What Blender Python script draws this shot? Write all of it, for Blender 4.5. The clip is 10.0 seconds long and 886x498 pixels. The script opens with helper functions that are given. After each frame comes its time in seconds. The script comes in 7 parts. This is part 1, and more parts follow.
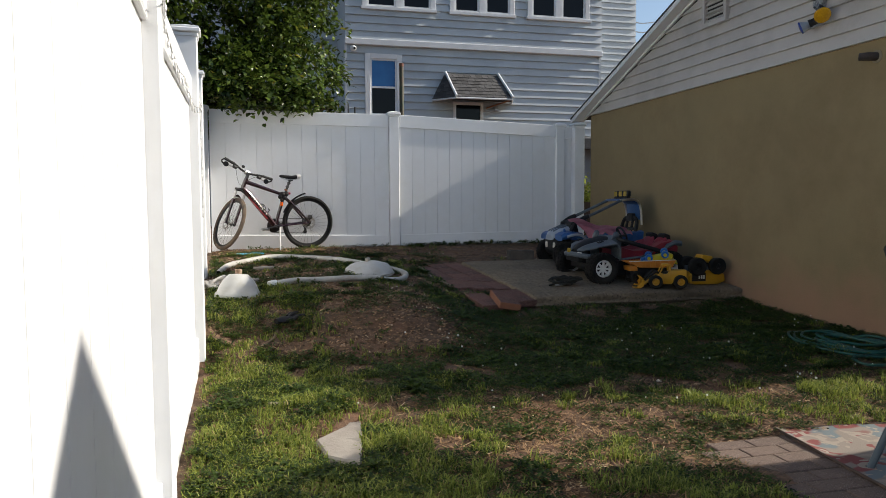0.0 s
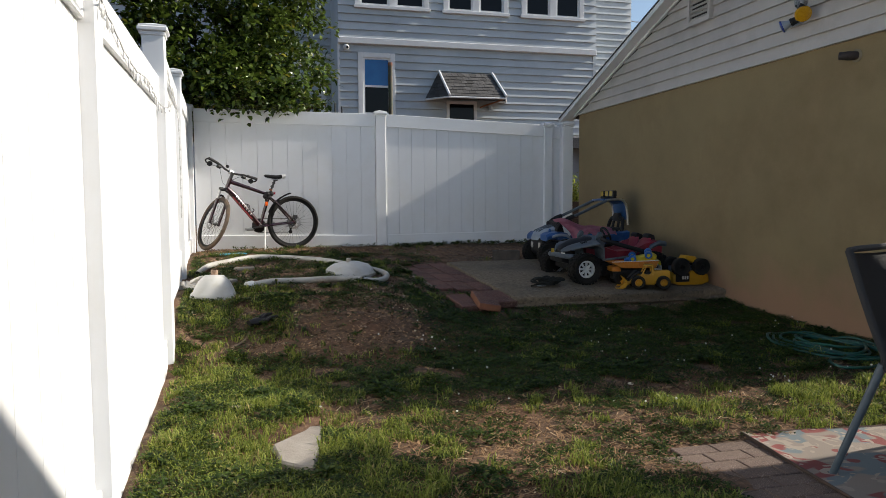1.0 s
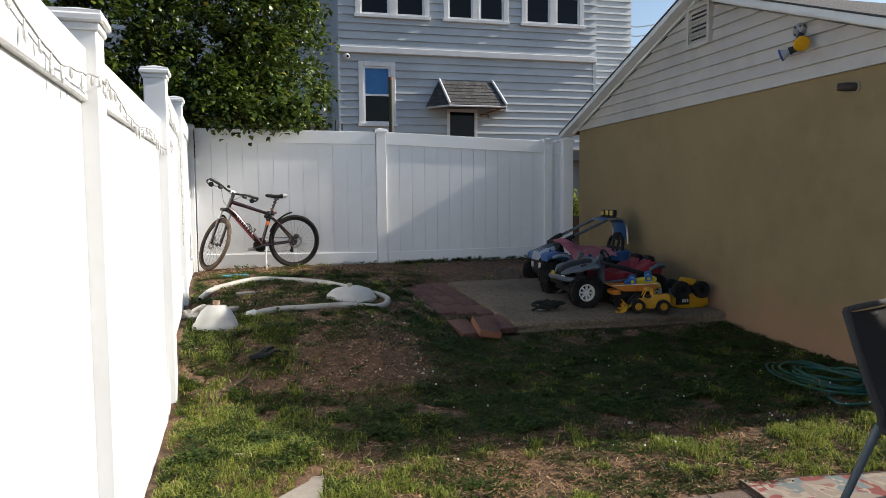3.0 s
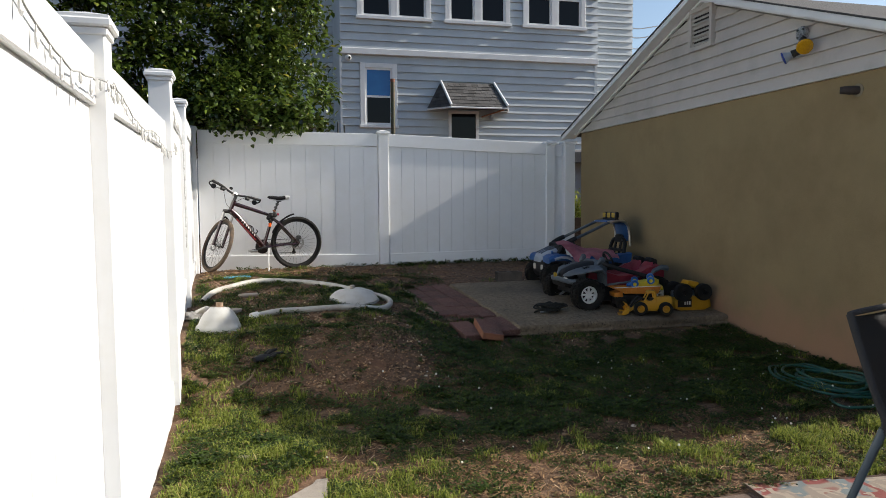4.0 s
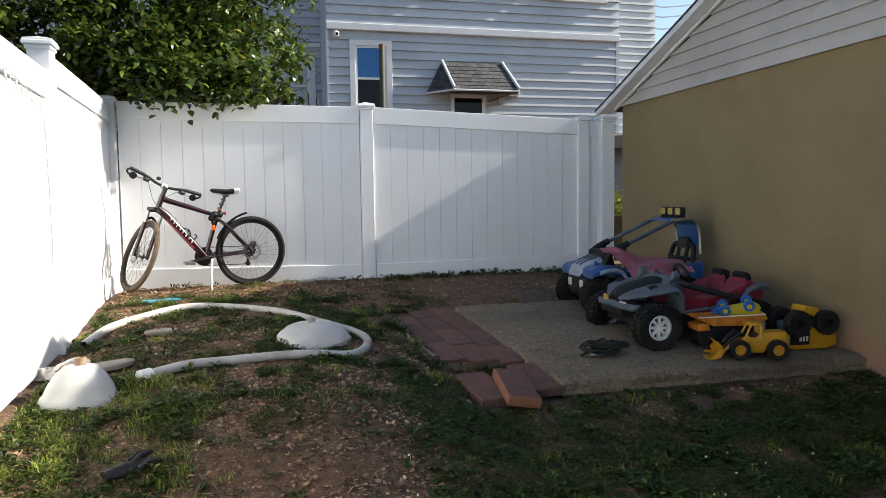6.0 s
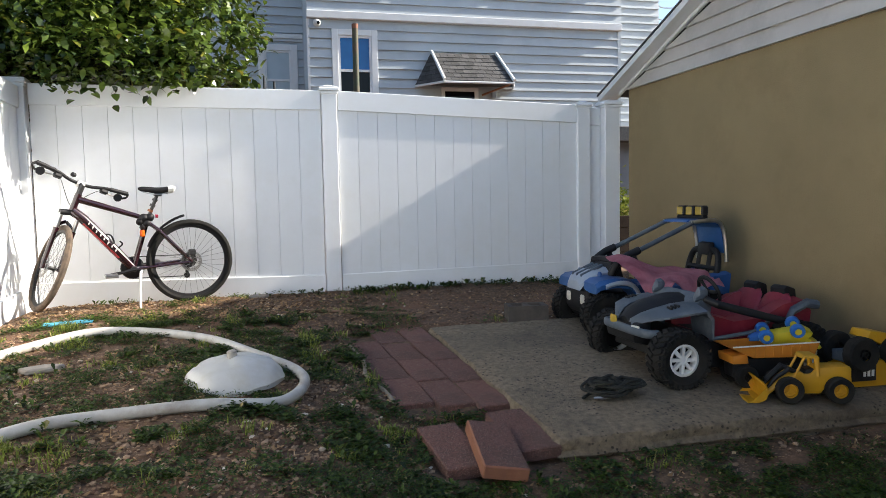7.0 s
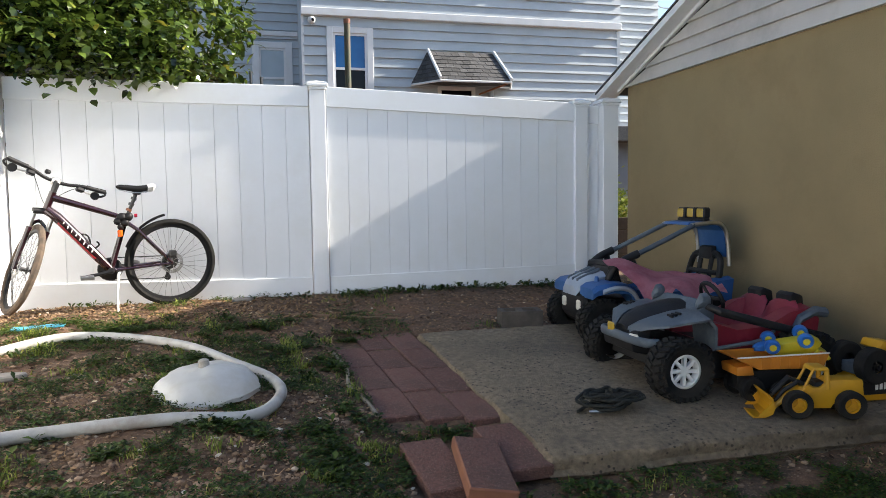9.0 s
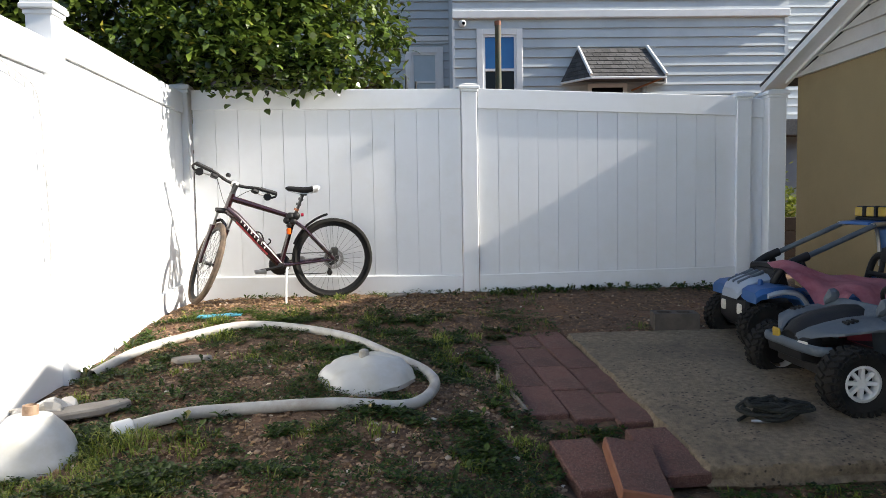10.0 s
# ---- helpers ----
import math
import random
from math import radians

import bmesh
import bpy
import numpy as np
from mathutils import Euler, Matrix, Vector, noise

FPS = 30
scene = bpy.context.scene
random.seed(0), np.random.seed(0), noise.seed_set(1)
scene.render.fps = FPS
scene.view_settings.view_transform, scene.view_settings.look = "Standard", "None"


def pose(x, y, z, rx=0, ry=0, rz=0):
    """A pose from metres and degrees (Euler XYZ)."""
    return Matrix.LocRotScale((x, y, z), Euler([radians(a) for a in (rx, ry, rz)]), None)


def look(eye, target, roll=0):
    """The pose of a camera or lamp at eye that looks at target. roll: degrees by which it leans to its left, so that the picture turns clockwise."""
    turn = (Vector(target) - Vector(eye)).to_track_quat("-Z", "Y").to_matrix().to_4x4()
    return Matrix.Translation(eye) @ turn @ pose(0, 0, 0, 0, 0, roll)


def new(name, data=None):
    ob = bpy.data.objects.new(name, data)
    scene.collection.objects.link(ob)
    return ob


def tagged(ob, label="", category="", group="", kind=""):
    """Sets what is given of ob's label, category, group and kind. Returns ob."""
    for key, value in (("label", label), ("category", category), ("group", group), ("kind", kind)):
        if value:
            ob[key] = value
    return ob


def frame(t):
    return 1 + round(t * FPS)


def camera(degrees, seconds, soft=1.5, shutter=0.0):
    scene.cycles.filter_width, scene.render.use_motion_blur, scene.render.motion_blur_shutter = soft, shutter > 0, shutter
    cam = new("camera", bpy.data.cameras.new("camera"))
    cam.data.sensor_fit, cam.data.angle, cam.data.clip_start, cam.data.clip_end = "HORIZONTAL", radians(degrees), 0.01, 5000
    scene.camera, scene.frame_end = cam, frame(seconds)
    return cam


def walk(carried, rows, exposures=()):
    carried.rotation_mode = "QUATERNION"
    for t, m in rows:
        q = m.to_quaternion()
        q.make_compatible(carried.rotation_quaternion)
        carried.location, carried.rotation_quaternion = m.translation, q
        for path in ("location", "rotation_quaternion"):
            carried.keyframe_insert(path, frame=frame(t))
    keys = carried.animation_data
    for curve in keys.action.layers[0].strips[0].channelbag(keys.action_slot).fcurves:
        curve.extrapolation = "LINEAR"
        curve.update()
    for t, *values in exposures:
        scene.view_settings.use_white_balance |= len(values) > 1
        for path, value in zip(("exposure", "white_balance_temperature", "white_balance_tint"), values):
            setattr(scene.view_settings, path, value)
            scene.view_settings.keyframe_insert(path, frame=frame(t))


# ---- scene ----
cam = camera(64.7, 10.0, soft=0.6)
PATH = [
    (0, (0.056, -0.187, 1.353), (0.551, 1.747, 1.221), -0.3),
    (0.5, (0.113, -0.196, 1.357), (0.607, 1.738, 1.222), -0.3),
    (1, (0.248, -0.19, 1.364), (0.741, 1.743, 1.229), -0.3),
    (1.5, (0.34, -0.181, 1.362), (0.832, 1.753, 1.228), -0.3),
    (2, (0.321, -0.175, 1.403), (0.813, 1.758, 1.266), -0.4),
    (2.5, (0.265, -0.2, 1.498), (0.756, 1.734, 1.361), -0.4),
    (2.7, (0.255, -0.204, 1.594), (0.746, 1.73, 1.453), -0.5),
    (3.8, (0.243, -0.188, 1.64), (0.731, 1.747, 1.504), -0.4),
    (4, (0.23, -0.202, 1.633), (0.719, 1.733, 1.496), -0.4),
    (4.5, (0.255, -0.073, 1.634), (0.743, 1.862, 1.497), -0.4),
    (5, (0.336, 0.421, 1.621), (0.825, 2.355, 1.484), -0.5),
    (5.5, (0.54, 1.157, 1.592), (1.024, 3.093, 1.455), -0.6),
    (5.7, (0.635, 1.489, 1.584), (1.117, 3.425, 1.444), -0.7),
    (6.8, (1.154, 2.828, 1.569), (1.634, 4.765, 1.43), -0.9),
    (7, (1.238, 2.937, 1.553), (1.718, 4.874, 1.417), -1.1),
    (7.5, (1.365, 3.079, 1.552), (1.849, 5.014, 1.417), -1.0),
    (8, (1.383, 3.14, 1.544), (1.869, 5.075, 1.41), -1.0),
    (8.5, (1.364, 3.143, 1.547), (1.85, 5.079, 1.414), -0.9),
    (9, (1.345, 3.136, 1.549), (1.83, 5.072, 1.415), -0.8),
    (9.5, (1.357, 3.102, 1.551), (1.704, 5.067, 1.419), -1.0),
    (10, (1.311, 3.09, 1.544), (1.385, 5.084, 1.417), -1.0),
]
walk(cam, [(t, look(eye, target, roll)) for t, eye, target, roll in PATH],
     exposures=[(0, 0.61, 6455, 10), (0.6, 0.46, 6435, 10), (1.4, 0.72, 6455, 10), (2.7, 0.73, 6455, 10), (4.5, 0.70, 6455, 10), (5.5, 0.96, 6475, 10), (7, 1.49, 6450, 10), (9, 1.57, 6430, 10), (10, 1.31, 6430, 10)])


# ---- world, sun ----
SUN_WAY = Vector((-1.0, 0.052, -0.592)).normalized()
world = bpy.data.worlds.new("sky")
scene.world = world
world.use_nodes = True
wn = world.node_tree.nodes
sky = wn.new("ShaderNodeTexSky")
sky.sky_type, sky.sun_disc = "NISHITA", False
sky.sun_elevation, sky.sun_rotation = radians(30.6), radians(93.0)
world.node_tree.links.new(sky.outputs[0], wn["Background"].inputs[0])
wn["Background"].inputs[1].default_value = 0.092
sun_data = bpy.data.lights.new("sun", "SUN")
sun_data.energy, sun_data.angle, sun_data.color = 4.5, radians(0.53), (1.0, 0.92, 0.80)
sun = new("sun", sun_data)
sun.matrix_world = Matrix.Translation((12, -1, 12)) @ SUN_WAY.to_track_quat("-Z", "Y").to_matrix().to_4x4()


# ---- materials ----
def material(name, c1, c2=None, scale=4.0, rough=0.6, bump=0.0, bscale=40.0, metal=0.0, c3=None, s3=0.7, per_piece=0.0, coat=0.0, detail=6.0, gloss=0.5):
    """Two-scale noise colour with fine relief; c3 is a broad stain."""
    m = bpy.data.materials.new(name)
    m.use_nodes = True
    nt = m.node_tree
    b = nt.nodes["Principled BSDF"]
    b.inputs["Roughness"].default_value, b.inputs["Metallic"].default_value = rough, metal
    b.inputs["Coat Weight"].default_value = coat
    b.inputs["Specular IOR Level"].default_value = gloss
    geo = nt.nodes.new("ShaderNodeTexCoord")

    def noise_at(sc, det=detail, rgh=0.6):
        n = nt.nodes.new("ShaderNodeTexNoise")
        n.inputs["Scale"].default_value, n.inputs["Detail"].default_value, n.inputs["Roughness"].default_value = sc, det, rgh
        nt.links.new(geo.outputs["Object"], n.inputs["Vector"])
        return n.outputs["Fac"]

    def ramp(src, lo, hi):
        r = nt.nodes.new("ShaderNodeMapRange")
        r.inputs["From Min"].default_value, r.inputs["From Max"].default_value = lo, hi
        nt.links.new(src, r.inputs["Value"])
        return r.outputs["Result"]

    def mix(fac, a, c, mode="MIX"):
        x = nt.nodes.new("ShaderNodeMix")
        x.data_type, x.blend_type = "RGBA", mode
        if isinstance(fac, float):
            x.inputs[0].default_value = fac
        else:
            nt.links.new(fac, x.inputs[0])
        for k, v in ((6, a), (7, c)):
            if isinstance(v, tuple):
                x.inputs[k].default_value = (*v, 1)
            else:
                nt.links.new(v, x.inputs[k])
        return x.outputs[2]
    col = c1
    if c2:
        col = mix(ramp(noise_at(scale), 0.35, 0.65), c1, c2)
    if c3:
        col = mix(ramp(noise_at(s3, 8.0, 0.7), 0.48, 0.72), col, c3)
    if per_piece:
        info = nt.nodes.new("ShaderNodeObjectInfo")
        v = nt.nodes.new("ShaderNodeHueSaturation")
        r = nt.nodes.new("ShaderNodeMapRange")
        r.inputs["To Min"].default_value, r.inputs["To Max"].default_value = 1 - per_piece, 1 + per_piece
        nt.links.new(info.outputs["Random"], r.inputs["Value"])
        nt.links.new(r.outputs["Result"], v.inputs["Value"])
        if isinstance(col, tuple):
            v.inputs["Color"].default_value = (*col, 1)
        else:
            nt.links.new(col, v.inputs["Color"])
        col = v.outputs["Color"]
    if isinstance(col, tuple):
        b.inputs["Base Color"].default_value = (*col, 1)
    else:
        nt.links.new(col, b.inputs["Base Color"])
    if bump:
        bn = nt.nodes.new("ShaderNodeBump")
        bn.inputs["Strength"].default_value, bn.inputs["Distance"].default_value = bump, 0.01
        nt.links.new(noise_at(bscale), bn.inputs["Height"])
        nt.links.new(bn.outputs["Normal"], b.inputs["Normal"])
    return m


def leafy(name, dark, light, rough=0.35, trans=0.25, yellow=None, gloss=0.2):
    """Leaves: colour by island, some light passing through."""
    m = bpy.data.materials.new(name)
    m.use_nodes = True
    nt = m.node_tree
    b = nt.nodes["Principled BSDF"]
    b.inputs["Roughness"].default_value = rough
    b.inputs["Specular IOR Level"].default_value = gloss
    g = nt.nodes.new("ShaderNodeNewGeometry")
    r = nt.nodes.new("ShaderNodeValToRGB")
    r.color_ramp.elements[0].color, r.color_ramp.elements[1].color = (*dark, 1), (*light, 1)
    r.color_ramp.elements[1].position = 0.96
    if yellow:
        e = r.color_ramp.elements.new(0.995)
        e.color = (*yellow, 1)
    nt.links.new(g.outputs["Random Per Island"], r.inputs[0])
    nt.links.new(r.outputs[0], b.inputs["Base Color"])
    if trans:
        t = nt.nodes.new("ShaderNodeBsdfTranslucent")
        mx = nt.nodes.new("ShaderNodeMixShader")
        mx.inputs[0].default_value = trans
        nt.links.new(r.outputs[0], t.inputs["Color"])
        nt.links.new(b.outputs[0], mx.inputs[1])
        nt.links.new(t.outputs[0], mx.inputs[2])
        nt.links.new(mx.outputs[0], nt.nodes["Material Output"].inputs["Surface"])
    return m


VINYL = material("white_vinyl", (0.80, 0.81, 0.82), (0.76, 0.77, 0.78), 1.6, 0.38, 0.04, 25, c3=(0.74, 0.74, 0.72), s3=1.3)
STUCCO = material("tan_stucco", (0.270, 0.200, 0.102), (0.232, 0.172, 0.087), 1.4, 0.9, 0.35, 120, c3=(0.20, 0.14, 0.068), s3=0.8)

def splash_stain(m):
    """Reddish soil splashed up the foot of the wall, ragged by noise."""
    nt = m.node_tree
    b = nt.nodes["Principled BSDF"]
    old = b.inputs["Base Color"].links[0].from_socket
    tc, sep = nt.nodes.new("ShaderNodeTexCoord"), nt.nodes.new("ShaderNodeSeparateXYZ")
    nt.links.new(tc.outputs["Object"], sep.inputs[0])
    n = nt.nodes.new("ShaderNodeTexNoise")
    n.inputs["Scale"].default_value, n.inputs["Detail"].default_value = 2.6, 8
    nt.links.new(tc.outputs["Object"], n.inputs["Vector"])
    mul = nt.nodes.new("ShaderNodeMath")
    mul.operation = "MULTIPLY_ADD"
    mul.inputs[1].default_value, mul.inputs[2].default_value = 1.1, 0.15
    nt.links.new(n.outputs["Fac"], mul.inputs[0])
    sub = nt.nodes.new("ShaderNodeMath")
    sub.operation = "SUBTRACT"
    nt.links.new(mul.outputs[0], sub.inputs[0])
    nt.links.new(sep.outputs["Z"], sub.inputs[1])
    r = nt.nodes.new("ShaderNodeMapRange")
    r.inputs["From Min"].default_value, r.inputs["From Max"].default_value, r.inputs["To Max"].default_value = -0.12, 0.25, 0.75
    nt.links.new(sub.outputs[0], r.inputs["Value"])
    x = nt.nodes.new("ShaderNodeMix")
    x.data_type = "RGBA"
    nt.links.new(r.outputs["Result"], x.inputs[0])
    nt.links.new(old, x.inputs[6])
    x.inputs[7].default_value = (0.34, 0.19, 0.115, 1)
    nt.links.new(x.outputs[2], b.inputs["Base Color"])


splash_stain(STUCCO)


def speckled(m, scale, size, colour, cover):
    """Small grains or pits of another colour, thinned out in patches by broad noise."""
    nt = m.node_tree
    b = nt.nodes["Principled BSDF"]
    old = b.inputs["Base Color"].links[0].from_socket
    tc = nt.nodes.new("ShaderNodeTexCoord")
    cells = nt.nodes.new("ShaderNodeTexVoronoi")
    cells.inputs["Scale"].default_value = scale
    broad = nt.nodes.new("ShaderNodeTexNoise")
    broad.inputs["Scale"].default_value, broad.inputs["Detail"].default_value = scale * 0.12, 4
    for n in (cells, broad):
        nt.links.new(tc.outputs["Object"], n.inputs["Vector"])
    grain = nt.nodes.new("ShaderNodeMapRange")
    grain.inputs["From Min"].default_value, grain.inputs["From Max"].default_value = size, size * 0.6
    nt.links.new(cells.outputs["Distance"], grain.inputs["Value"])
    patch = nt.nodes.new("ShaderNodeMapRange")
    patch.inputs["From Min"].default_value, patch.inputs["From Max"].default_value = 0.62 - cover * 0.3, 0.72 - cover * 0.3
    nt.links.new(broad.outputs["Fac"], patch.inputs["Value"])
    both = nt.nodes.new("ShaderNodeMath")
    both.operation = "MULTIPLY"
    nt.links.new(grain.outputs["Result"], both.inputs[0])
    nt.links.new(patch.outputs["Result"], both.inputs[1])
    x = nt.nodes.new("ShaderNodeMix")
    x.data_type = "RGBA"
    nt.links.new(both.outputs[0], x.inputs[0])
    nt.links.new(old, x.inputs[6])
    x.inputs[7].default_value = (*colour, 1)
    nt.links.new(x.outputs[2], b.inputs["Base Color"])


GARAGE_SIDING = material("cream_vinyl_siding", (0.49, 0.455, 0.42), (0.45, 0.415, 0.385), 1.5, 0.5, 0.06, 60, c3=(0.37, 0.34, 0.31), s3=2.5, per_piece=0.03)
HOUSE_SIDING = material("pale_blue_grey_siding", (0.475, 0.52, 0.555), (0.42, 0.465, 0.50), 0.8, 0.6, 0.25, 7, c3=(0.37, 0.405, 0.44), s3=0.5, per_piece=0.06)
TRIM = material("white_trim_paint", (0.74, 0.75, 0.76), (0.67, 0.68, 0.69), 3, 0.5, 0.05, 40)
SHINGLE = material("asphalt_shingle", (0.045, 0.045, 0.048), (0.085, 0.082, 0.08), 60, 0.95, 0.5, 150, per_piece=0.35)
CONCRETE = material("weathered_concrete", (0.25, 0.195, 0.128), (0.14, 0.108, 0.072), 30, 0.92, 1.0, 90, c3=(0.085, 0.068, 0.048), s3=1.3)
BRICK_RED = material("red_concrete_paver", (0.20, 0.092, 0.07), (0.105, 0.052, 0.042), 70, 0.95, 1.0, 130, c3=(0.085, 0.05, 0.04), s3=3, per_piece=0.16)
BRICK_EDGE = material("orange_clay_paver", (0.27, 0.115, 0.06), (0.22, 0.09, 0.055), 14, 0.9, 0.4, 160)
PATIO = material("patio_paver", (0.17, 0.115, 0.088), (0.10, 0.07, 0.054), 70, 0.93, 0.5, 150, per_piece=0.12)
speckled(CONCRETE, 36, 0.30, (0.045, 0.035, 0.025), 0.55)
speckled(BRICK_RED, 170, 0.34, (0.30, 0.19, 0.15), 0.8)
speckled(PATIO, 150, 0.34, (0.28, 0.21, 0.17), 0.8)
STONE = material("pale_stone", (0.31, 0.28, 0.24), (0.24, 0.21, 0.18), 9, 0.9, 0.5, 60)
BARK = material("bark", (0.09, 0.065, 0.045), (0.05, 0.038, 0.028), 18, 0.95, 0.8, 50)
DARK_GLASS = material("dark_window_glass", (0.006, 0.007, 0.009), rough=0.06, gloss=0.2)
BLIND = material("pale_blind", (0.42, 0.50, 0.56), (0.38, 0.46, 0.52), 3, 0.35)
LEAF = leafy("tree_leaf", (0.007, 0.020, 0.004), (0.130, 0.19, 0.030), 0.25, 0.25, (0.26, 0.24, 0.035), 0.5)


# ---- mesh helpers ----
def mesh_of(name, bm, mat, smooth=False):
    me = bpy.data.meshes.new(name)
    bm.to_mesh(me)
    bm.free()
    for mm in (mat if isinstance(mat, (list, tuple)) else [mat]):
        me.materials.append(mm)
    if smooth:
        for p in me.polygons:
            p.use_smooth = True
        me.set_sharp_from_angle(angle=radians(38))
    return me


def part(name, bm, mat, parent, label="", smooth=False):
    ob = new(name, mesh_of(name, bm, mat, smooth))
    ob.parent = parent
    if label:
        tagged(ob, label)
    return ob


def thing(name, label, category, m=None, group="", kind=""):
    ob = new(name)
    ob.empty_display_size = 0.1
    if m is not None:
        ob.matrix_basis = m
    return tagged(ob, label, category, group, kind)


def solid(name, bm, mat, label, category, group="", kind="", smooth=False, m=None):
    ob = new(name, mesh_of(name, bm, mat, smooth))
    if m is not None:
        ob.matrix_basis = m
    return tagged(ob, label, category, group, kind)


def box(bm, x0, x1, y0, y1, z0, z1, bevel=0.0, m=None, seg=1, mi=0):
    g = bmesh.ops.create_cube(bm, size=1.0)
    vs = g["verts"]
    for v in vs:
        v.co = Vector((x0 + (v.co.x + 0.5) * (x1 - x0), y0 + (v.co.y + 0.5) * (y1 - y0), z0 + (v.co.z + 0.5) * (z1 - z0)))
    fs = set(f for v in vs for f in v.link_faces)
    if bevel:
        r = bmesh.ops.bevel(bm, geom=list(set(e for v in vs for e in v.link_edges)), offset=bevel, segments=seg, affect="EDGES", profile=0.5)
        fs = set(f for v in r["verts"] for f in v.link_faces) | set(r["faces"])
        vs = list(set(v for f in fs for v in f.verts))
    for f in fs:
        f.material_index = mi
    if m is not None:
        bmesh.ops.transform(bm, matrix=m, verts=vs)
    return vs


def bx(x0, x1, y0, y1, z0, z1, bevel=0.0, m=None, seg=1):
    bm = bmesh.new()
    box(bm, x0, x1, y0, y1, z0, z1, bevel, m, seg)
    return bm


def prism(bm, poly, axis, a, b, m=None):
    """Extrudes a polygon given in the two other axes along axis from a to b."""
    def place(p, w):
        return {"x": (w, p[0], p[1]), "y": (p[0], w, p[1]), "z": (p[0], p[1], w)}[axis]
    A = [bm.verts.new(place(p, a)) for p in poly]
    B = [bm.verts.new(place(p, b)) for p in poly]
    n = len(poly)
    fs = [bm.faces.new(A), bm.faces.new(B[::-1])]
    for i in range(n):
        fs.append(bm.faces.new((A[i], B[i], B[(i + 1) % n], A[(i + 1) % n])))
    bmesh.ops.recalc_face_normals(bm, faces=fs)
    if m is not None:
        bmesh.ops.transform(bm, matrix=m, verts=A + B)
    return A + B


def tube(bm, pts, r, segs=8, closed=False, caps=True):
    """A round tube along points; r is one radius or one for each point."""
    pts = [Vector(p) for p in pts]
    n = len(pts)
    rs = r if isinstance(r, (list, tuple)) else [r] * n
    rings, up = [], None
    for i, p in enumerate(pts):
        a = pts[i - 1] if (i or closed) else p
        c = pts[(i + 1) % n] if (i < n - 1 or closed) else p
        t = (c - a).normalized()
        if up is None:
            up = t.orthogonal().normalized()
        up = (up - t * up.dot(t))
        up = up.normalized() if up.length > 1e-6 else t.orthogonal().normalized()
        side = t.cross(up)
        rings.append([bm.verts.new(p + rs[i] * (math.cos(k * 2 * math.pi / segs) * up + math.sin(k * 2 * math.pi / segs) * side)) for k in range(segs)])
    for i in range(n if closed else n - 1):
        A, B = rings[i], rings[(i + 1) % n]
        off = 0
        if closed and i == n - 1:
            off = min(range(segs), key=lambda o: (A[0].co - B[o].co).length)
        for k in range(segs):
            bm.faces.new((A[k], A[(k + 1) % segs], B[(k + 1 + off) % segs], B[(k + off) % segs]))
    if caps and not closed:
        bm.faces.new(rings[0][::-1])
        bm.faces.new(rings[-1])
    return [v for ring in rings for v in ring]


def tb(pts, r, segs=8, closed=False):
    bm = bmesh.new()
    tube(bm, pts, r, segs, closed)
    return bm


def smooth_path(pts, per=6, closed=False):
    """Catmull-Rom through the points."""
    P = [Vector(p) for p in pts]
    n, out = len(P), []
    for i in range(n if closed else n - 1):
        p0 = P[i - 1] if (i or closed) else P[0]
        p1, p2 = P[i], P[(i + 1) % n]
        p3 = P[(i + 2) % n] if (i + 2 < n or closed) else P[-1]
        for k in range(per):
            t = k / per
            out.append(0.5 * (2 * p1 + (p2 - p0) * t + (2 * p0 - 5 * p1 + 4 * p2 - p3) * t * t + (3 * p1 - p0 - 3 * p2 + p3) * t ** 3))
    if not closed:
        out.append(P[-1])
    return out


def lathe(bm, prof, segs=24, m=None, wobble=None):
    """Turns a profile of (radius, height) about z."""
    rings = []
    for r, z in prof:
        if r < 1e-5:
            rings.append([bm.verts.new((0, 0, z))])
        else:
            rings.append([bm.verts.new((r * math.cos(2 * math.pi * k / segs), r * math.sin(2 * math.pi * k / segs), z)) for k in range(segs)])
    fs = []
    for A, B in zip(rings, rings[1:]):
        for k in range(segs):
            k2 = (k + 1) % segs
            if len(A) == 1 and len(B) == 1:
                continue
            if len(A) == 1:
                fs.append(bm.faces.new((A[0], B[k2], B[k])))
            elif len(B) == 1:
                fs.append(bm.faces.new((A[k], A[k2], B[0])))
            else:
                fs.append(bm.faces.new((A[k], A[k2], B[k2], B[k])))
    vs = [v for ring in rings for v in ring]
    if wobble:
        for v in vs:
            v.co += wobble(v.co)
    if m is not None:
        bmesh.ops.transform(bm, matrix=m, verts=vs)
    return vs


def lt(prof, segs=24, m=None):
    bm = bmesh.new()
    lathe(bm, prof, segs, m)
    return bm


def stuff_mesh(name, verts, faces, mat, label, category):
    me = bpy.data.meshes.new(name)
    me.from_pydata(verts, [], faces)
    for mm in (mat if isinstance(mat, (list, tuple)) else [mat]):
        me.materials.append(mm)
    return tagged(new(name, me), label, category, kind="stuff")


# ---- ground ----
def lerp_table(v, table):
    for (a, za), (b, zb) in zip(table, table[1:]):
        if v <= b:
            t = min(max((v - a) / (b - a), 0), 1)
            t = t * t * (3 - 2 * t)
            return za + (zb - za) * t
    return table[-1][1]


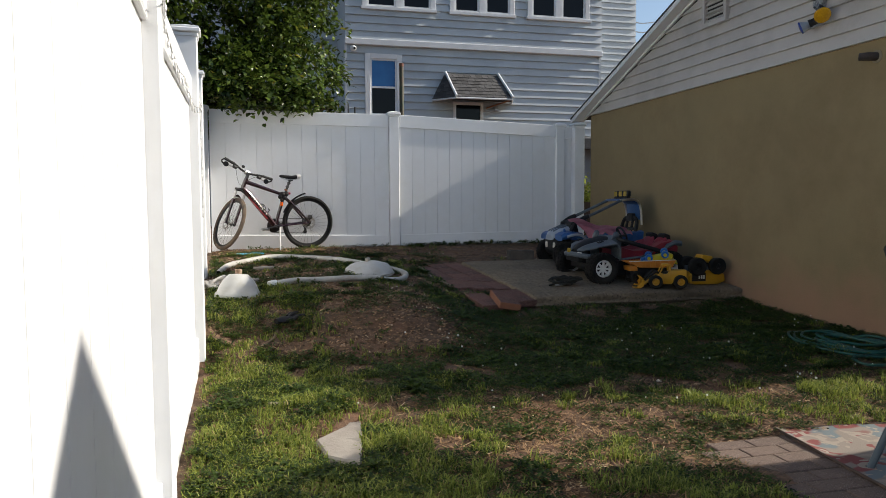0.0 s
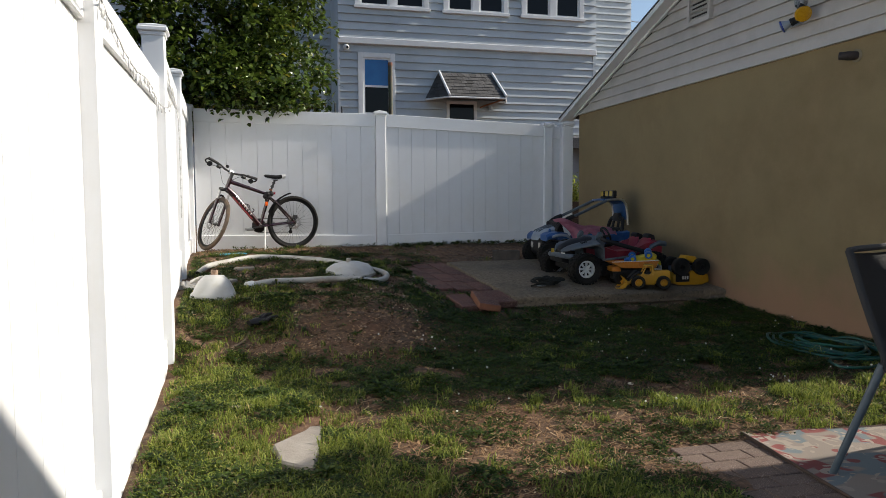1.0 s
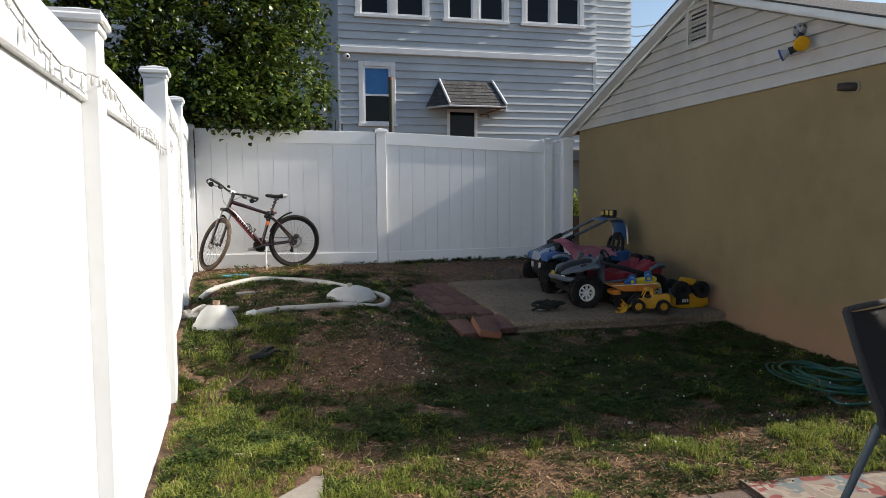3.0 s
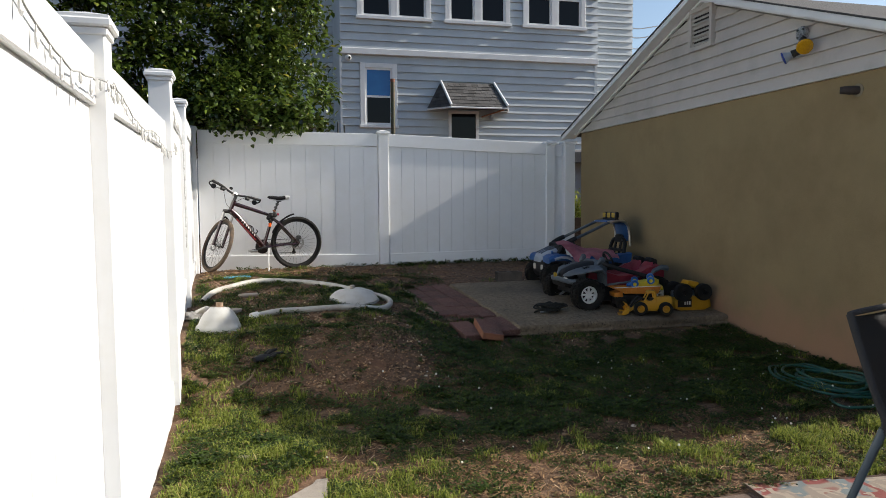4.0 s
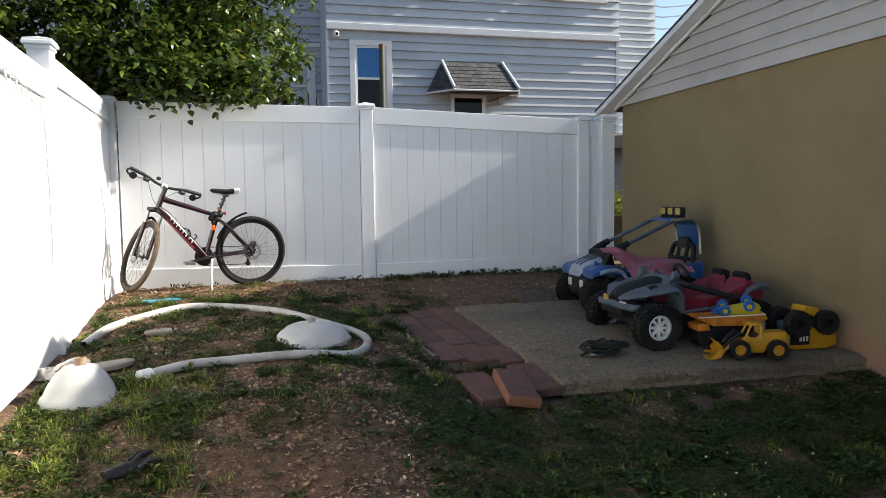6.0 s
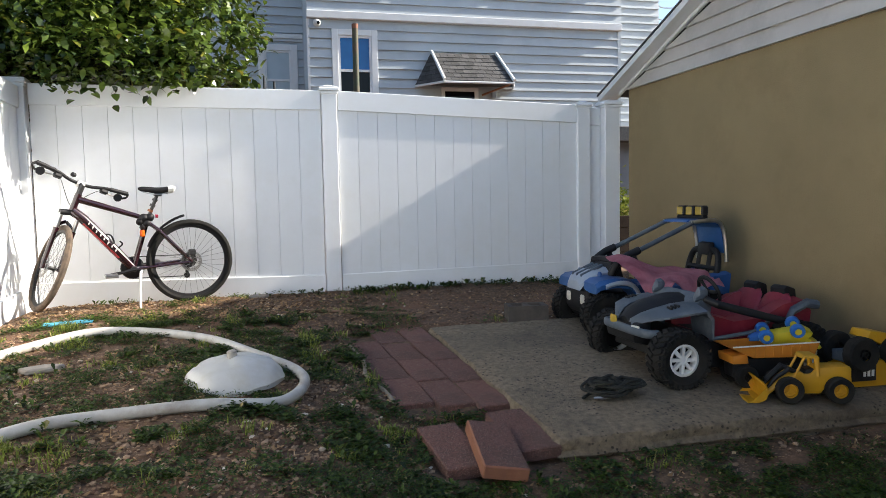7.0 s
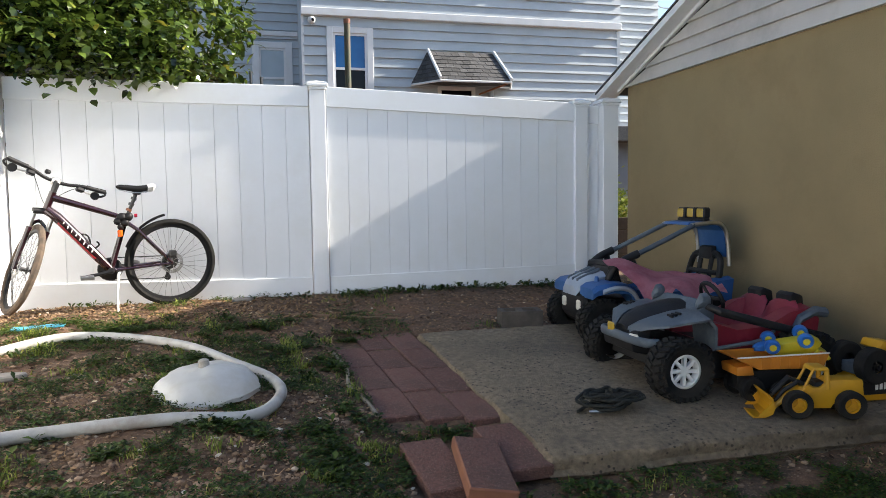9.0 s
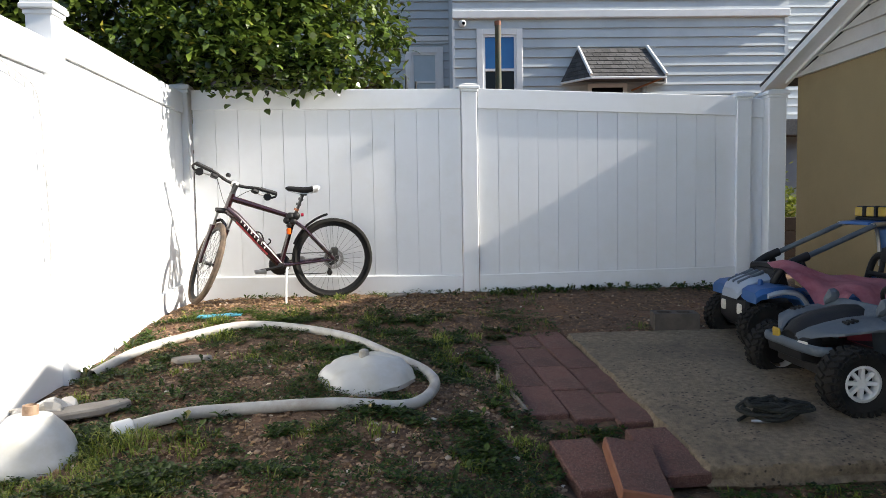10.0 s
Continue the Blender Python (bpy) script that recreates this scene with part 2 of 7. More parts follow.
LEFT = [(-6, 0.20), (2.4, 0.26), (3.5, 0.30), (4.2, 0.32), (4.6, 0.40), (5.0, 0.50), (5.5, 0.595), (6.0, 0.635), (6.8, 0.69), (8.5, 0.775), (9.3, 0.76)]
RIGHT = [(-6, 0.18), (2.4, 0.21), (3.5, 0.27), (4.3, 0.30), (5.0, 0.325), (5.8, 0.38), (6.6, 0.515), (7.6, 0.615), (8.3, 0.68), (9.3, 0.78)]


def ground_z(x, y):
    t = min(max((x - 0.95) / 1.2, 0), 1)
    t = t * t * (3 - 2 * t)
    z = lerp_table(y, LEFT) * (1 - t) + lerp_table(y, RIGHT) * t
    z += 0.05 * math.exp(-((x - 0.75) / 0.6) ** 2 - ((y - 4.95) / 0.45) ** 2)
    if 1.85 - 0.1 * (y - 6.4) < x < 2.5 and 5.4 < y < 7.9:
        z = min(z, (0.440 if y > 6.25 else 0.415) + 0.083 * (y - 5.78))
    if x > 2.5 and 5.75 < y < 7.75:
        z = min(z, 0.40)
    if -0.8 < x < 5 and 1 < y < 9.3:
        # packed lower and flatter along the foot of the side fence
        edge = min(max((x + 0.145 + 0.05 * y) / 0.22, 0), 1)
        z -= 0.025 * (1 - edge)
        if 4.42 < y < 6.7:
            z = max(z, z + (0.625 - 0.55 * max(0, x + 0.145 + 0.05 * y) - z) * min(1, (y - 4.42) / 0.4) * (1 - edge * edge))
        z += (0.25 + 0.75 * edge) * 0.022 * noise.noise((x * 2.2, y * 2.2, 0)) + 0.014 * noise.noise((x * 8, y * 8, 3)) + 0.007 * noise.noise((x * 25, y * 25, 5))
    return z


def spaced(lo, hi, step, far_lo, far_hi):
    mid = [lo + step * i for i in range(int(round((hi - lo) / step)) + 1)]
    out = []
    d, v = step, lo
    while v > far_lo:
        d *= 1.7
        v -= d
        out.append(max(v, far_lo))
    out = out[::-1] + mid
    d, v = step, mid[-1]
    while v < far_hi:
        d *= 1.7
        v += d
        out.append(min(v, far_hi))
    return out


def build_ground():
    xs, ys = spaced(-0.8, 5.0, 0.04, -900, 900), spaced(1.0, 9.4, 0.04, -900, 900)
    verts = [(x, y, ground_z(x, y)) for y in ys for x in xs]
    n = len(xs)
    faces = [(j * n + i, j * n + i + 1, (j + 1) * n + i + 1, (j + 1) * n + i) for j in range(len(ys) - 1) for i in range(n - 1)]
    me = bpy.data.meshes.new("ground")
    me.from_pydata(verts, [], faces)
    for p in me.polygons:
        p.use_smooth = True
    me.materials.append(SOIL)
    return tagged(new("ground", me), "trampled reddish-brown soil of a small sloping back yard", "ground", kind="structure")


SOIL = material("reddish_soil", (0.165, 0.098, 0.055), (0.052, 0.032, 0.019), 26, 0.97, 1.0, 60, c3=(0.185, 0.092, 0.050), s3=1.6, detail=9.0)
speckled(SOIL, 75, 0.30, (0.26, 0.18, 0.115), 0.6)
build_ground()


# ---- fences ----
def fence_post(parent, x, y, z0, z1, w=0.13, turn=0.0):
    """A hollow-looking square vinyl post with a stepped, low-pyramid cap."""
    m = pose(x, y, 0, 0, 0, turn)
    h = w / 2
    post = part("post", bx(-h, h, -h, h, z0 - 0.15, z1 - 0.05, 0.006, m), VINYL, parent)
    bm = bmesh.new()
    box(bm, -h - 0.008, h + 0.008, -h - 0.008, h + 0.008, z1 - 0.075, z1 - 0.05, 0.004, m)
    box(bm, -h - 0.022, h + 0.022, -h - 0.022, h + 0.022, z1 - 0.05, z1 - 0.022, 0.006, m)
    prism(bm, [(-h - 0.014, -h - 0.014), (h + 0.014, -h - 0.014), (h + 0.014, h + 0.014), (-h - 0.014, h + 0.014)], "z", z1 - 0.022, z1 - 0.012, m)
    top = [bm.verts.new(m @ Vector(c)) for c in ((-h - 0.014, -h - 0.014, z1 - 0.012), (h + 0.014, -h - 0.014, z1 - 0.012), (h + 0.014, h + 0.014, z1 - 0.012), (-h - 0.014, h + 0.014, z1 - 0.012))]
    tip = bm.verts.new(m @ Vector((0, 0, z1 + 0.012)))
    for i in range(4):
        bm.faces.new((top[i], top[(i + 1) % 4], tip))
    part("cap", bm, VINYL, post)
    return post


def fence_panel(parent, length, top0, top1, bot0, bot1, m, boards, rail=0.17, low=0.17):
    """Between two posts, along local x from 0: a top and a bottom rail, and tongued boards between them."""
    def rail_mesh(z00, z01, z10, z11, t):
        bm = bmesh.new()
        prism(bm, [(0, z00), (length, z10), (length, z11), (0, z01)], "y", -t, t, m)
        bmesh.ops.bevel(bm, geom=bm.edges[:], offset=0.004, segments=1, affect="EDGES")
        return bm
    part("top_rail", rail_mesh(top0 - rail, top0, top1 - rail, top1, 0.024), VINYL, parent)
    part("bottom_rail", rail_mesh(bot0 - 0.12, bot0 + low, bot1 - 0.12, bot1 + low, 0.024), VINYL, parent)
    w = length / boards
    for i in range(boards):
        a, c = i * w, (i + 1) * w
        k = (a + c) / 2 / length
        zt, zb = top0 - rail + (top1 - top0) * k + 0.02, bot0 + low + (bot1 - bot0) * k - 0.02
        bm = bmesh.new()
        g = 0.0017
        prism(bm, [(a, 0.004), (a + g, -0.004), (c - g, -0.004), (c, 0.004), (c, 0.012), (a, 0.012)], "z", zb, zt, m)
        part("board", bm, VINYL, parent)


def back_fence():
    f = thing("back_fence", "white vinyl privacy fence of vertical boards between square posts", "fence")
    yb = 9.25
    fence_panel(f, 2.30, 2.555, 2.54, 0.78, 0.75, pose(-0.59, yb - 0.03, 0), 12)
    fence_panel(f, 2.28, 2.54, 2.45, 0.75, 0.78, pose(1.86, yb - 0.03, 0), 13)
    fence_panel(f, 0.14, 2.44, 2.43, 0.78, 0.79, pose(4.27, yb + 0.02, 0), 1)
    fence_post(f, 1.785, yb, 0.7, 2.585, 0.135)
    fence_post(f, 4.205, yb, 0.7, 2.485, 0.13)
    fence_post(f, 4.488, yb - 0.02, 0.7, 2.50, 0.155)
    return f


SIDE_LINE = [(-2.2, -0.035), (2.36, -0.263), (4.49, -0.322), (6.74, -0.470), (9.2, -0.605)]


def side_x(y):
    """Where the face of the side fence's posts stands; the line bends a little at each post."""
    for (a, xa), (b, xb) in zip(SIDE_LINE, SIDE_LINE[1:]):
        if y <= b:
            return xa + (xb - xa) * (y - a) / (b - a)
    return SIDE_LINE[-1][1]


def side_fence():
    f = thing("side_fence", "tall white vinyl privacy fence stepping up the slope", "fence")
    posts = [(-2.2, 2.0, 0.2), (0.10, 2.23, 0.2), (2.36, 2.25, 0.24), (4.49, 2.455, 0.34), (6.74, 2.59, 0.70), (9.2, 2.60, 0.76)]
    rails = [(1.92, 0.24), (2.12, 0.26), (2.135, 0.32), (2.40, 0.55), (2.52, 0.76)]
    for (y0, _, b0), (y1, _, b1), (zt, zb) in zip(posts, posts[1:], rails):
        dx, dy = side_x(y1) - side_x(y0), y1 - y0
        turn = math.degrees(math.atan2(dy, dx))
        m = pose(side_x(y0 + 0.065) - 0.06, y0 + 0.065, 0, 0, 0, turn)
        foot = (0.765, 0.775) if y0 > 4 and y1 < 7 else (b0 + 0.02, b1 + 0.02)
        fence_panel(f, math.hypot(dx, dy) - 0.13, zt, zt, *foot, m, 10, rail=0.17, low=0.15)
    for y, zt, zb in posts:
        fence_post(f, side_x(y) - 0.065, y, zb, zt, 0.13, math.degrees(math.atan2(1.0, -0.05)))
    return f


back_fence()
side_fence()


# ---- garage ----
GX, RIDGE_Y, RIDGE_Z, SLOPE = 4.65, 6.25, 3.735, 0.365


def roof_z(y):
    return RIDGE_Z - SLOPE * abs(y - RIDGE_Y)


def garage():
    g = thing("garage", "low garage with tan stucco wall and cream-sided gable", "garage")
    bm = bmesh.new()
    y0, y1 = 3.28, 9.13
    prism(bm, [(y0, 0.0), (y1, 0.0), (y1, 2.60), (y0, 2.60)], "x", GX, 10.5)
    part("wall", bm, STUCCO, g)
    # gable core behind the siding
    bm = bmesh.new()
    prism(bm, [(y0, 2.60), (y1, 2.60), (RIDGE_Y, roof_z(RIDGE_Y) - 0.10)], "x", GX + 0.02, 10.5)
    part("gable_wall", bm, GARAGE_SIDING, g)
    z, step = 2.588, 0.118
    while z < RIDGE_Z - 0.2:
        half_lo = (RIDGE_Z - 0.10 - z) / SLOPE
        half_hi = max((RIDGE_Z - 0.10 - z - step) / SLOPE, 0.02)
        lo0, lo1 = max(y0 - 0.02, RIDGE_Y - half_lo), min(y1 + 0.02, RIDGE_Y + half_lo)
        hi0, hi1 = max(y0 - 0.02, RIDGE_Y - half_hi), min(y1 + 0.02, RIDGE_Y + half_hi)
        bm = bmesh.new()
        out_lo, out_hi = GX - 0.036, GX - 0.008
        pts = [(out_lo, lo0, z), (out_lo, lo1, z), (out_hi, hi1, z + step), (out_hi, hi0, z + step)]
        F = [bm.verts.new(p) for p in pts]
        B = [bm.verts.new((GX + 0.019, p[1], p[2])) for p in pts]
        bm.faces.new(F)
        bm.faces.new(B[::-1])
        for i in range(4):
            bm.faces.new((F[i], B[i], B[(i + 1) % 4], F[(i + 1) % 4]))
        bmesh.ops.recalc_face_normals(bm, faces=bm.faces[:])
        part("siding_board", bm, GARAGE_SIDING, g)
        z += step
    # roof slopes, rake boards, eaves
    for s in (-1, 1):
        ye = RIDGE_Y + s * 3.2
        ze = roof_z(ye)
        bm = bmesh.new()
        prism(bm, [(RIDGE_Y, RIDGE_Z), (ye, ze), (ye, ze + 0.016), (RIDGE_Y, RIDGE_Z + 0.016)], "x", 4.47, 10.6)
        part("roof_slope", bm, SHINGLE, g)
        bm = bmesh.new()
        prism(bm, [(RIDGE_Y, RIDGE_Z - 0.002), (ye, ze - 0.002), (ye, ze - 0.06), (RIDGE_Y, RIDGE_Z - 0.06)], "x", 4.48, 4.52)
        part("rake_board", bm, TRIM, g)
        bm = bmesh.new()
        prism(bm, [(RIDGE_Y, RIDGE_Z - 0.035), (ye - s * 0.05, ze + 0.0175 - 0.035), (ye - s * 0.05, ze + 0.0175 - 0.05), (RIDGE_Y, RIDGE_Z - 0.05)], "x", 4.52, GX + 0.02)
        part("soffit", bm, TRIM, g)
        bm = bmesh.new()
        yi = RIDGE_Y + s * 3.0
        prism(bm, [(RIDGE_Y, RIDGE_Z - 0.055), (yi, roof_z(yi) - 0.055), (yi, roof_z(yi) - 0.085), (RIDGE_Y, RIDGE_Z - 0.085)], "x", GX - 0.045, GX - 0.02)
        part("gable_trim", bm, TRIM, g)
    return g


garage()


def gable_vent():
    v = thing("gable_vent", "cream louvred rectangular vent high in the garage gable", "vent")
    y0, y1, z0, z1, x = 6.03, 6.42, 3.17, 3.60, GX - 0.035
    bm = bmesh.new()
    for a in ((y0, y0 + 0.04, z0, z1), (y1 - 0.04, y1, z0, z1), (y0 + 0.04, y1 - 0.04, z0, z0 + 0.04), (y0 + 0.04, y1 - 0.04, z1 - 0.04, z1)):
        box(bm, x - 0.035, x + 0.02, *a)
    part("frame", bm, GARAGE_SIDING, v)
    # near-black sheet behind the slats stands for the shade in the opening
    part("backing", bx(x + 0.008, x + 0.018, y0 + 0.03, y1 - 0.03, z0 + 0.03, z1 - 0.03), material("vent_shade", (0.02, 0.018, 0.016)), v)
    z = z0 + 0.05
    while z < z1 - 0.06:
        part("slat", bx(-0.017, 0.017, y0 + 0.04, y1 - 0.04, -0.004, 0.004, 0, pose(x - 0.012, 0, z + 0.012, 0, -50, 0)), GARAGE_SIDING, v)
        z += 0.042


gable_vent()


def shadow_house():
    """An unseen house wing beside the garage, added to cast the gable-shaped shadow."""
    h = thing("neighbour_wing", "unseen gabled stucco wing, added to cast shade on fence and lawn", "house", pose(0, 0.037, 0))
    bm = bmesh.new()
    prism(bm, [(-2.0, 0), (2.0, 0), (2.0, 2.86), (0.86, 3.7), (-0.28, 2.86), (-2.0, 2.9)], "x", 4.8, 11)
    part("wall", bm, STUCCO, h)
    for s in (-1, 1):
        bm = bmesh.new()
        # eave tapers back so that its shadow narrows across the lawn
        e0, e1 = (2.60, 2.07) if s > 0 else (-0.85, -0.30)
        top = [(4.5, 0.86, 3.885), (4.5, e0, 2.56), (5.15, e1, 2.56), (5.15, 0.86, 3.885)]
        up = [bm.verts.new((x, y, z + 0.06)) for x, y, z in top]
        dn = [bm.verts.new(p) for p in top]
        bm.faces.new(up)
        bm.faces.new(dn[::-1])
        for q in range(4):
            bm.faces.new((up[q], dn[q], dn[(q + 1) % 4], up[(q + 1) % 4]))
        bmesh.ops.recalc_face_normals(bm, faces=bm.faces[:])
        part("barge_roof", bm, SHINGLE, h)
        bm = bmesh.new()
        prism(bm, [(0.86, 3.825), (0.86 + s * 1.18, 2.91), (0.86 + s * 1.18, 2.97), (0.86, 3.905)], "x", 5.151, 11)
        part("roof_slope", bm, SHINGLE, h)


shadow_house()


# ---- house behind the fence ----
HY = 17.75


def lap_wall(parent, x0, x1, y, z0, z1, exposure=0.2, mat=None, skip=()):
    """Lapped boards facing -y; skip holds openings (x0, x1, z0, z1)."""
    z = z0
    while z < z1 - 0.01:
        zt = min(z + exposure, z1)
        spans = [(x0, x1)]
        for a, c, d, e in skip:
            if d < zt - 0.01 and e > z + 0.01:
                spans = [q for s0, s1 in spans for q in ((s0, min(s1, a)), (max(s0, c), s1)) if q[1] - q[0] > 0.02]
        for s0, s1 in spans:
            bm = bmesh.new()
            prism(bm, [(y - 0.05, z), (y - 0.008, zt), (y + 0.01, zt), (y + 0.01, z)], "x", s0, s1)
            part("siding_board", bm, mat or HOUSE_SIDING, parent)
        z += exposure


def sash_window(parent, x0, x1, z0, z1, y, trim=0.13, pale_top=True, double=False, blind=False):
    w = new("window")
    w.parent = parent
    bm = bmesh.new()
    box(bm, x0, x0 + trim, y - 0.065, y + 0.02, z0, z1, 0.006)
    box(bm, x1 - trim, x1, y - 0.065, y + 0.02, z0, z1, 0.006)
    box(bm, x0 + trim, x1 - trim, y - 0.065, y + 0.02, z1 - trim * 0.95, z1, 0.006)
    box(bm, x0 - 0.03, x1 + 0.03, y - 0.10, y + 0.02, z0 - 0.05, z0 + 0.03, 0.006)
    part("frame", bm, TRIM, w)
    a, c, zb, zt = x0 + trim, x1 - trim, z0 + 0.03, z1 - trim * 0.95
    mids = [(a, c)]
    if double:
        part("mullion", bx((a + c) / 2 - 0.09, (a + c) / 2 + 0.09, y - 0.06, y + 0.02, zb, zt, 0.005), TRIM, w)
        mids = [(a, (a + c) / 2 - 0.09), ((a + c) / 2 + 0.09, c)]
    for s0, s1 in mids:
        zm = (zb + zt) / 2
        bm = bmesh.new()
        for p in ((s0, s0 + 0.045, zb, zt), (s1 - 0.045, s1, zb, zt), (s0 + 0.045, s1 - 0.045, zt - 0.045, zt), (s0 + 0.045, s1 - 0.045, zb, zb + 0.05), (s0 + 0.045, s1 - 0.045, zm - 0.025, zm + 0.025)):
            box(bm, p[0], p[1], y - 0.04, y, p[2], p[3])
        part("sash", bm, TRIM, w)
        part("pane", bx(s0 + 0.045, s1 - 0.045, y - 0.018, y - 0.012, zm + 0.025, zt - 0.045), BLIND if blind else SKY_PAINTED_GLASS if pale_top else DARK_GLASS, w)
        part("pane", bx(s0 + 0.045, s1 - 0.045, y - 0.008, y - 0.002, zb + 0.05, zm - 0.025), BLIND if blind else DARK_GLASS, w)
    return w


# the sky's blue reflection is put into the base colour of these panes
SKY_PAINTED_GLASS = material("sky_painted_glass", (0.035, 0.17, 0.42), (0.03, 0.13, 0.34), 1.5, 0.04, gloss=0.3)


def big_house():
    h = thing("house", "two-storey house with pale blue-grey lap siding and white window trim", "house")
    x0, x1 = 2.15, 9.14
    part("wall", bx(x0 + 0.02, x1 - 0.02, HY + 0.011, HY + 9, 0, 11), HOUSE_SIDING, h)
    win = (2.62, 3.57, 3.56, 5.14)
    door = (4.93, 5.76, 1.6, 4.0)
    lap_wall(h, x0, x1, HY, 1.4, 5.34, 0.197, skip=[win, door])
    ups = [(2.56, 4.46), (4.84, 6.61), (6.98, 8.78)]
    part("band", bx(x0 - 0.03, x1 + 0.03, HY - 0.12, HY + 0.011, 5.34, 5.49, 0.01), TRIM, h)
    lap_wall(h, x0 - 0.02, x1 + 0.02, HY - 0.05, 5.49, 9.6, 0.197, skip=[(a, c, 6.27, 7.9) for a, c in ups])
    part("upper_wall", bx(x0, x1, HY - 0.04, HY + 0.011, 5.49, 9.6), HOUSE_SIDING, h)
    sash_window(h, *win, HY - 0.0)
    for a, c in ups:
        sash_window(h, a, c, 6.27, 7.85, HY - 0.05, double=True, pale_top=False)
    # side return and corner boards
    part("corner_board", bx(x0 - 0.03, x0 + 0.02, HY - 0.04, HY + 0.1, 1.2, 5.34), TRIM, h)
    part("corner_board", bx(x1 - 0.05, x1 + 0.03, HY - 0.045, HY + 0.1, 1.2, 5.34), HOUSE_SIDING, h)
    # recessed wing on one side, farther wing on the other
    part("wall", bx(-7, x0 + 0.5, 20.011, 27, 0, 11), HOUSE_SIDING, h)
    lw = (1.12, 2.02, 3.75, 5.28)
    lap_wall(h, -7, x0 + 0.02, 20.0, 2.4, 9.6, 0.197, skip=[lw])
    sash_window(h, *lw, 20.0, trim=0.15, blind=True)
    part("trim", bx(-7, x0, 19.93, 19.99, 5.42, 5.52), TRIM, h)
    part("wall", bx(x1 - 0.5, 11.5, 20.011, 27, 0, 11), HOUSE_SIDING, h)
    lap_wall(h, x1 + 0.02, 11.5, 20.0, 2.4, 11, 0.197)
    part("door", bx(door[0] + 0.08, door[1] - 0.08, HY - 0.01, HY + 0.005, 1.6, 3.92), DARK_GLASS, h)
    bm = bmesh.new()
    box(bm, door[0], door[0] + 0.08, HY - 0.05, HY + 0.01, 1.6, 4.0)
    box(bm, door[1] - 0.08, door[1], HY - 0.05, HY + 0.01, 1.6, 4.0)
    box(bm, door[0] + 0.08, door[1] - 0.08, HY - 0.05, HY + 0.01, 3.92, 4.0)
    part("door_frame", bm, TRIM, h)
    return h


big_house()


# ---- concrete slab and pavers ----
def slab_z(y):
    return 0.492 + 0.083 * (y - 5.78)


def slab():
    bm = bmesh.new()
    x0, x1, y0, y1 = 2.47, 4.65, 5.78, 7.78
    nx, ny = 44, 40
    top = {}
    for j in range(ny + 1):
        for i in range(nx + 1):
            x = x0 + (x1 - x0) * i / nx
            y = y0 + (y1 - y0) * j / ny
            if j == 0:
                y += 0.02 * noise.noise((x * 5, 1, 1)) + 0.012 * noise.noise((x * 17, 4, 1))
            if i == 0:
                x += 0.02 * noise.noise((1, y * 5, 2)) - 0.14 * (j / ny)
            top[i, j] = bm.verts.new((x, y, slab_z(y) + 0.004 * noise.noise((x * 3, y * 3, 0)) - (0.008 if i == 0 or j == 0 else 0)))
    for j in range(ny):
        for i in range(nx):
            bm.faces.new((top[i, j], top[i + 1, j], top[i + 1, j + 1], top[i, j + 1]))
    rim = [top[0, j] for j in range(ny, 0, -1)] + [top[i, 0] for i in range(nx + 1)]
    prev = rim
    for k, (d, o) in enumerate(((0.012, 0.008), (0.03, 0.012), (0.055, 0.004), (0.08, 0.02), (0.105, -0.004), (0.13, 0.012), (0.2, -0.02))):
        row = []
        for q, v in enumerate(rim):
            n1 = noise.noise((v.co.x * 14, v.co.y * 14, d * 30)) + 0.6 * noise.noise((v.co.x * 40, v.co.y * 40, d * 80))
            row.append(bm.verts.new((v.co.x - (o + 0.014 * n1 if q <= ny else 0), v.co.y - (o + 0.014 * n1 if q >= ny else 0), v.co.z - d + 0.01 * n1)))
        for q in range(len(rim) - 1):
            bm.faces.new((prev[q + 1], prev[q], row[q], row[q + 1]))
        prev = row
    return solid("concrete_slab", bm, CONCRETE, "weathered concrete slab with a crumbling front edge", "slab", kind="structure", smooth=True)


slab()


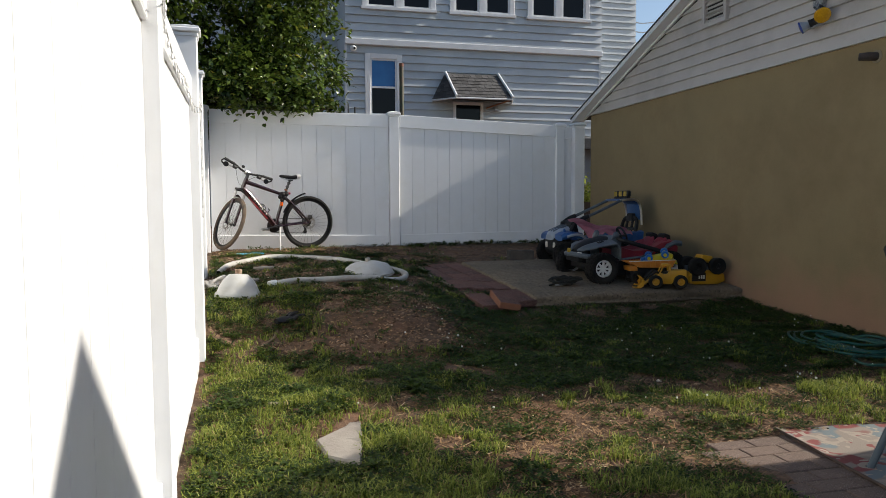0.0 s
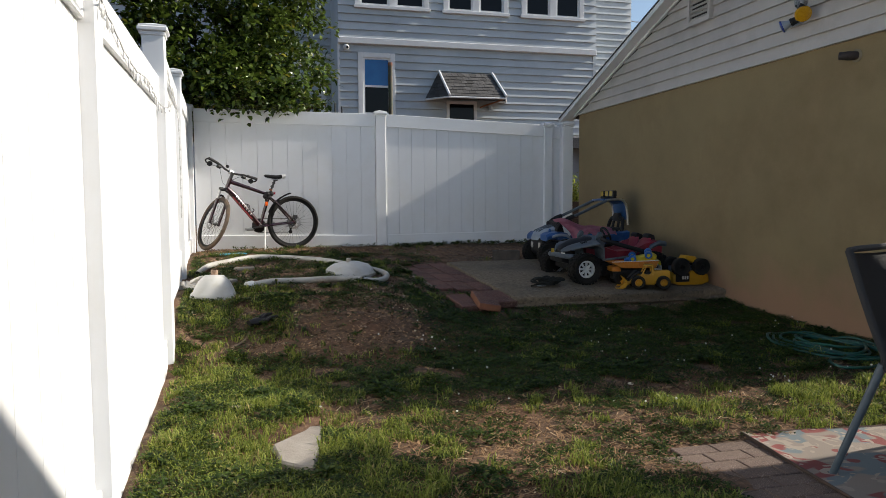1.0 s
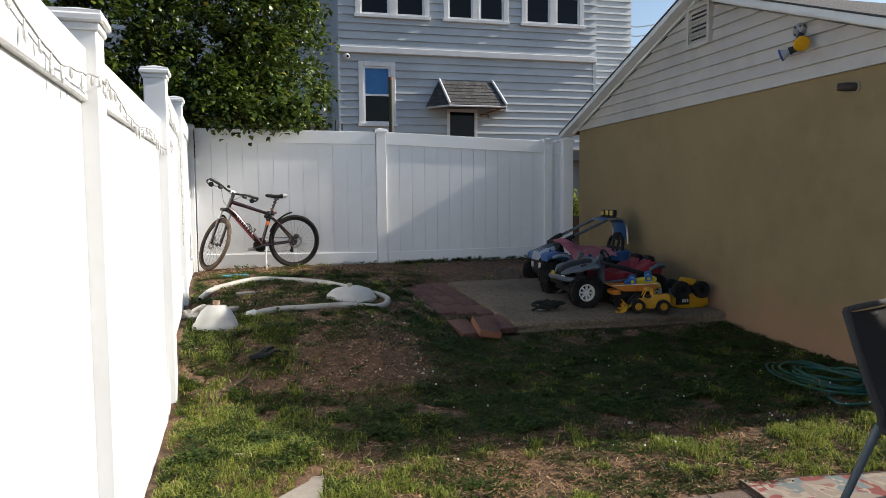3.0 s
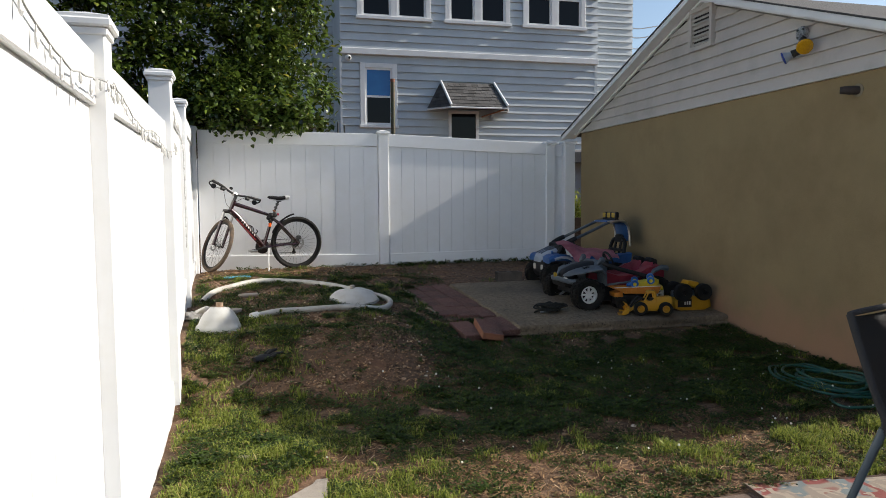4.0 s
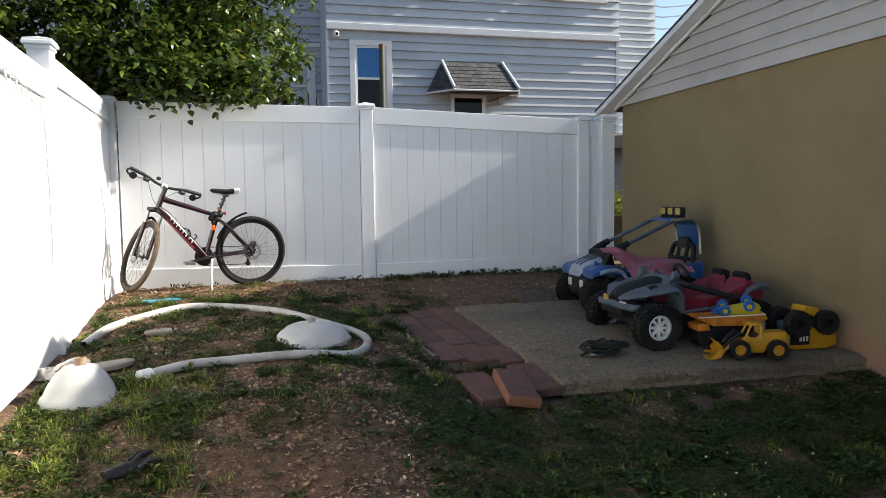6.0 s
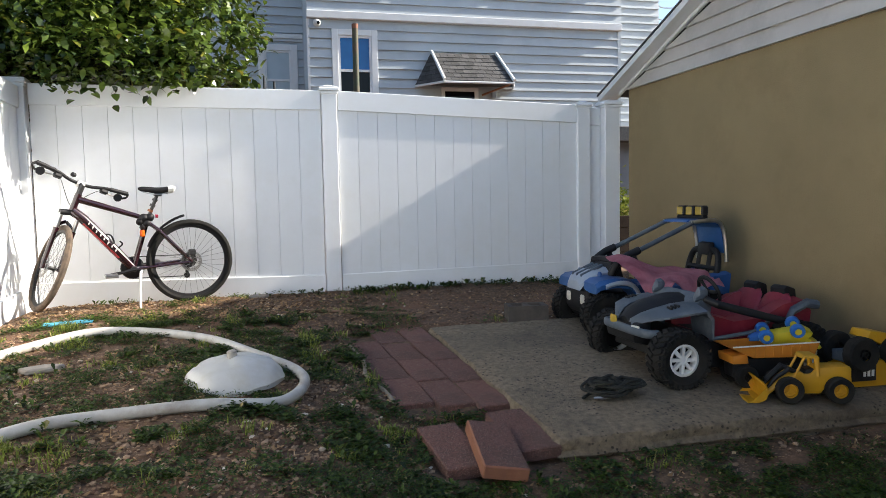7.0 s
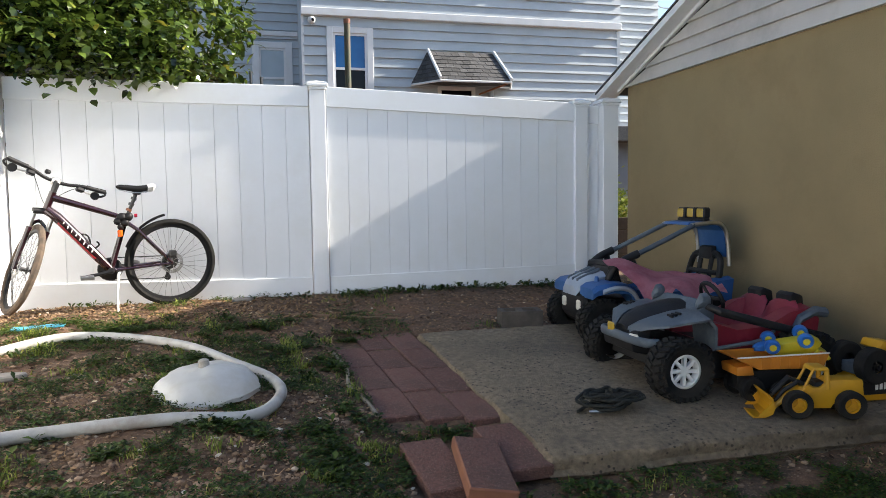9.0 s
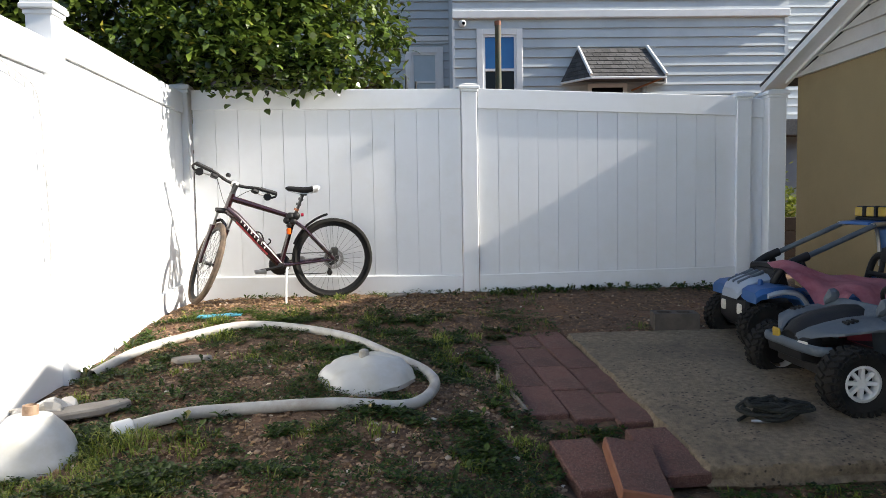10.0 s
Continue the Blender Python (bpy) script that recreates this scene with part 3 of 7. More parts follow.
# ---- tree ----
def tree():
    rng = random.Random(5)
    t = thing("broadleaf_tree", "dense dark-green glossy-leaved tree leaning over the white fence", "tree")
    bm = bmesh.new()
    base = Vector((-1.3, 11.2, 0.6))
    tips = []

    def limb(p, d, length, r, depth):
        pts, rs = [p], [r]
        for k in range(5):
            d = (d + Vector((rng.uniform(-.25, .25), rng.uniform(-.25, .25), rng.uniform(-.1, .2)))).normalized()
            p = p + d * length / 5
            pts.append(p)
            rs.append(r * (1 - 0.11 * (k + 1)))
        tube(bm, pts, rs, 7 if depth < 2 else 5)
        if depth >= 3:
            return
        for _ in range(4 if depth else 7):
            a = rng.uniform(0, 6.28)
            dd = Vector((math.cos(a), math.sin(a), rng.uniform(0.0, 0.9))).normalized()
            k = rng.randint(2, 5)
            limb(pts[k], (d * 0.4 + dd).normalized(), length * rng.uniform(0.55, 0.8), rs[k] * 0.6, depth + 1)
    limb(base, Vector((0.05, -0.05, 1)), 1.9, 0.16, 0)
    part("trunk", bm, BARK, t, "dark rough trunk and limbs")
    verts, faces = [], []
    lobes = [(-1.1, 11.1, 4.6, 2.2, 1.5, 2.0), (-0.2, 10.5, 3.9, 1.25, 0.95, 1.2), (0.30, 10.4, 3.3, 0.78, 0.75, 0.75), (-2.6, 10.9, 4.0, 1.7, 1.4, 1.6), (-1.4, 10.0, 3.5, 1.3, 0.75, 0.9), (-0.3, 10.9, 6.0, 1.4, 1.2, 1.6), (-2.2, 11.3, 6.2, 2.0, 1.5, 1.6), (-0.35, 9.75, 3.0, 0.9, 0.6, 0.5), (-3.9, 10.6, 3.6, 1.5, 1.4, 1.3), (0.25, 10.7, 4.7, 0.85, 0.8, 1.0), (0.0, 9.25, 2.80, 0.62, 0.42, 0.36), (-0.45, 9.3, 2.95, 0.4, 0.4, 0.28), (0.12, 8.94, 2.67, 0.36, 0.10, 0.14), (0.52, 8.95, 2.67, 0.26, 0.10, 0.14), (-0.18, 8.93, 2.68, 0.26, 0.10, 0.12), (0.55, 9.1, 2.78, 0.25, 0.18, 0.16), (-1.6, 9.5, 2.9, 1.1, 0.5, 0.55), (0.48, 9.9, 3.1, 0.60, 0.6, 0.6), (-4.5, 9.2, 3.4, 1.6, 2.2, 1.0), (-3.2, 10.2, 5.2, 1.6, 1.2, 1.6)]
    for cx, cy, cz, rx, ry, rz in lobes:
        n_clumps = int((270 if cz < 3.05 else 200) * (rx * ry + ry * rz + rx * rz) / 3)
        for _ in range(n_clumps):
            while True:
                u = Vector((rng.gauss(0, 1), rng.gauss(0, 1), rng.gauss(0, 1))).normalized()
                if u.y < 0.55:
                    break
            k = rng.uniform(0.35, 1.0) ** 0.6 * 1.06
            c = Vector((cx + u.x * rx * k, cy + u.y * ry * k, cz + u.z * rz * k))
            if c.z < 2.50 or (c.z < 2.65 and 9.06 < c.y < 9.42) or (c.z < 2.70 and c.y < 9.2 and abs(c.x - side_x(c.y)) < 0.22):
                continue
            if noise.noise(c * 2.3) + 0.5 * noise.noise(c * 5.1) < -0.27 and c.z > 2.85:
                continue
            twig = (u + Vector((rng.uniform(-.5, .5), rng.uniform(-.5, .5), rng.uniform(-.9, .3)))).normalized()
            if c.z < 2.85:
                twig.z = max(twig.z, -0.15)
            for _ in range(rng.randint(16, 26) + (8 if c.z < 2.9 else 0)):
                o = c + twig * rng.uniform(-0.02, 0.20) + Vector((rng.gauss(0, .07), rng.gauss(0, .07), rng.gauss(0, .06)))
                d = (twig * 0.5 + Vector((rng.uniform(-1, 1), rng.uniform(-1, 1), rng.uniform(-1 if c.z > 2.85 else -0.7, .7)))).normalized()
                s = d.cross(Vector((rng.uniform(-.4, .4), rng.uniform(-.4, .4), 1))).normalized()
                nrm = s.cross(d)
                L, W = rng.uniform(0.07, 0.125), rng.uniform(0.020, 0.033)
                i = len(verts)
                verts += [o, o + d * L * 0.32 + s * W + nrm * 0.008, o + d * L * 0.32 - s * W + nrm * 0.008, o + d * L * 0.7 + s * W * 0.8 + nrm * 0.004, o + d * L * 0.7 - s * W * 0.8 + nrm * 0.004, o + d * L - nrm * 0.014]
                faces += [(i, i + 2, i + 1), (i + 1, i + 2, i + 4, i + 3), (i + 3, i + 4, i + 5)]
    me = bpy.data.meshes.new("crown")
    me.from_pydata([tuple(v) for v in verts], [], faces)
    me.materials.append(LEAF)
    crown = new("crown", me)
    crown.parent = t
    tagged(crown, "glossy dark-green leaves in dense clumps")


tree()


# ---- bicycle ----
MAROON = material("maroon_frame_paint", (0.026, 0.006, 0.010), (0.014, 0.004, 0.006), 6, 0.22, coat=0.8)
RED_PAINT = material("red_frame_paint", (0.30, 0.018, 0.022), rough=0.3, coat=0.4)
BLACK_PLASTIC = material("black_plastic", (0.008, 0.008, 0.009), (0.014, 0.013, 0.013), 12, 0.55, 0.1, 80, gloss=0.3)
RUBBER = material("dusty_black_rubber", (0.010, 0.010, 0.010), (0.022, 0.020, 0.017), 9, 0.85, 0.3, 90, gloss=0.2)
TYRE_DIRT = material("muddy_tyre_rubber", (0.06, 0.045, 0.034), (0.15, 0.105, 0.07), 14, 0.9, 0.3, 90)
STEEL = material("bare_steel", (0.55, 0.54, 0.52), (0.42, 0.41, 0.40), 20, 0.32, metal=1.0)
DARK_STEEL = material("dark_steel", (0.10, 0.10, 0.10), (0.06, 0.06, 0.06), 20, 0.4, metal=0.8)
WHITE_PAINT = material("white_plastic", (0.72, 0.72, 0.70), (0.66, 0.66, 0.64), 8, 0.45)
ORANGE_LENS = material("orange_lens", (0.75, 0.12, 0.01), rough=0.2)


def wheel_parts(parent, hub, r, m, tyre_mat, disc=True, seed=0):
    """A spoked bicycle wheel in the plane of local x and z."""
    w = new("wheel")
    w.parent = parent
    w.matrix_basis = m
    c = Vector(hub)

    def ring(rad, n=48):
        return [c + Vector((rad * math.cos(2 * math.pi * k / n), 0, rad * math.sin(2 * math.pi * k / n))) for k in range(n)]
    part("tyre", tb(ring(r - 0.023), 0.023, 8, True), tyre_mat, w, smooth=True)
    bm = bmesh.new()
    n = 48
    prof = [(r - 0.040, 0.011), (r - 0.062, 0.008), (r - 0.066, 0.0), (r - 0.062, -0.008), (r - 0.040, -0.011)]
    rows = [[bm.verts.new(c + Vector((q * math.cos(2 * math.pi * k / n), y, q * math.sin(2 * math.pi * k / n)))) for q, y in prof] for k in range(n)]
    for k in range(n):
        A, B = rows[k], rows[(k + 1) % n]
        for j in range(4):
            bm.faces.new((A[j], A[j + 1], B[j + 1], B[j]))
    bmesh.ops.recalc_face_normals(bm, faces=bm.faces[:])
    part("rim", bm, BLACK_PLASTIC, w, smooth=True)
    bm = bmesh.new()
    for k in range(32):
        a = 2 * math.pi * k / 32
        b = a + (0.75 if k % 4 < 2 else -0.75)
        y = 0.028 if k % 2 else -0.028
        tube(bm, [c + Vector((0.022 * math.cos(b), y, 0.022 * math.sin(b))), c + Vector(((r - 0.064) * math.cos(a), 0, (r - 0.064) * math.sin(a)))], 0.0012, 4, caps=False)
    part("spokes", bm, DARK_STEEL, w)
    bm = bmesh.new()
    lathe(bm, [(0, -0.055), (0.009, -0.055), (0.009, -0.035), (0.026, -0.032), (0.026, -0.026), (0.015, -0.02), (0.015, 0.02), (0.026, 0.026), (0.026, 0.032), (0.009, 0.035), (0.009, 0.06), (0, 0.06)], 14, Matrix.Translation(c) @ pose(0, 0, 0, 90))
    part("hub", bm, DARK_STEEL, w, smooth=True)
    if disc:
        bm = bmesh.new()
        n = 36
        for k in range(n):
            a0, a1 = 2 * math.pi * k / n, 2 * math.pi * (k + 0.72) / n
            q = [c + Vector((rr * math.cos(a), 0.042, rr * math.sin(a))) for rr, a in ((0.058, a0), (0.078, a0 + 0.05), (0.078, a1 + 0.05), (0.058, a1))]
            F = [bm.verts.new(v) for v in q]
            B = [bm.verts.new(v - Vector((0, 0.002, 0))) for v in q]
            bm.faces.new(F), bm.faces.new(B[::-1])
        tube(bm, [c + Vector((0.08 * math.cos(2 * math.pi * k / n), 0.041, 0.08 * math.sin(2 * math.pi * k / n))) for k in range(n)], 0.003, 5, True)
        for k in range(6):
            a = 2 * math.pi * k / 6
            tube(bm, [c + Vector((0.025 * math.cos(a), 0.041, 0.025 * math.sin(a))), c + Vector((0.06 * math.cos(a + 0.4), 0.041, 0.06 * math.sin(a + 0.4)))], 0.003, 5)
        part("brake_disc", bm, STEEL, w)
    return w


def bicycle():
    fwd = Vector((-0.957, -0.290, 0))
    yaw = math.degrees(math.atan2(fwd.y, fwd.x))
    b = thing("bicycle", "maroon mountain bike on its kickstand, dusty tyres, handlebar turned", "bicycle", pose(0.60, 8.97, 0.775, 0, 0, yaw) @ pose(0, 0, 0, -3, 0, 0))
    R = 0.337
    I = Matrix.Identity(4)
    rh, bb, st, sp = (0, 0, R), (0.43, 0, 0.30), (0.315, 0, 0.685), (0.235, 0, 0.875)
    ht, hb = (0.785, 0, 0.885), (0.833, 0, 0.765)
    # frame
    bm = bmesh.new()
    tube(bm, [hb, (0.765, 0, 0.70), (0.53, 0, 0.42), bb], [0.032, 0.038, 0.036, 0.030], 12)
    part("down_tube", bm, MAROON, b, smooth=True)
    part("top_tube", tb([(0.79, 0, 0.845), (0.58, 0, 0.775), st], [0.026, 0.023, 0.019], 12), MAROON, b, smooth=True)
    part("seat_tube", tb([bb, st, (0.303, 0, 0.72)], 0.021, 10), MAROON, b, smooth=True)
    part("head_tube", tb([hb, ht], 0.025, 12), MAROON, b, smooth=True)
    for s in (-1, 1):
        part("chain_stay", tb([(0.41, s * 0.035, 0.30), (0.25, s * 0.06, 0.315), (0.0, s * 0.068, R)], [0.013, 0.011, 0.009], 8), MAROON, b, smooth=True)
        part("seat_stay", tb([(0.315, s * 0.02, 0.66), (0.24, s * 0.05, 0.60), (0.0, s * 0.068, R)], [0.015, 0.014, 0.011], 8), MAROON, b, smooth=True)
    bm = bmesh.new()
    dt0, dt1 = Vector((0.765, 0, 0.70)), Vector((0.50, 0, 0.384))
    d = (dt1 - dt0).normalized()
    nrm = Vector((d.z, 0, -d.x))
    for k in range(8):
        p = dt0.lerp(dt1, 0.10 + 0.095 * k)
        q = [p + nrm * 0.014 + d * 0.0, p + nrm * 0.013 + d * (0.010 + 0.004 * (k % 2)), p - nrm * (0.002 + 0.005 * (k % 3)) + d * 0.018, p - nrm * 0.004 + d * 0.009]
        vs = [bm.verts.new((v.x, 0.0385, v.z)) for v in q]
        ws = [bm.verts.new((v.x, 0.020, v.z)) for v in q]
        bm.faces.new(vs), bm.faces.new(ws[::-1])
        for i in range(4):
            bm.faces.new((vs[i], ws[i], ws[(i + 1) % 4], vs[(i + 1) % 4]))
    bmesh.ops.recalc_face_normals(bm, faces=bm.faces[:])
    part("decal", bm, WHITE_PAINT, b, "white slanted lettering bars")
    bm = bmesh.new()
    tube(bm, [Vector((0.765, 0.021, 0.668)), Vector((0.53, 0.021, 0.395))], 0.0125, 8)
    part("decal", bm, RED_PAINT, b, "bright red stripe", smooth=True)
    # rear wheel, mudguard
    wheel_parts(b, rh, R, I, RUBBER)
    bm = bmesh.new()
    n, prev = 22, None
    for k in range(n + 1):
        a = radians(84 - 62 * k / n)
        lift = R + 0.004 + 0.03 * (1 - k / n) ** 2
        row = [bm.verts.new((rr * math.cos(a), y, R + rr * math.sin(a))) for rr, y in ((lift - 0.006, -0.030), (lift + 0.006, -0.018), (lift + 0.010, 0), (lift + 0.006, 0.018), (lift - 0.006, 0.030))]
        if prev:
            for j in range(4):
                bm.faces.new((prev[j], prev[j + 1], row[j + 1], row[j]))
        prev = row
    bmesh.ops.solidify(bm, geom=bm.faces[:], thickness=0.003)
    part("mudguard", bm, BLACK_PLASTIC, b, smooth=True)
    # saddle and post
    part("seat_post", tb([(0.305, 0, 0.70), sp], 0.0135, 10), DARK_STEEL, b, smooth=True)
    for k in range(3):
        u = Vector((0.297, 0, 0.735)).lerp(Vector(sp), 0.1 + 0.3 * k)
        part("clamp_ring", tb([u - Vector((-0.004, 0, 0.009)), u + Vector((-0.004, 0, 0.009))], 0.021, 10), material("copper_ring", (0.30, 0.13, 0.07), rough=0.35, metal=0.7) if k == 0 else DARK_STEEL, b)
    bm = bmesh.new()
    rows = []
    for k in range(15):
        t = k / 14
        x = 0.375 - 0.275 * t
        hw = 0.018 + 0.058 * max(0, (t - 0.35) / 0.65) ** 1.4
        z = 0.915 + 0.010 * math.cos(t * 5.0) + 0.012 * t
        th = 0.022 + 0.018 * t
        k2 = 0.35 if k in (0, 14) else 1
        rows.append([bm.verts.new((x, hw * k2 * math.cos(q), z + th * k2 * math.sin(q) * (0.6 if math.sin(q) > 0 else 1.0))) for q in [2 * math.pi * j / 12 for j in range(12)]])
    for A, B in zip(rows, rows[1:]):
        for j in range(12):
            f = bm.faces.new((A[j], A[(j + 1) % 12], B[(j + 1) % 12], B[j]))
            if A is rows[11] or A is rows[12] or A is rows[13]:
                f.material_index = 1
    bm.faces.new(rows[0][::-1])
    bm.faces.new(rows[-1]).material_index = 1
    part("saddle", bm, [BLACK_PLASTIC, WHITE_PAINT], b, "black saddle with a white tail", smooth=True)
    bm = bmesh.new()
    for s in (-1, 1):
        tube(bm, smooth_path([(0.35, s * 0.01, 0.90), (0.27, s * 0.025, 0.880), (0.20, s * 0.028, 0.882), (0.12, s * 0.045, 0.905)], 5), 0.0035, 6)
    part("saddle_rails", bm, STEEL, b)
    part("saddle_clamp", bx(0.205, 0.26, -0.025, 0.025, 0.862, 0.886, 0.005), DARK_STEEL, b)
    # black lock pouch and lamp on the seat tube
    bm = bmesh.new()
    for a, c, r in (((0.345, 0.03, 0.695), 0, 0.036), ((0.30, 0.035, 0.70), 0, 0.034), ((0.375, 0.035, 0.665), 0, 0.028), ((0.325, 0.04, 0.655), 0, 0.030), ((0.36, 0.045, 0.625), 0, 0.022)):
        g = bmesh.ops.create_icosphere(bm, subdivisions=2, radius=r, matrix=Matrix.Translation(a))
        for v in g["verts"]:
            v.co += 0.006 * noise.noise_vector(v.co * 40)
    part("lock_bundle", bm, BLACK_PLASTIC, b, "black coiled cable lock", smooth=True)
    part("reflector", lt([(0, 0), (0.016, 0), (0.018, 0.01), (0.018, 0.042), (0.014, 0.048), (0, 0.048)], 14, pose(0.362, 0.05, 0.555)), ORANGE_LENS, b, "orange reflector")
    part("tail_lamp", lt([(0, 0), (0.014, 0), (0.014, 0.02), (0, 0.022)], 12, pose(0.255, 0.0, 0.705, 0, -90, 0)), material("tail_red", (0.35, 0.01, 0.03), rough=0.3), b)
    # crankset, chain, pedals
    bm = bmesh.new()
    lathe(bm, [(0, 0), (0.03, 0), (0.035, 0.004), (0.082, 0.004), (0.088, 0.0), (0.088, -0.004), (0.06, -0.006), (0, -0.006)], 40, Matrix.Translation((bb[0], -0.045, bb[2])) @ pose(0, 0, 0, -90))
    lathe(bm, [(0, 0.01), (0.06, 0.01), (0.066, 0.006), (0, 0.0)], 32, Matrix.Translation((bb[0], -0.04, bb[2])) @ pose(0, 0, 0, -90))
    part("chainring", bm, BLACK_PLASTIC, b, smooth=True)
    part("bottom_bracket", tb([(bb[0], -0.06, bb[2]), (bb[0], 0.065, bb[2])], 0.022, 12), DARK_STEEL, b, smooth=True)
    bm = bmesh.new()
    tube(bm, [(bb[0] - 0.01, 0.07, bb[2] + 0.002), (bb[0] + 0.085, 0.078, bb[2] - 0.018), (bb[0] + 0.17, 0.082, bb[2] - 0.03)], [0.016, 0.012, 0.012], 8)
    part("crank_arm", bm, BLACK_PLASTIC, b, smooth=True)
    bm = bmesh.new()
    tube(bm, [(bb[0] + 0.0, -0.07, bb[2]), (bb[0] - 0.17, -0.082, bb[2] + 0.03)], [0.016, 0.012], 8)
    part("crank_arm", bm, BLACK_PLASTIC, b, smooth=True)
    for x, y, z in ((bb[0] + 0.17, 0.14, bb[2] - 0.03), (bb[0] - 0.17, -0.14, bb[2] + 0.03)):
        bm = bmesh.new()
        box(bm, x - 0.045, x + 0.045, y - 0.045, y - 0.035, z - 0.012, z + 0.012, 0.003)
        box(bm, x - 0.045, x + 0.045, y + 0.035, y + 0.045, z - 0.012, z + 0.012, 0.003)
        for e in (-0.045, 0.037):
            box(bm, x + e, x + e + 0.008, y - 0.036, y + 0.036, z - 0.010, z + 0.010, 0.002)
        tube(bm, [(x, y - 0.07 * (1 if y > 0 else -1), z), (x, y + 0.04 * (1 if y > 0 else -1), z)], 0.011, 8)
        part("pedal", bm, STEEL, b)
    bm = bmesh.new()
    loop = [Vector((bb[0] + 0.086 * math.cos(radians(q)), -0.045, bb[2] + 0.086 * math.sin(radians(q)))) for q in range(-90, 91, 18)]
    loop += [Vector((0.045 * math.cos(radians(q)), -0.045, R + 0.045 * math.sin(radians(q)))) for q in range(90, 271, 36)]
    tube(bm, loop + [Vector((0.02, -0.045, R - 0.13))], 0.0042, 5, True)
    part("chain", bm, DARK_STEEL, b)
    bm = bmesh.new()
    for k in range(7):
        rr = 0.062 - 0.006 * k
        lathe(bm, [(0.012, 0), (rr, 0), (rr, 0.002), (0.012, 0.002)], 26, Matrix.Translation((0, -0.058 + 0.0045 * k, R)) @ pose(0, 0, 0, -90))
    part("cassette", bm, DARK_STEEL, b)
    bm = bmesh.new()
    box(bm, -0.012, 0.012, -0.055, -0.045, R - 0.13, R - 0.03, 0.004, Matrix.Translation((0.02, 0, 0)))
    for z in (R - 0.05, R - 0.125):
        lathe(bm, [(0, 0), (0.024, 0), (0.024, 0.006), (0, 0.006)], 14, Matrix.Translation((0.02, -0.048, z)) @ pose(0, 0, 0, 90))
    part("derailleur", bm, BLACK_PLASTIC, b)
    part("brake_caliper", bx(-0.03, 0.025, 0.045, 0.085, R + 0.05, R + 0.10, 0.008, None), DARK_STEEL, b)
    part("kickstand", tb([(0.37, 0.03, 0.285), (0.385, 0.06, 0.27), (0.40, 0.10, 0.15), (0.405, 0.135, 0.0), (0.385, 0.145, -0.008)], [0.012, 0.011, 0.010, 0.009, 0.009], 8), WHITE_PAINT, b, "pale metal kickstand", smooth=True)
    # bottle cage
    bm = bmesh.new()
    d = (Vector(bb) - Vector(hb)).normalized()
    up = Vector((-d.z, 0, d.x)) * (1 if -d.z < 0 else -1)
    o = Vector((0.60, 0, 0.475))
    for y in (-0.03, 0.03):
        tube(bm, smooth_path([o + up * 0.02, o + up * 0.05 + Vector((0, y, 0)), o + up * 0.075 - d * 0.05 + Vector((0, y, 0)), o + up * 0.05 - d * 0.09, o + up * 0.02 - d * 0.07], 5), 0.005, 6)
    tube(bm, smooth_path([o + up * 0.025 + d * 0.05, o + up * 0.085 + d * 0.05, o + up * 0.09 + d * 0.02], 5), 0.006, 6)
    part("bottle_cage", bm, BLACK_PLASTIC, b)
    # steered front end
    axis_p = Vector(hb)
    axis = (Vector(ht) - Vector(hb)).normalized()
    steer = Matrix.Translation(axis_p) @ Matrix.Rotation(radians(-79), 4, axis) @ Matrix.Translation(-axis_p)
    fh = Vector((0.985, 0, R))
    fr = new("fork")
    fr.parent = b
    fr.matrix_basis = steer
    bm = bmesh.new()
    crown = axis_p - axis * 0.03
    for s in (-1, 1):
        top = crown + Vector((0.012, s * 0.06, -0.005))
        low = fh + Vector((-0.012, s * 0.06, 0))
        bm = bmesh.new()
        tube(bm, [top.lerp(low, 0.28), top.lerp(low, 0.34), top.lerp(low, 0.9), low + Vector((0.0, 0, -0.02))], [0.021, 0.019, 0.017, 0.014], 10)
        tube(bm, smooth_path([top.lerp(low, 0.32) + Vector((0.01, 0, 0)), top.lerp(low, 0.18) + Vector((0.035, -s * 0.02, 0)), top.lerp(low, 0.10) + Vector((0.045, -s * 0.06, 0))], 4), 0.013, 8)
        part("fork_lower", bm, MAROON, fr, smooth=True)
        part("fork_stanchion", tb([top, top.lerp(low, 0.3)], 0.0145, 10), STEEL, fr, smooth=True)
    bm = bmesh.new()
    tube(bm, smooth_path([crown + Vector((0.012, -0.075, -0.005)), crown + Vector((0.01, -0.03, 0.008)), crown + Vector((0.0, 0, 0.012)), crown + Vector((0.01, 0.03, 0.008)), crown + Vector((0.012, 0.075, -0.005))], 4), 0.023, 10)
    part("fork_crown", bm, BLACK_PLASTIC, fr, smooth=True)
    wheel_parts(b, tuple(fh), R, steer, TYRE_DIRT)
    stem0 = Vector(ht) + axis * 0.065
    barc = stem0 + Vector((0.045, 0, 0.03))
    bars = new("handlebar")
    bars.parent = b
    bars.matrix_basis = steer
    part("stem", tb([Vector(ht), stem0, stem0.lerp(barc, 0.6), barc], [0.02, 0.022, 0.017, 0.02], 10), DARK_STEEL, bars, smooth=True)
    part("bar", tb(smooth_path([barc + Vector(v) for v in ((-0.045, -0.31, 0.03), (-0.03, -0.18, 0.022), (-0.005, -0.08, 0.004), (0, 0, 0), (-0.005, 0.08, 0.004), (-0.03, 0.18, 0.022), (-0.045, 0.31, 0.03))], 5), 0.0125, 10), BLACK_PLASTIC, bars, smooth=True)
    part("stem_clamp", bx(-0.024, 0.026, -0.03, 0.03, -0.022, 0.022, 0.006, Matrix.Translation(barc)), STEEL, bars)
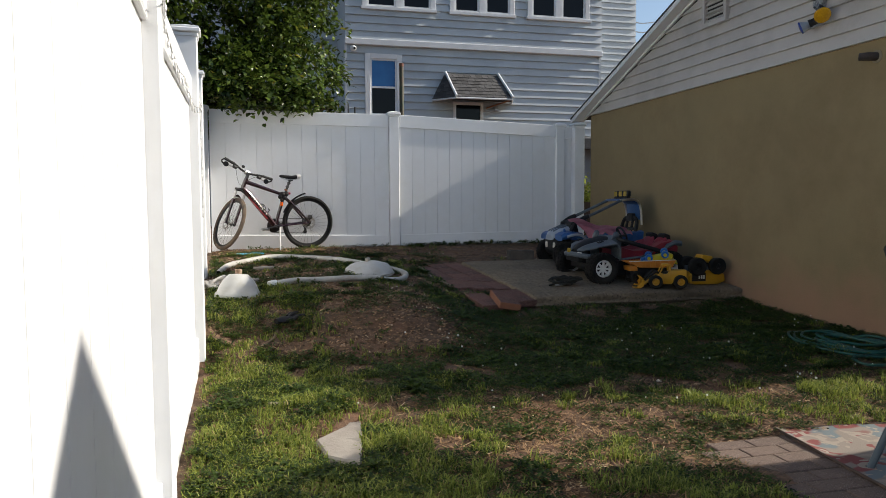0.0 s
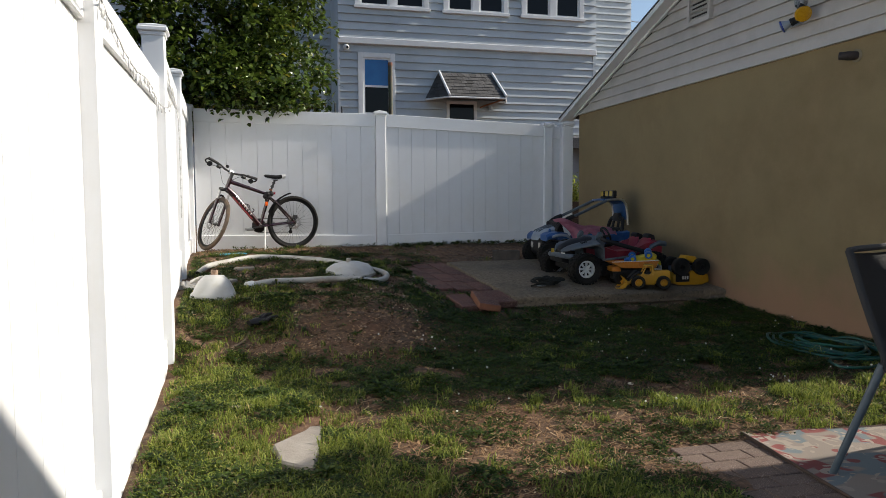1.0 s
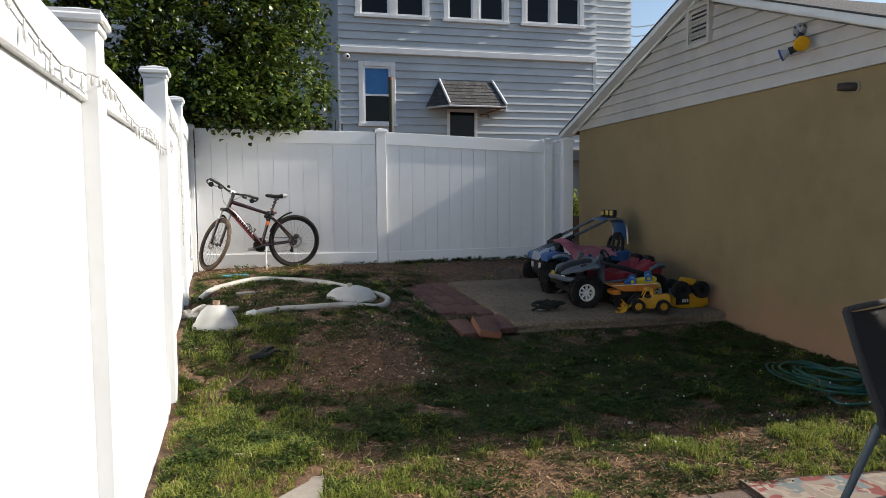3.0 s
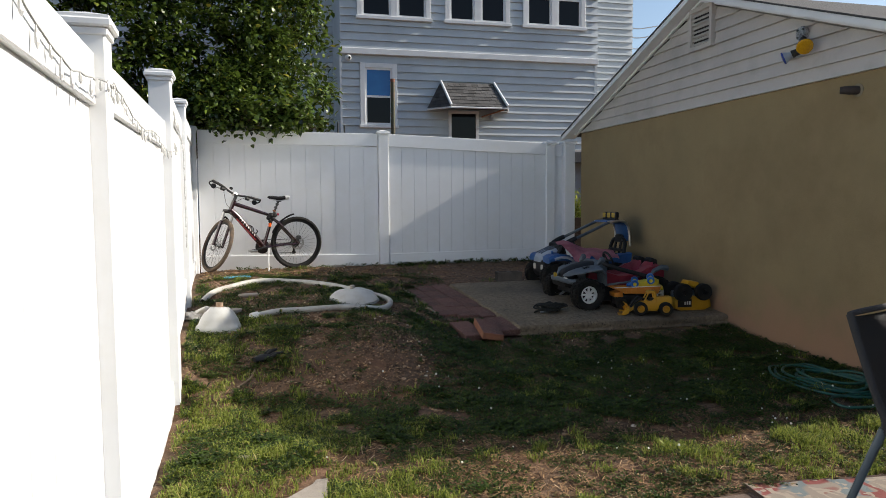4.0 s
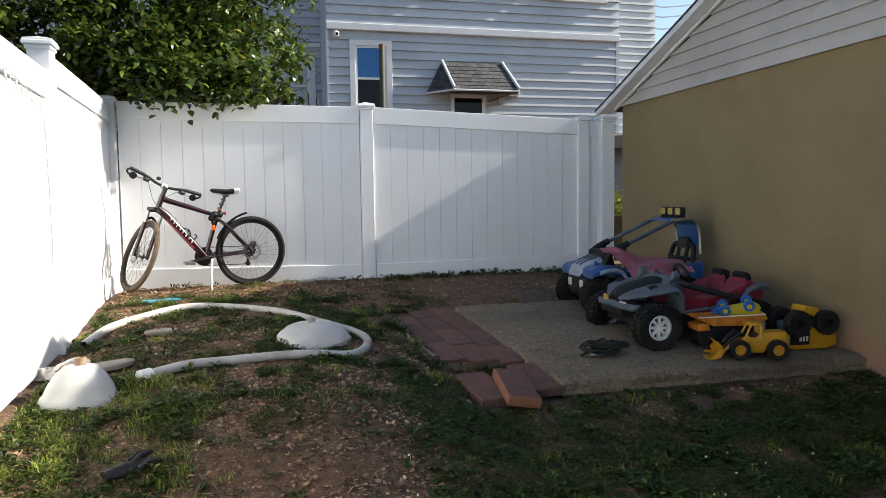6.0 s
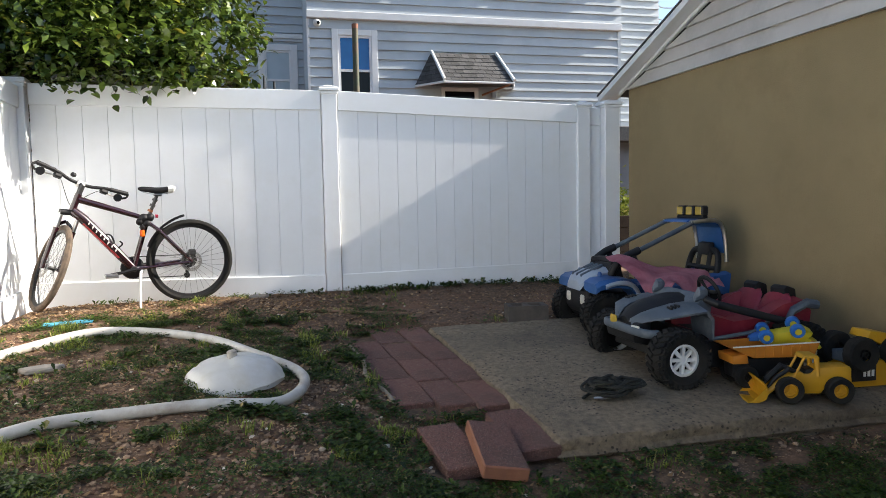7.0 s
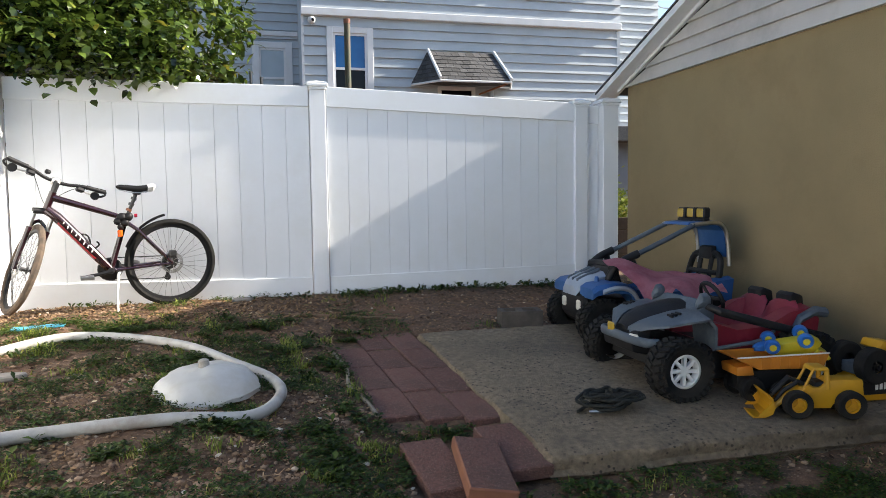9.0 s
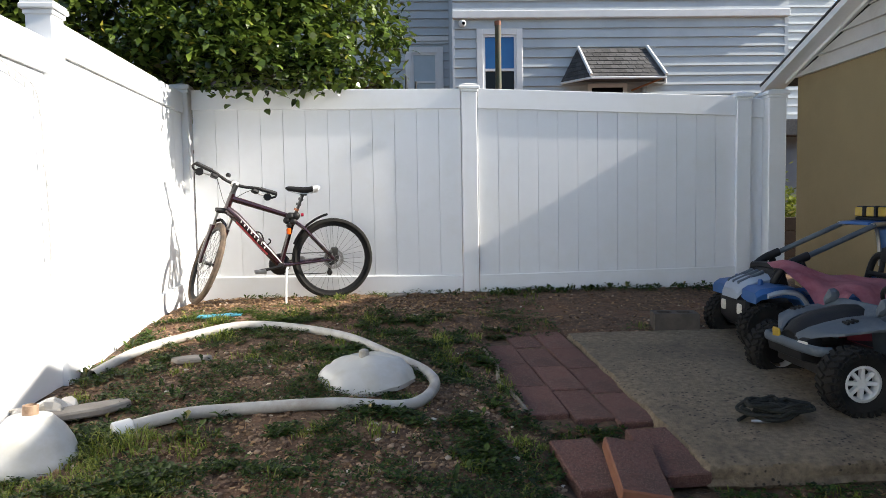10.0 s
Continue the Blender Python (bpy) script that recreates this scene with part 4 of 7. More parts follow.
    part("bell", lt([(0, -0.012), (0.018, -0.012), (0.021, 0.0), (0.016, 0.012), (0, 0.016)], 14, Matrix.Translation(barc + Vector((-0.02, 0.07, 0.045)))), BLACK_PLASTIC, bars, smooth=True)
    for s in (-1, 1):
        g0, g1 = barc + Vector((-0.046, s * 0.335, 0.031)), barc + Vector((-0.034, s * 0.205, 0.024))
        part("grip", tb([g0, g0.lerp(g1, 0.1), g0.lerp(g1, 0.9), g1], [0.016, 0.0175, 0.016, 0.018], 10), BLACK_PLASTIC, bars, smooth=True)
        part("bar_end", tb(smooth_path([g0, g0 + Vector((0.045, s * 0.012, -0.01)), g0 + Vector((0.075, -s * 0.02, -0.025)), g0 + Vector((0.07, -s * 0.07, -0.03))], 4), 0.0085, 8), BLACK_PLASTIC, bars, smooth=True)
        part("brake_lever", tb(smooth_path([g1 + Vector((0.02, -s * 0.03, -0.01)), g1 + Vector((0.055, s * 0.0, -0.02)), g1 + Vector((0.06, s * 0.10, -0.02))], 4), 0.006, 6), STEEL, bars, smooth=True)
        bm = bmesh.new()
        box(bm, -0.022, 0.022, -0.028, 0.028, -0.03, 0.012, 0.008, Matrix.Translation(g1 + Vector((0.022, -s * 0.035, -0.012))))
        part("shifter", bm, BLACK_PLASTIC, bars)
        bm = bmesh.new()
        lathe(bm, [(0, -0.006), (0.028, -0.006), (0.032, 0), (0.028, 0.008), (0, 0.012)], 16, Matrix.Translation(g0 + Vector((0.05, -s * 0.05, -0.035))) @ pose(0, 0, 0, 25, 80, 0))
        part("mirror", bm, BLACK_PLASTIC, bars, smooth=True)
        part("cable", tb(smooth_path([g1 + Vector((0.03, -s * 0.05, -0.015)), g1 + Vector((0.09, -s * 0.10, -0.05)), Vector(ht) + Vector((0.12, s * 0.03, -0.03)), Vector(ht) + Vector((0.03, s * 0.02, -0.10))], 6), 0.0025, 5), BLACK_PLASTIC, bars)
    return b


bicycle()


# ---- ride-on toys ----
KART_GREY = material("blue_grey_plastic", (0.085, 0.105, 0.128), (0.06, 0.077, 0.095), 5, 0.5, 0.05, 60, c3=(0.16, 0.18, 0.19), s3=4, gloss=0.35)
KART_RED = material("faded_red_plastic", (0.22, 0.012, 0.028), (0.20, 0.014, 0.028), 4, 0.5, 0.05, 60, c3=(0.30, 0.05, 0.06), s3=3)
JEEP_BLUE = material("blue_plastic", (0.022, 0.095, 0.28), (0.018, 0.075, 0.22), 4, 0.45, 0.05, 60, c3=(0.07, 0.15, 0.32), s3=3)
PALE_GREY = material("light_grey_plastic", (0.33, 0.38, 0.44), (0.28, 0.32, 0.38), 6, 0.45)
YELLOW = material("toy_yellow", (0.52, 0.27, 0.010), (0.44, 0.215, 0.008), 6, 0.42, 0.04, 60)
LIME_YELLOW = material("toy_lemon", (0.60, 0.48, 0.02), (0.52, 0.42, 0.02), 6, 0.42)
ORANGE = material("toy_orange", (0.52, 0.19, 0.02), (0.46, 0.16, 0.018), 6, 0.45)
TOY_BLUE = material("toy_blue", (0.02, 0.13, 0.42), rough=0.4)
LAMP_AMBER = material("amber_lens", (0.45, 0.30, 0.04), (0.38, 0.25, 0.03), 30, 0.25)
LAMP_WHITE = material("frosted_lens", (0.60, 0.58, 0.50), (0.5, 0.48, 0.42), 30, 0.3)
PINK_CLOTH = material("pink_cloth", (0.58, 0.24, 0.28), (0.50, 0.20, 0.24), 8, 0.9, 0.25, 200, c3=(0.40, 0.10, 0.14), s3=5)


def knobby_tyre(bm, r, w, hub_r, segs=26):
    """A fat tyre about local y with raised tread blocks."""
    prof = [(hub_r, -w * 0.36), (r * 0.80, -w * 0.5), (r * 0.93, -w * 0.46), (r * 0.965, -w * 0.3), (r * 0.97, 0), (r * 0.965, w * 0.3), (r * 0.93, w * 0.46), (r * 0.80, w * 0.5), (hub_r, w * 0.36)]
    lathe(bm, prof, segs, pose(0, 0, 0, 90))
    for k in range(segs):
        a = 2 * math.pi * k / segs
        for s in (-1, 1):
            m = pose(0, 0, 0, 0, math.degrees(a + s * 0.06), 0) @ pose(0, s * w * 0.26, r * 0.975, 0, 0, s * 24)
            box(bm, -r * 0.075, r * 0.075, -w * 0.2, w * 0.2, -0.012 * r / 0.16, 0.009 * r / 0.16, 0, m)
            m = pose(0, 0, 0, 0, math.degrees(a), 0) @ pose(0, s * w * 0.475, r * 0.88, s * -20, 0, 0)
            box(bm, -r * 0.06, r * 0.06, -0.006, 0.006, -r * 0.075, r * 0.075, 0, m)


def toy_wheel(parent, c, r, w, rim_mat, hub_r, spokes=8, out=1, plain=False):
    wl = new("wheel")
    wl.parent = parent
    wl.matrix_basis = pose(*c)
    bm = bmesh.new()
    if plain:
        lathe(bm, [(hub_r, -w * 0.45), (r * 0.9, -w * 0.5), (r, -w * 0.36), (r, w * 0.36), (r * 0.9, w * 0.5), (hub_r, w * 0.45)], 24, pose(0, 0, 0, 90))
    else:
        knobby_tyre(bm, r, w, hub_r)
    part("tyre", bm, RUBBER, wl, smooth=True)
    bm = bmesh.new()
    lathe(bm, [(hub_r * 0.9, w * 0.05), (hub_r * 0.2, w * 0.04), (0, w * 0.04)], 24, pose(0, 0, 0, -90 * out))
    part("hub_plate", bm, BLACK_PLASTIC if rim_mat is WHITE_PAINT else rim_mat, wl)
    bm = bmesh.new()
    lathe(bm, [(hub_r * 1.02, -w * 0.3), (hub_r * 1.04, w * 0.32), (hub_r * 0.86, w * 0.36), (hub_r * 0.78, w * 0.24), (hub_r * 0.80, w * 0.05)], 24, pose(0, 0, 0, -90 * out))
    lathe(bm, [(0, w * 0.1), (hub_r * 0.3, w * 0.1), (hub_r * 0.28, w * 0.28), (0, w * 0.29)], 14, pose(0, 0, 0, -90 * out))
    for k in range(spokes):
        m = pose(0, 0, 0, 0, 360 * k / spokes, 0)
        box(bm, -hub_r * 0.1, hub_r * 0.1, out * w * 0.15, out * w * 0.3, hub_r * 0.2, hub_r * 0.88, 0, m)
    part("rim", bm, rim_mat, wl, smooth=True)
    return wl


def loft(bm, rows, cap=True):
    """Skins a list of equal rings of points."""
    R = [[bm.verts.new(p) for p in row] for row in rows]
    n = len(R[0])
    fs = []
    for A, B in zip(R, R[1:]):
        for j in range(n):
            fs.append(bm.faces.new((A[j], A[(j + 1) % n], B[(j + 1) % n], B[j])))
    if cap:
        fs += [bm.faces.new(R[0][::-1]), bm.faces.new(R[-1])]
    bmesh.ops.recalc_face_normals(bm, faces=fs)
    return bm


def shell(name, parent, mat, side, y0, y1, bevel=0.012, label="", m=None):
    """A moulded panel: a side outline in x and z given a width in y, edges rounded."""
    bm = bmesh.new()
    prism(bm, side, "y", y0, y1, m)
    if bevel:
        bmesh.ops.bevel(bm, geom=bm.edges[:], offset=bevel, segments=2, affect="EDGES", profile=0.6)
    return part(name, bm, mat, parent, label, smooth=True)


def compact(top, front, rear, across, high=1.0):
    """Shortens a body fore and aft of its front axle; wheels keep their shape."""
    for ob in top.children:
        if ob.type != "MESH":
            ob.location.x *= front if ob.location.x > 0 else rear
            continue
        for o in (ob, *ob.children):
            for v in o.data.vertices:
                v.co.x *= front if v.co.x > 0 else rear
                v.co.y *= across
                v.co.z *= high


def kart():
    k = thing("ride_on_buggy", "red and grey ride-on toy buggy with knobby tyres, faded", "toy car", pose(3.355, 6.625, 0.523, 0, -2.5, 180))
    for y, r in ((0.37, 0.157), (-0.35, 0.157)):
        toy_wheel(k, (0, y, r), r, 0.15, WHITE_PAINT, 0.088, 8, 1 if y > 0 else -1)
    for y, r in ((0.37, 0.175), (-0.37, 0.175)):
        toy_wheel(k, (-1.0, y, r), r, 0.16, WHITE_PAINT, 0.09, 8, 1 if y > 0 else -1)
    shell("chassis", k, BLACK_PLASTIC, [(0.12, 0.15), (0.10, 0.26), (-0.28, 0.28), (-1.15, 0.26), (-1.15, 0.10), (-0.2, 0.08)], -0.29, 0.29)
    part("axle", tb([(0, -0.36, 0.165), (0, 0.36, 0.165)], 0.02, 8), BLACK_PLASTIC, k)
    shell("side_box", k, BLACK_PLASTIC, [(-0.30, 0.09), (-0.30, 0.25), (-0.84, 0.25), (-0.84, 0.09)], 0.292, 0.37, 0.015)
    shell("side_box", k, BLACK_PLASTIC, [(-0.30, 0.09), (-0.30, 0.25), (-0.84, 0.25), (-0.84, 0.09)], -0.37, -0.292, 0.015)
    # hood: black centre ridge between two grey wings
    bm = bmesh.new()
    loft(bm, [[(x, y * w, z + h * c) for y, c in ((-1, 0), (-0.6, 0.75), (0, 1), (0.6, 0.75), (1, 0), (0, -0.4))] for x, w, z, h in ((0.27, 0.08, 0.33, 0.03), (0.18, 0.13, 0.36, 0.06), (0.0, 0.16, 0.40, 0.07), (-0.2, 0.17, 0.44, 0.07), (-0.32, 0.17, 0.46, 0.05))])
    part("hood", bm, BLACK_PLASTIC, k, smooth=True)
    for s in (-1, 1):
        bm = bmesh.new()
        rows = []
        for x, yi, yo, z, d in ((0.26, 0.08, 0.12, 0.335, 0.02), (0.17, 0.12, 0.24, 0.375, 0.03), (0.05, 0.15, 0.38, 0.405, 0.035), (-0.10, 0.16, 0.45, 0.435, 0.04), (-0.22, 0.17, 0.46, 0.45, 0.05), (-0.29, 0.17, 0.44, 0.40, 0.09), (-0.31, 0.18, 0.42, 0.28, 0.10)):
            rows.append([(x, s * yi, z + 0.02), (x, s * (yi + yo) / 2, z + 0.025), (x, s * yo, z - 0.005), (x + 0.01, s * yo * 0.98, z - 0.02), (x + 0.01, s * (yi + yo) / 2, z + 0.002), (x + 0.01, s * yi, z)])
        loft(bm, rows)
        part("fender", bm, KART_GREY, k, "faded blue-grey front wing", smooth=True)
        # raised vent on the far wing, mirrors
        bm = bmesh.new()
        for v in range(3):
            box(bm, -0.03 - 0.03 * v, -0.012 - 0.03 * v, s * 0.29 - 0.03, s * 0.29 + 0.03, 0.435 + 0.006 * v, 0.452 + 0.006 * v, 0.003)
        part("vent", bm, BLACK_PLASTIC, k)
        bm = bmesh.new()
        loft(bm, [[(x + 0.05 * math.cos(q) * sc * 0.4, s * 0.27 + 0.055 * math.cos(q) * sc, z + 0.045 * math.sin(q) * sc) for q in [2 * math.pi * j / 10 for j in range(10)]] for x, z, sc in ((-0.24, 0.50, 0.5), (-0.27, 0.525, 0.95), (-0.31, 0.53, 1.0), (-0.34, 0.525, 0.7))])
        part("mirror_pod", bm, KART_GREY, k, smooth=True)
    shell("cowl", k, KART_GREY, [(-0.26, 0.40), (-0.24, 0.47), (-0.33, 0.53), (-0.38, 0.48), (-0.36, 0.36)], -0.30, 0.30, 0.02)
    # bumper with lamps
    bm = bmesh.new()
    tube(bm, smooth_path([(0.12, 0.31, 0.29), (0.24, 0.29, 0.29), (0.31, 0.18, 0.295), (0.335, 0, 0.30), (0.31, -0.18, 0.295), (0.24, -0.29, 0.29), (0.12, -0.31, 0.29)], 5), 0.028, 10)
    part("bumper", bm, KART_GREY, k, smooth=True)
    shell("nose", k, BLACK_PLASTIC, [(0.30, 0.22), (0.32, 0.27), (0.25, 0.34), (0.1, 0.35), (0.1, 0.2)], -0.2, 0.2, 0.015)
    for y in (0.20, -0.06):
        part("headlamp", bx(-0.012, 0.012, -0.045, 0.045, -0.028, 0.028, 0.008, pose(0.345 if y < 0 else 0.30, y, 0.335 if y < 0 else 0.30, 0, 10, 22 if y > 0 else 0)), LAMP_AMBER if y < 0 else LAMP_WHITE, k)
    part("shock_absorber", lt([(0, 0), (0.018, 0), (0.018, 0.05), (0.012, 0.055), (0.012, 0.10), (0, 0.1)], 12, pose(0.02, 0.25, 0.24, 60, 0, 0)), KART_RED, k, "red shock absorber")
    # red tub and seats
    bm = bmesh.new()
    loft(bm, [[(x, -0.30, z0), (x, -0.32, z1), (x, -0.22, z1 + 0.015), (x, -0.17, zi), (x, 0.17, zi), (x, 0.22, z1 + 0.015), (x, 0.32, z1), (x, 0.30, z0)] for x, z0, z1, zi in ((-0.36, 0.24, 0.40, 0.28), (-0.55, 0.22, 0.36, 0.26), (-0.80, 0.20, 0.38, 0.26), (-0.98, 0.20, 0.46, 0.38), (-1.16, 0.22, 0.49, 0.46), (-1.24, 0.26, 0.42, 0.40))])
    part("tub", bm, KART_RED, k, "faded red seat tub", smooth=True)
    for y in (-0.15, 0.15):
        bm = bmesh.new()
        loft(bm, [[(x + 0.03 * math.cos(q), y + w * math.sin(q), z) for q in [2 * math.pi * j / 12 for j in range(12)]] for x, w, z in ((-0.98, 0.15, 0.26), (-1.03, 0.15, 0.40), (-1.08, 0.14, 0.49), (-1.10, 0.09, 0.52))])
        part("backrest", bm, KART_RED, k, smooth=True)
        shell("headrest", k, BLACK_PLASTIC, [(-1.08, 0.45), (-1.07, 0.55), (-1.10, 0.57), (-1.18, 0.55), (-1.20, 0.45)], y - 0.075, y + 0.075, 0.015)
    for s in (-1, 1):
        bm = bmesh.new()
        loft(bm, [[(x, s * 0.33 + 0.035 * math.cos(q), z + 0.03 * math.sin(q)) for q in [2 * math.pi * j / 8 for j in range(8)]] for x, z in ((-0.98, 0.30), (-1.05, 0.42), (-1.18, 0.47), (-1.28, 0.46))])
        part("rear_wing", bm, KART_GREY, k, smooth=True)
    part("side_rail", tb(smooth_path([(-0.30, 0.385, 0.265), (-0.5, 0.40, 0.29), (-0.66, 0.40, 0.31), (-0.82, 0.36, 0.36)], 5), 0.012, 8), KART_GREY, k, smooth=True)
    part("roll_bar", tb([(-0.30, 0.30, 0.50), (-0.35, 0.37, 0.475), (-1.05, 0.43, 0.345)], [0.02, 0.025, 0.025], 10), BLACK_PLASTIC, k, "loose black roll bar", smooth=True)
    bm = bmesh.new()
    n = 20
    tube(bm, [Vector((-0.47, 0.13, 0.53)) + Vector((0.05 * math.sin(2 * math.pi * i / n), 0.11 * math.cos(2 * math.pi * i / n), 0.085 * math.sin(2 * math.pi * i / n))) for i in range(n)], 0.014, 8, True)
    for a in (0, 2.1, 4.2):
        tube(bm, [(-0.46, 0.13, 0.525), Vector((-0.47, 0.13, 0.53)) + Vector((0.05 * math.sin(a), 0.11 * math.cos(a), 0.085 * math.sin(a)))], 0.012, 6)
    tube(bm, [(-0.34, 0.13, 0.47), (-0.46, 0.13, 0.525)], 0.018, 8)
    part("steering_wheel", bm, BLACK_PLASTIC, k, smooth=True)
    compact(k, 0.50, 0.75, 0.82, 0.93)


kart()


def jeep():
    j = thing("ride_on_jeep", "blue ride-on toy jeep with roll cage and roof lamps", "toy car", pose(3.46, 7.56, 0.595, 0, -1, 178))
    for y in (0.27, -0.27):
        toy_wheel(j, (0, y, 0.155), 0.155, 0.14, BLACK_PLASTIC, 0.07, 6, 1 if y > 0 else -1)
        toy_wheel(j, (-0.85, y, 0.155), 0.155, 0.14, BLACK_PLASTIC, 0.07, 6, 1 if y > 0 else -1)
    shell("chassis", j, BLACK_PLASTIC, [(0.10, 0.12), (0.10, 0.3), (-1.05, 0.3), (-1.05, 0.1)], -0.19, 0.19)
    shell("grille", j, BLACK_PLASTIC, [(0.12, 0.14), (0.17, 0.18), (0.18, 0.31), (0.10, 0.34), (0.05, 0.15)], -0.19, 0.22, 0.018)
    for y in (0.14, -0.12):
        part("headlamp", bx(-0.01, 0.012, -0.036, 0.036, -0.034, 0.034, 0.010, pose(0.18, y, 0.25, 0, 0, 0)), LAMP_WHITE, j)
    bm = bmesh.new()
    loft(bm, [[(x, -w, z - 0.03), (x, -w, z), (x, -w * 0.6, z + 0.03), (x, w * 0.6, z + 0.03), (x, w, z), (x, w, z - 0.03)] for x, w, z in ((0.20, 0.12, 0.34), (0.15, 0.145, 0.39), (0.04, 0.15, 0.42), (-0.10, 0.14, 0.44))])
    nose = part("hood", bm, PALE_GREY, j, "light grey ribbed hood", smooth=True)
    for y in (-0.08, 0.0, 0.08):
        part("rib", bx(-0.12, 0.13, y - 0.014, y + 0.014, -0.006, 0.016, 0.006, pose(0.04, 0, 0.445, 0, 17, 0)), KART_GREY, nose)
    for s in (-1, 1):
        bm = bmesh.new()
        loft(bm, [[(x, s * 0.13, z), (x, s * 0.14, z + 0.05), (x, s * 0.33, z + 0.045), (x, s * 0.36, z + 0.015), (x, s * 0.35, z - 0.02), (x, s * 0.2, z - 0.02)] for x, z in ((0.16, 0.33), (0.10, 0.355), (-0.06, 0.37), (-0.18, 0.36), (-0.25, 0.28), (-0.28, 0.22))])
        part("fender", bm, JEEP_BLUE, j, "blue front mudguard", smooth=True)
        part("fender_trim", tb(smooth_path([(0.05, s * 0.365, 0.36), (-0.08, s * 0.37, 0.385), (-0.19, s * 0.37, 0.36), (-0.27, s * 0.365, 0.25)], 4), 0.016, 8), PALE_GREY, j, smooth=True)
        part("knob", lt([(0, 0), (0.02, 0), (0.02, 0.02), (0.014, 0.035), (0, 0.038)], 12, pose(0.0, s * 0.18, 0.41)), JEEP_BLUE, j)
        # roll cage
        part("cage_sleeve", tb(smooth_path([(-0.10, s * 0.17, 0.42), (-0.14, s * 0.19, 0.50), (-0.22, s * 0.2, 0.555), (-0.32, s * 0.2, 0.595)], 4), 0.028, 10), BLACK_PLASTIC, j, smooth=True)
        part("cage_sleeve", tb(smooth_path([(-0.30, s * 0.22, 0.40), (-0.29, s * 0.21, 0.50), (-0.26, s * 0.2, 0.57)], 4), 0.024, 10), BLACK_PLASTIC, j, smooth=True)
        part("cage_bar", tb([(-0.30, s * 0.2, 0.585), (-0.78, s * 0.195, 0.785)], 0.018, 10), KART_GREY, j, smooth=True)
        part("rear_bar", tb(smooth_path([(-0.76, s * 0.195, 0.785), (-0.95, s * 0.195, 0.80), (-1.03, s * 0.195, 0.77), (-1.07, s * 0.195, 0.68), (-1.09, s * 0.195, 0.50)], 5), 0.016, 10), STEEL, j, "bare metal rear hoop", smooth=True)
    bm = bmesh.new()
    tube(bm, smooth_path([(-0.12, -0.19, 0.50), (-0.16, -0.1, 0.51), (-0.16, 0.1, 0.51), (-0.12, 0.19, 0.50)], 4), 0.03, 8)
    part("windshield_frame", bm, BLACK_PLASTIC, j, smooth=True)
    shell("dashboard", j, BLACK_PLASTIC, [(-0.08, 0.40), (-0.12, 0.50), (-0.18, 0.50), (-0.22, 0.38)], -0.17, 0.17, 0.015)
    shell("canopy", j, JEEP_BLUE, [(-0.74, 0.785), (-0.76, 0.805), (-1.0, 0.815), (-1.07, 0.76), (-1.10, 0.56), (-1.085, 0.56), (-1.05, 0.745), (-0.98, 0.79)], -0.17, 0.17, 0.004, "blue plastic roof and rear panel")
    for i, y in enumerate((-0.13, 0.0, 0.13)):
        lamp = part("roof_lamp", bx(-0.035, 0.03, -0.048, 0.048, -0.038, 0.038, 0.012, pose(-0.90, y, 0.868)), BLACK_PLASTIC, j)
        part("lens", bx(0.026, 0.036, -0.040, 0.040, -0.030, 0.030, 0.006, pose(-0.90, y, 0.868)), LAMP_AMBER, lamp)
    part("lamp_rail", bx(-0.925, -0.875, -0.18, 0.18, 0.812, 0.832, 0.004), BLACK_PLASTIC, j)
    # seat cage
    bm = bmesh.new()
    tube(bm, smooth_path([(-0.98, -0.17, 0.30), (-1.0, -0.20, 0.42), (-1.03, -0.16, 0.56), (-1.04, 0, 0.58), (-1.03, 0.16, 0.56), (-1.0, 0.20, 0.42), (-0.98, 0.17, 0.30)], 5), 0.024, 8)
    tube(bm, [(-1.0, -0.18, 0.45), (-1.0, 0.18, 0.45)], 0.018, 8)
    for y in (-0.07, 0.07):
        tube(bm, [(-1.03, y, 0.57), (-0.98, y, 0.30)], 0.018, 8)
    for z in (0.32, 0.36, 0.40):
        tube(bm, [(-0.985, -0.10, z), (-0.985, 0.10, z)], 0.012, 6)
    part("seat_back", bm, BLACK_PLASTIC, j, smooth=True)
    shell("headrest", j, BLACK_PLASTIC, [(-1.0, 0.54), (-1.01, 0.63), (-1.06, 0.64), (-1.07, 0.54)], -0.08, 0.08, 0.02)
    bm = bmesh.new()
    loft(bm, [[(x, -0.24, 0.2), (x, -0.27, z), (x, -0.2, z + 0.015), (x, -0.17, 0.27), (x, 0.17, 0.27), (x, 0.2, z + 0.015), (x, 0.27, z), (x, 0.24, 0.2)] for x, z in ((-0.28, 0.36), (-0.45, 0.33), (-0.7, 0.35), (-0.9, 0.40), (-1.08, 0.42))])
    part("tub", bm, JEEP_BLUE, j, smooth=True)
    compact(j, 0.6, 0.90, 0.95)


jeep()


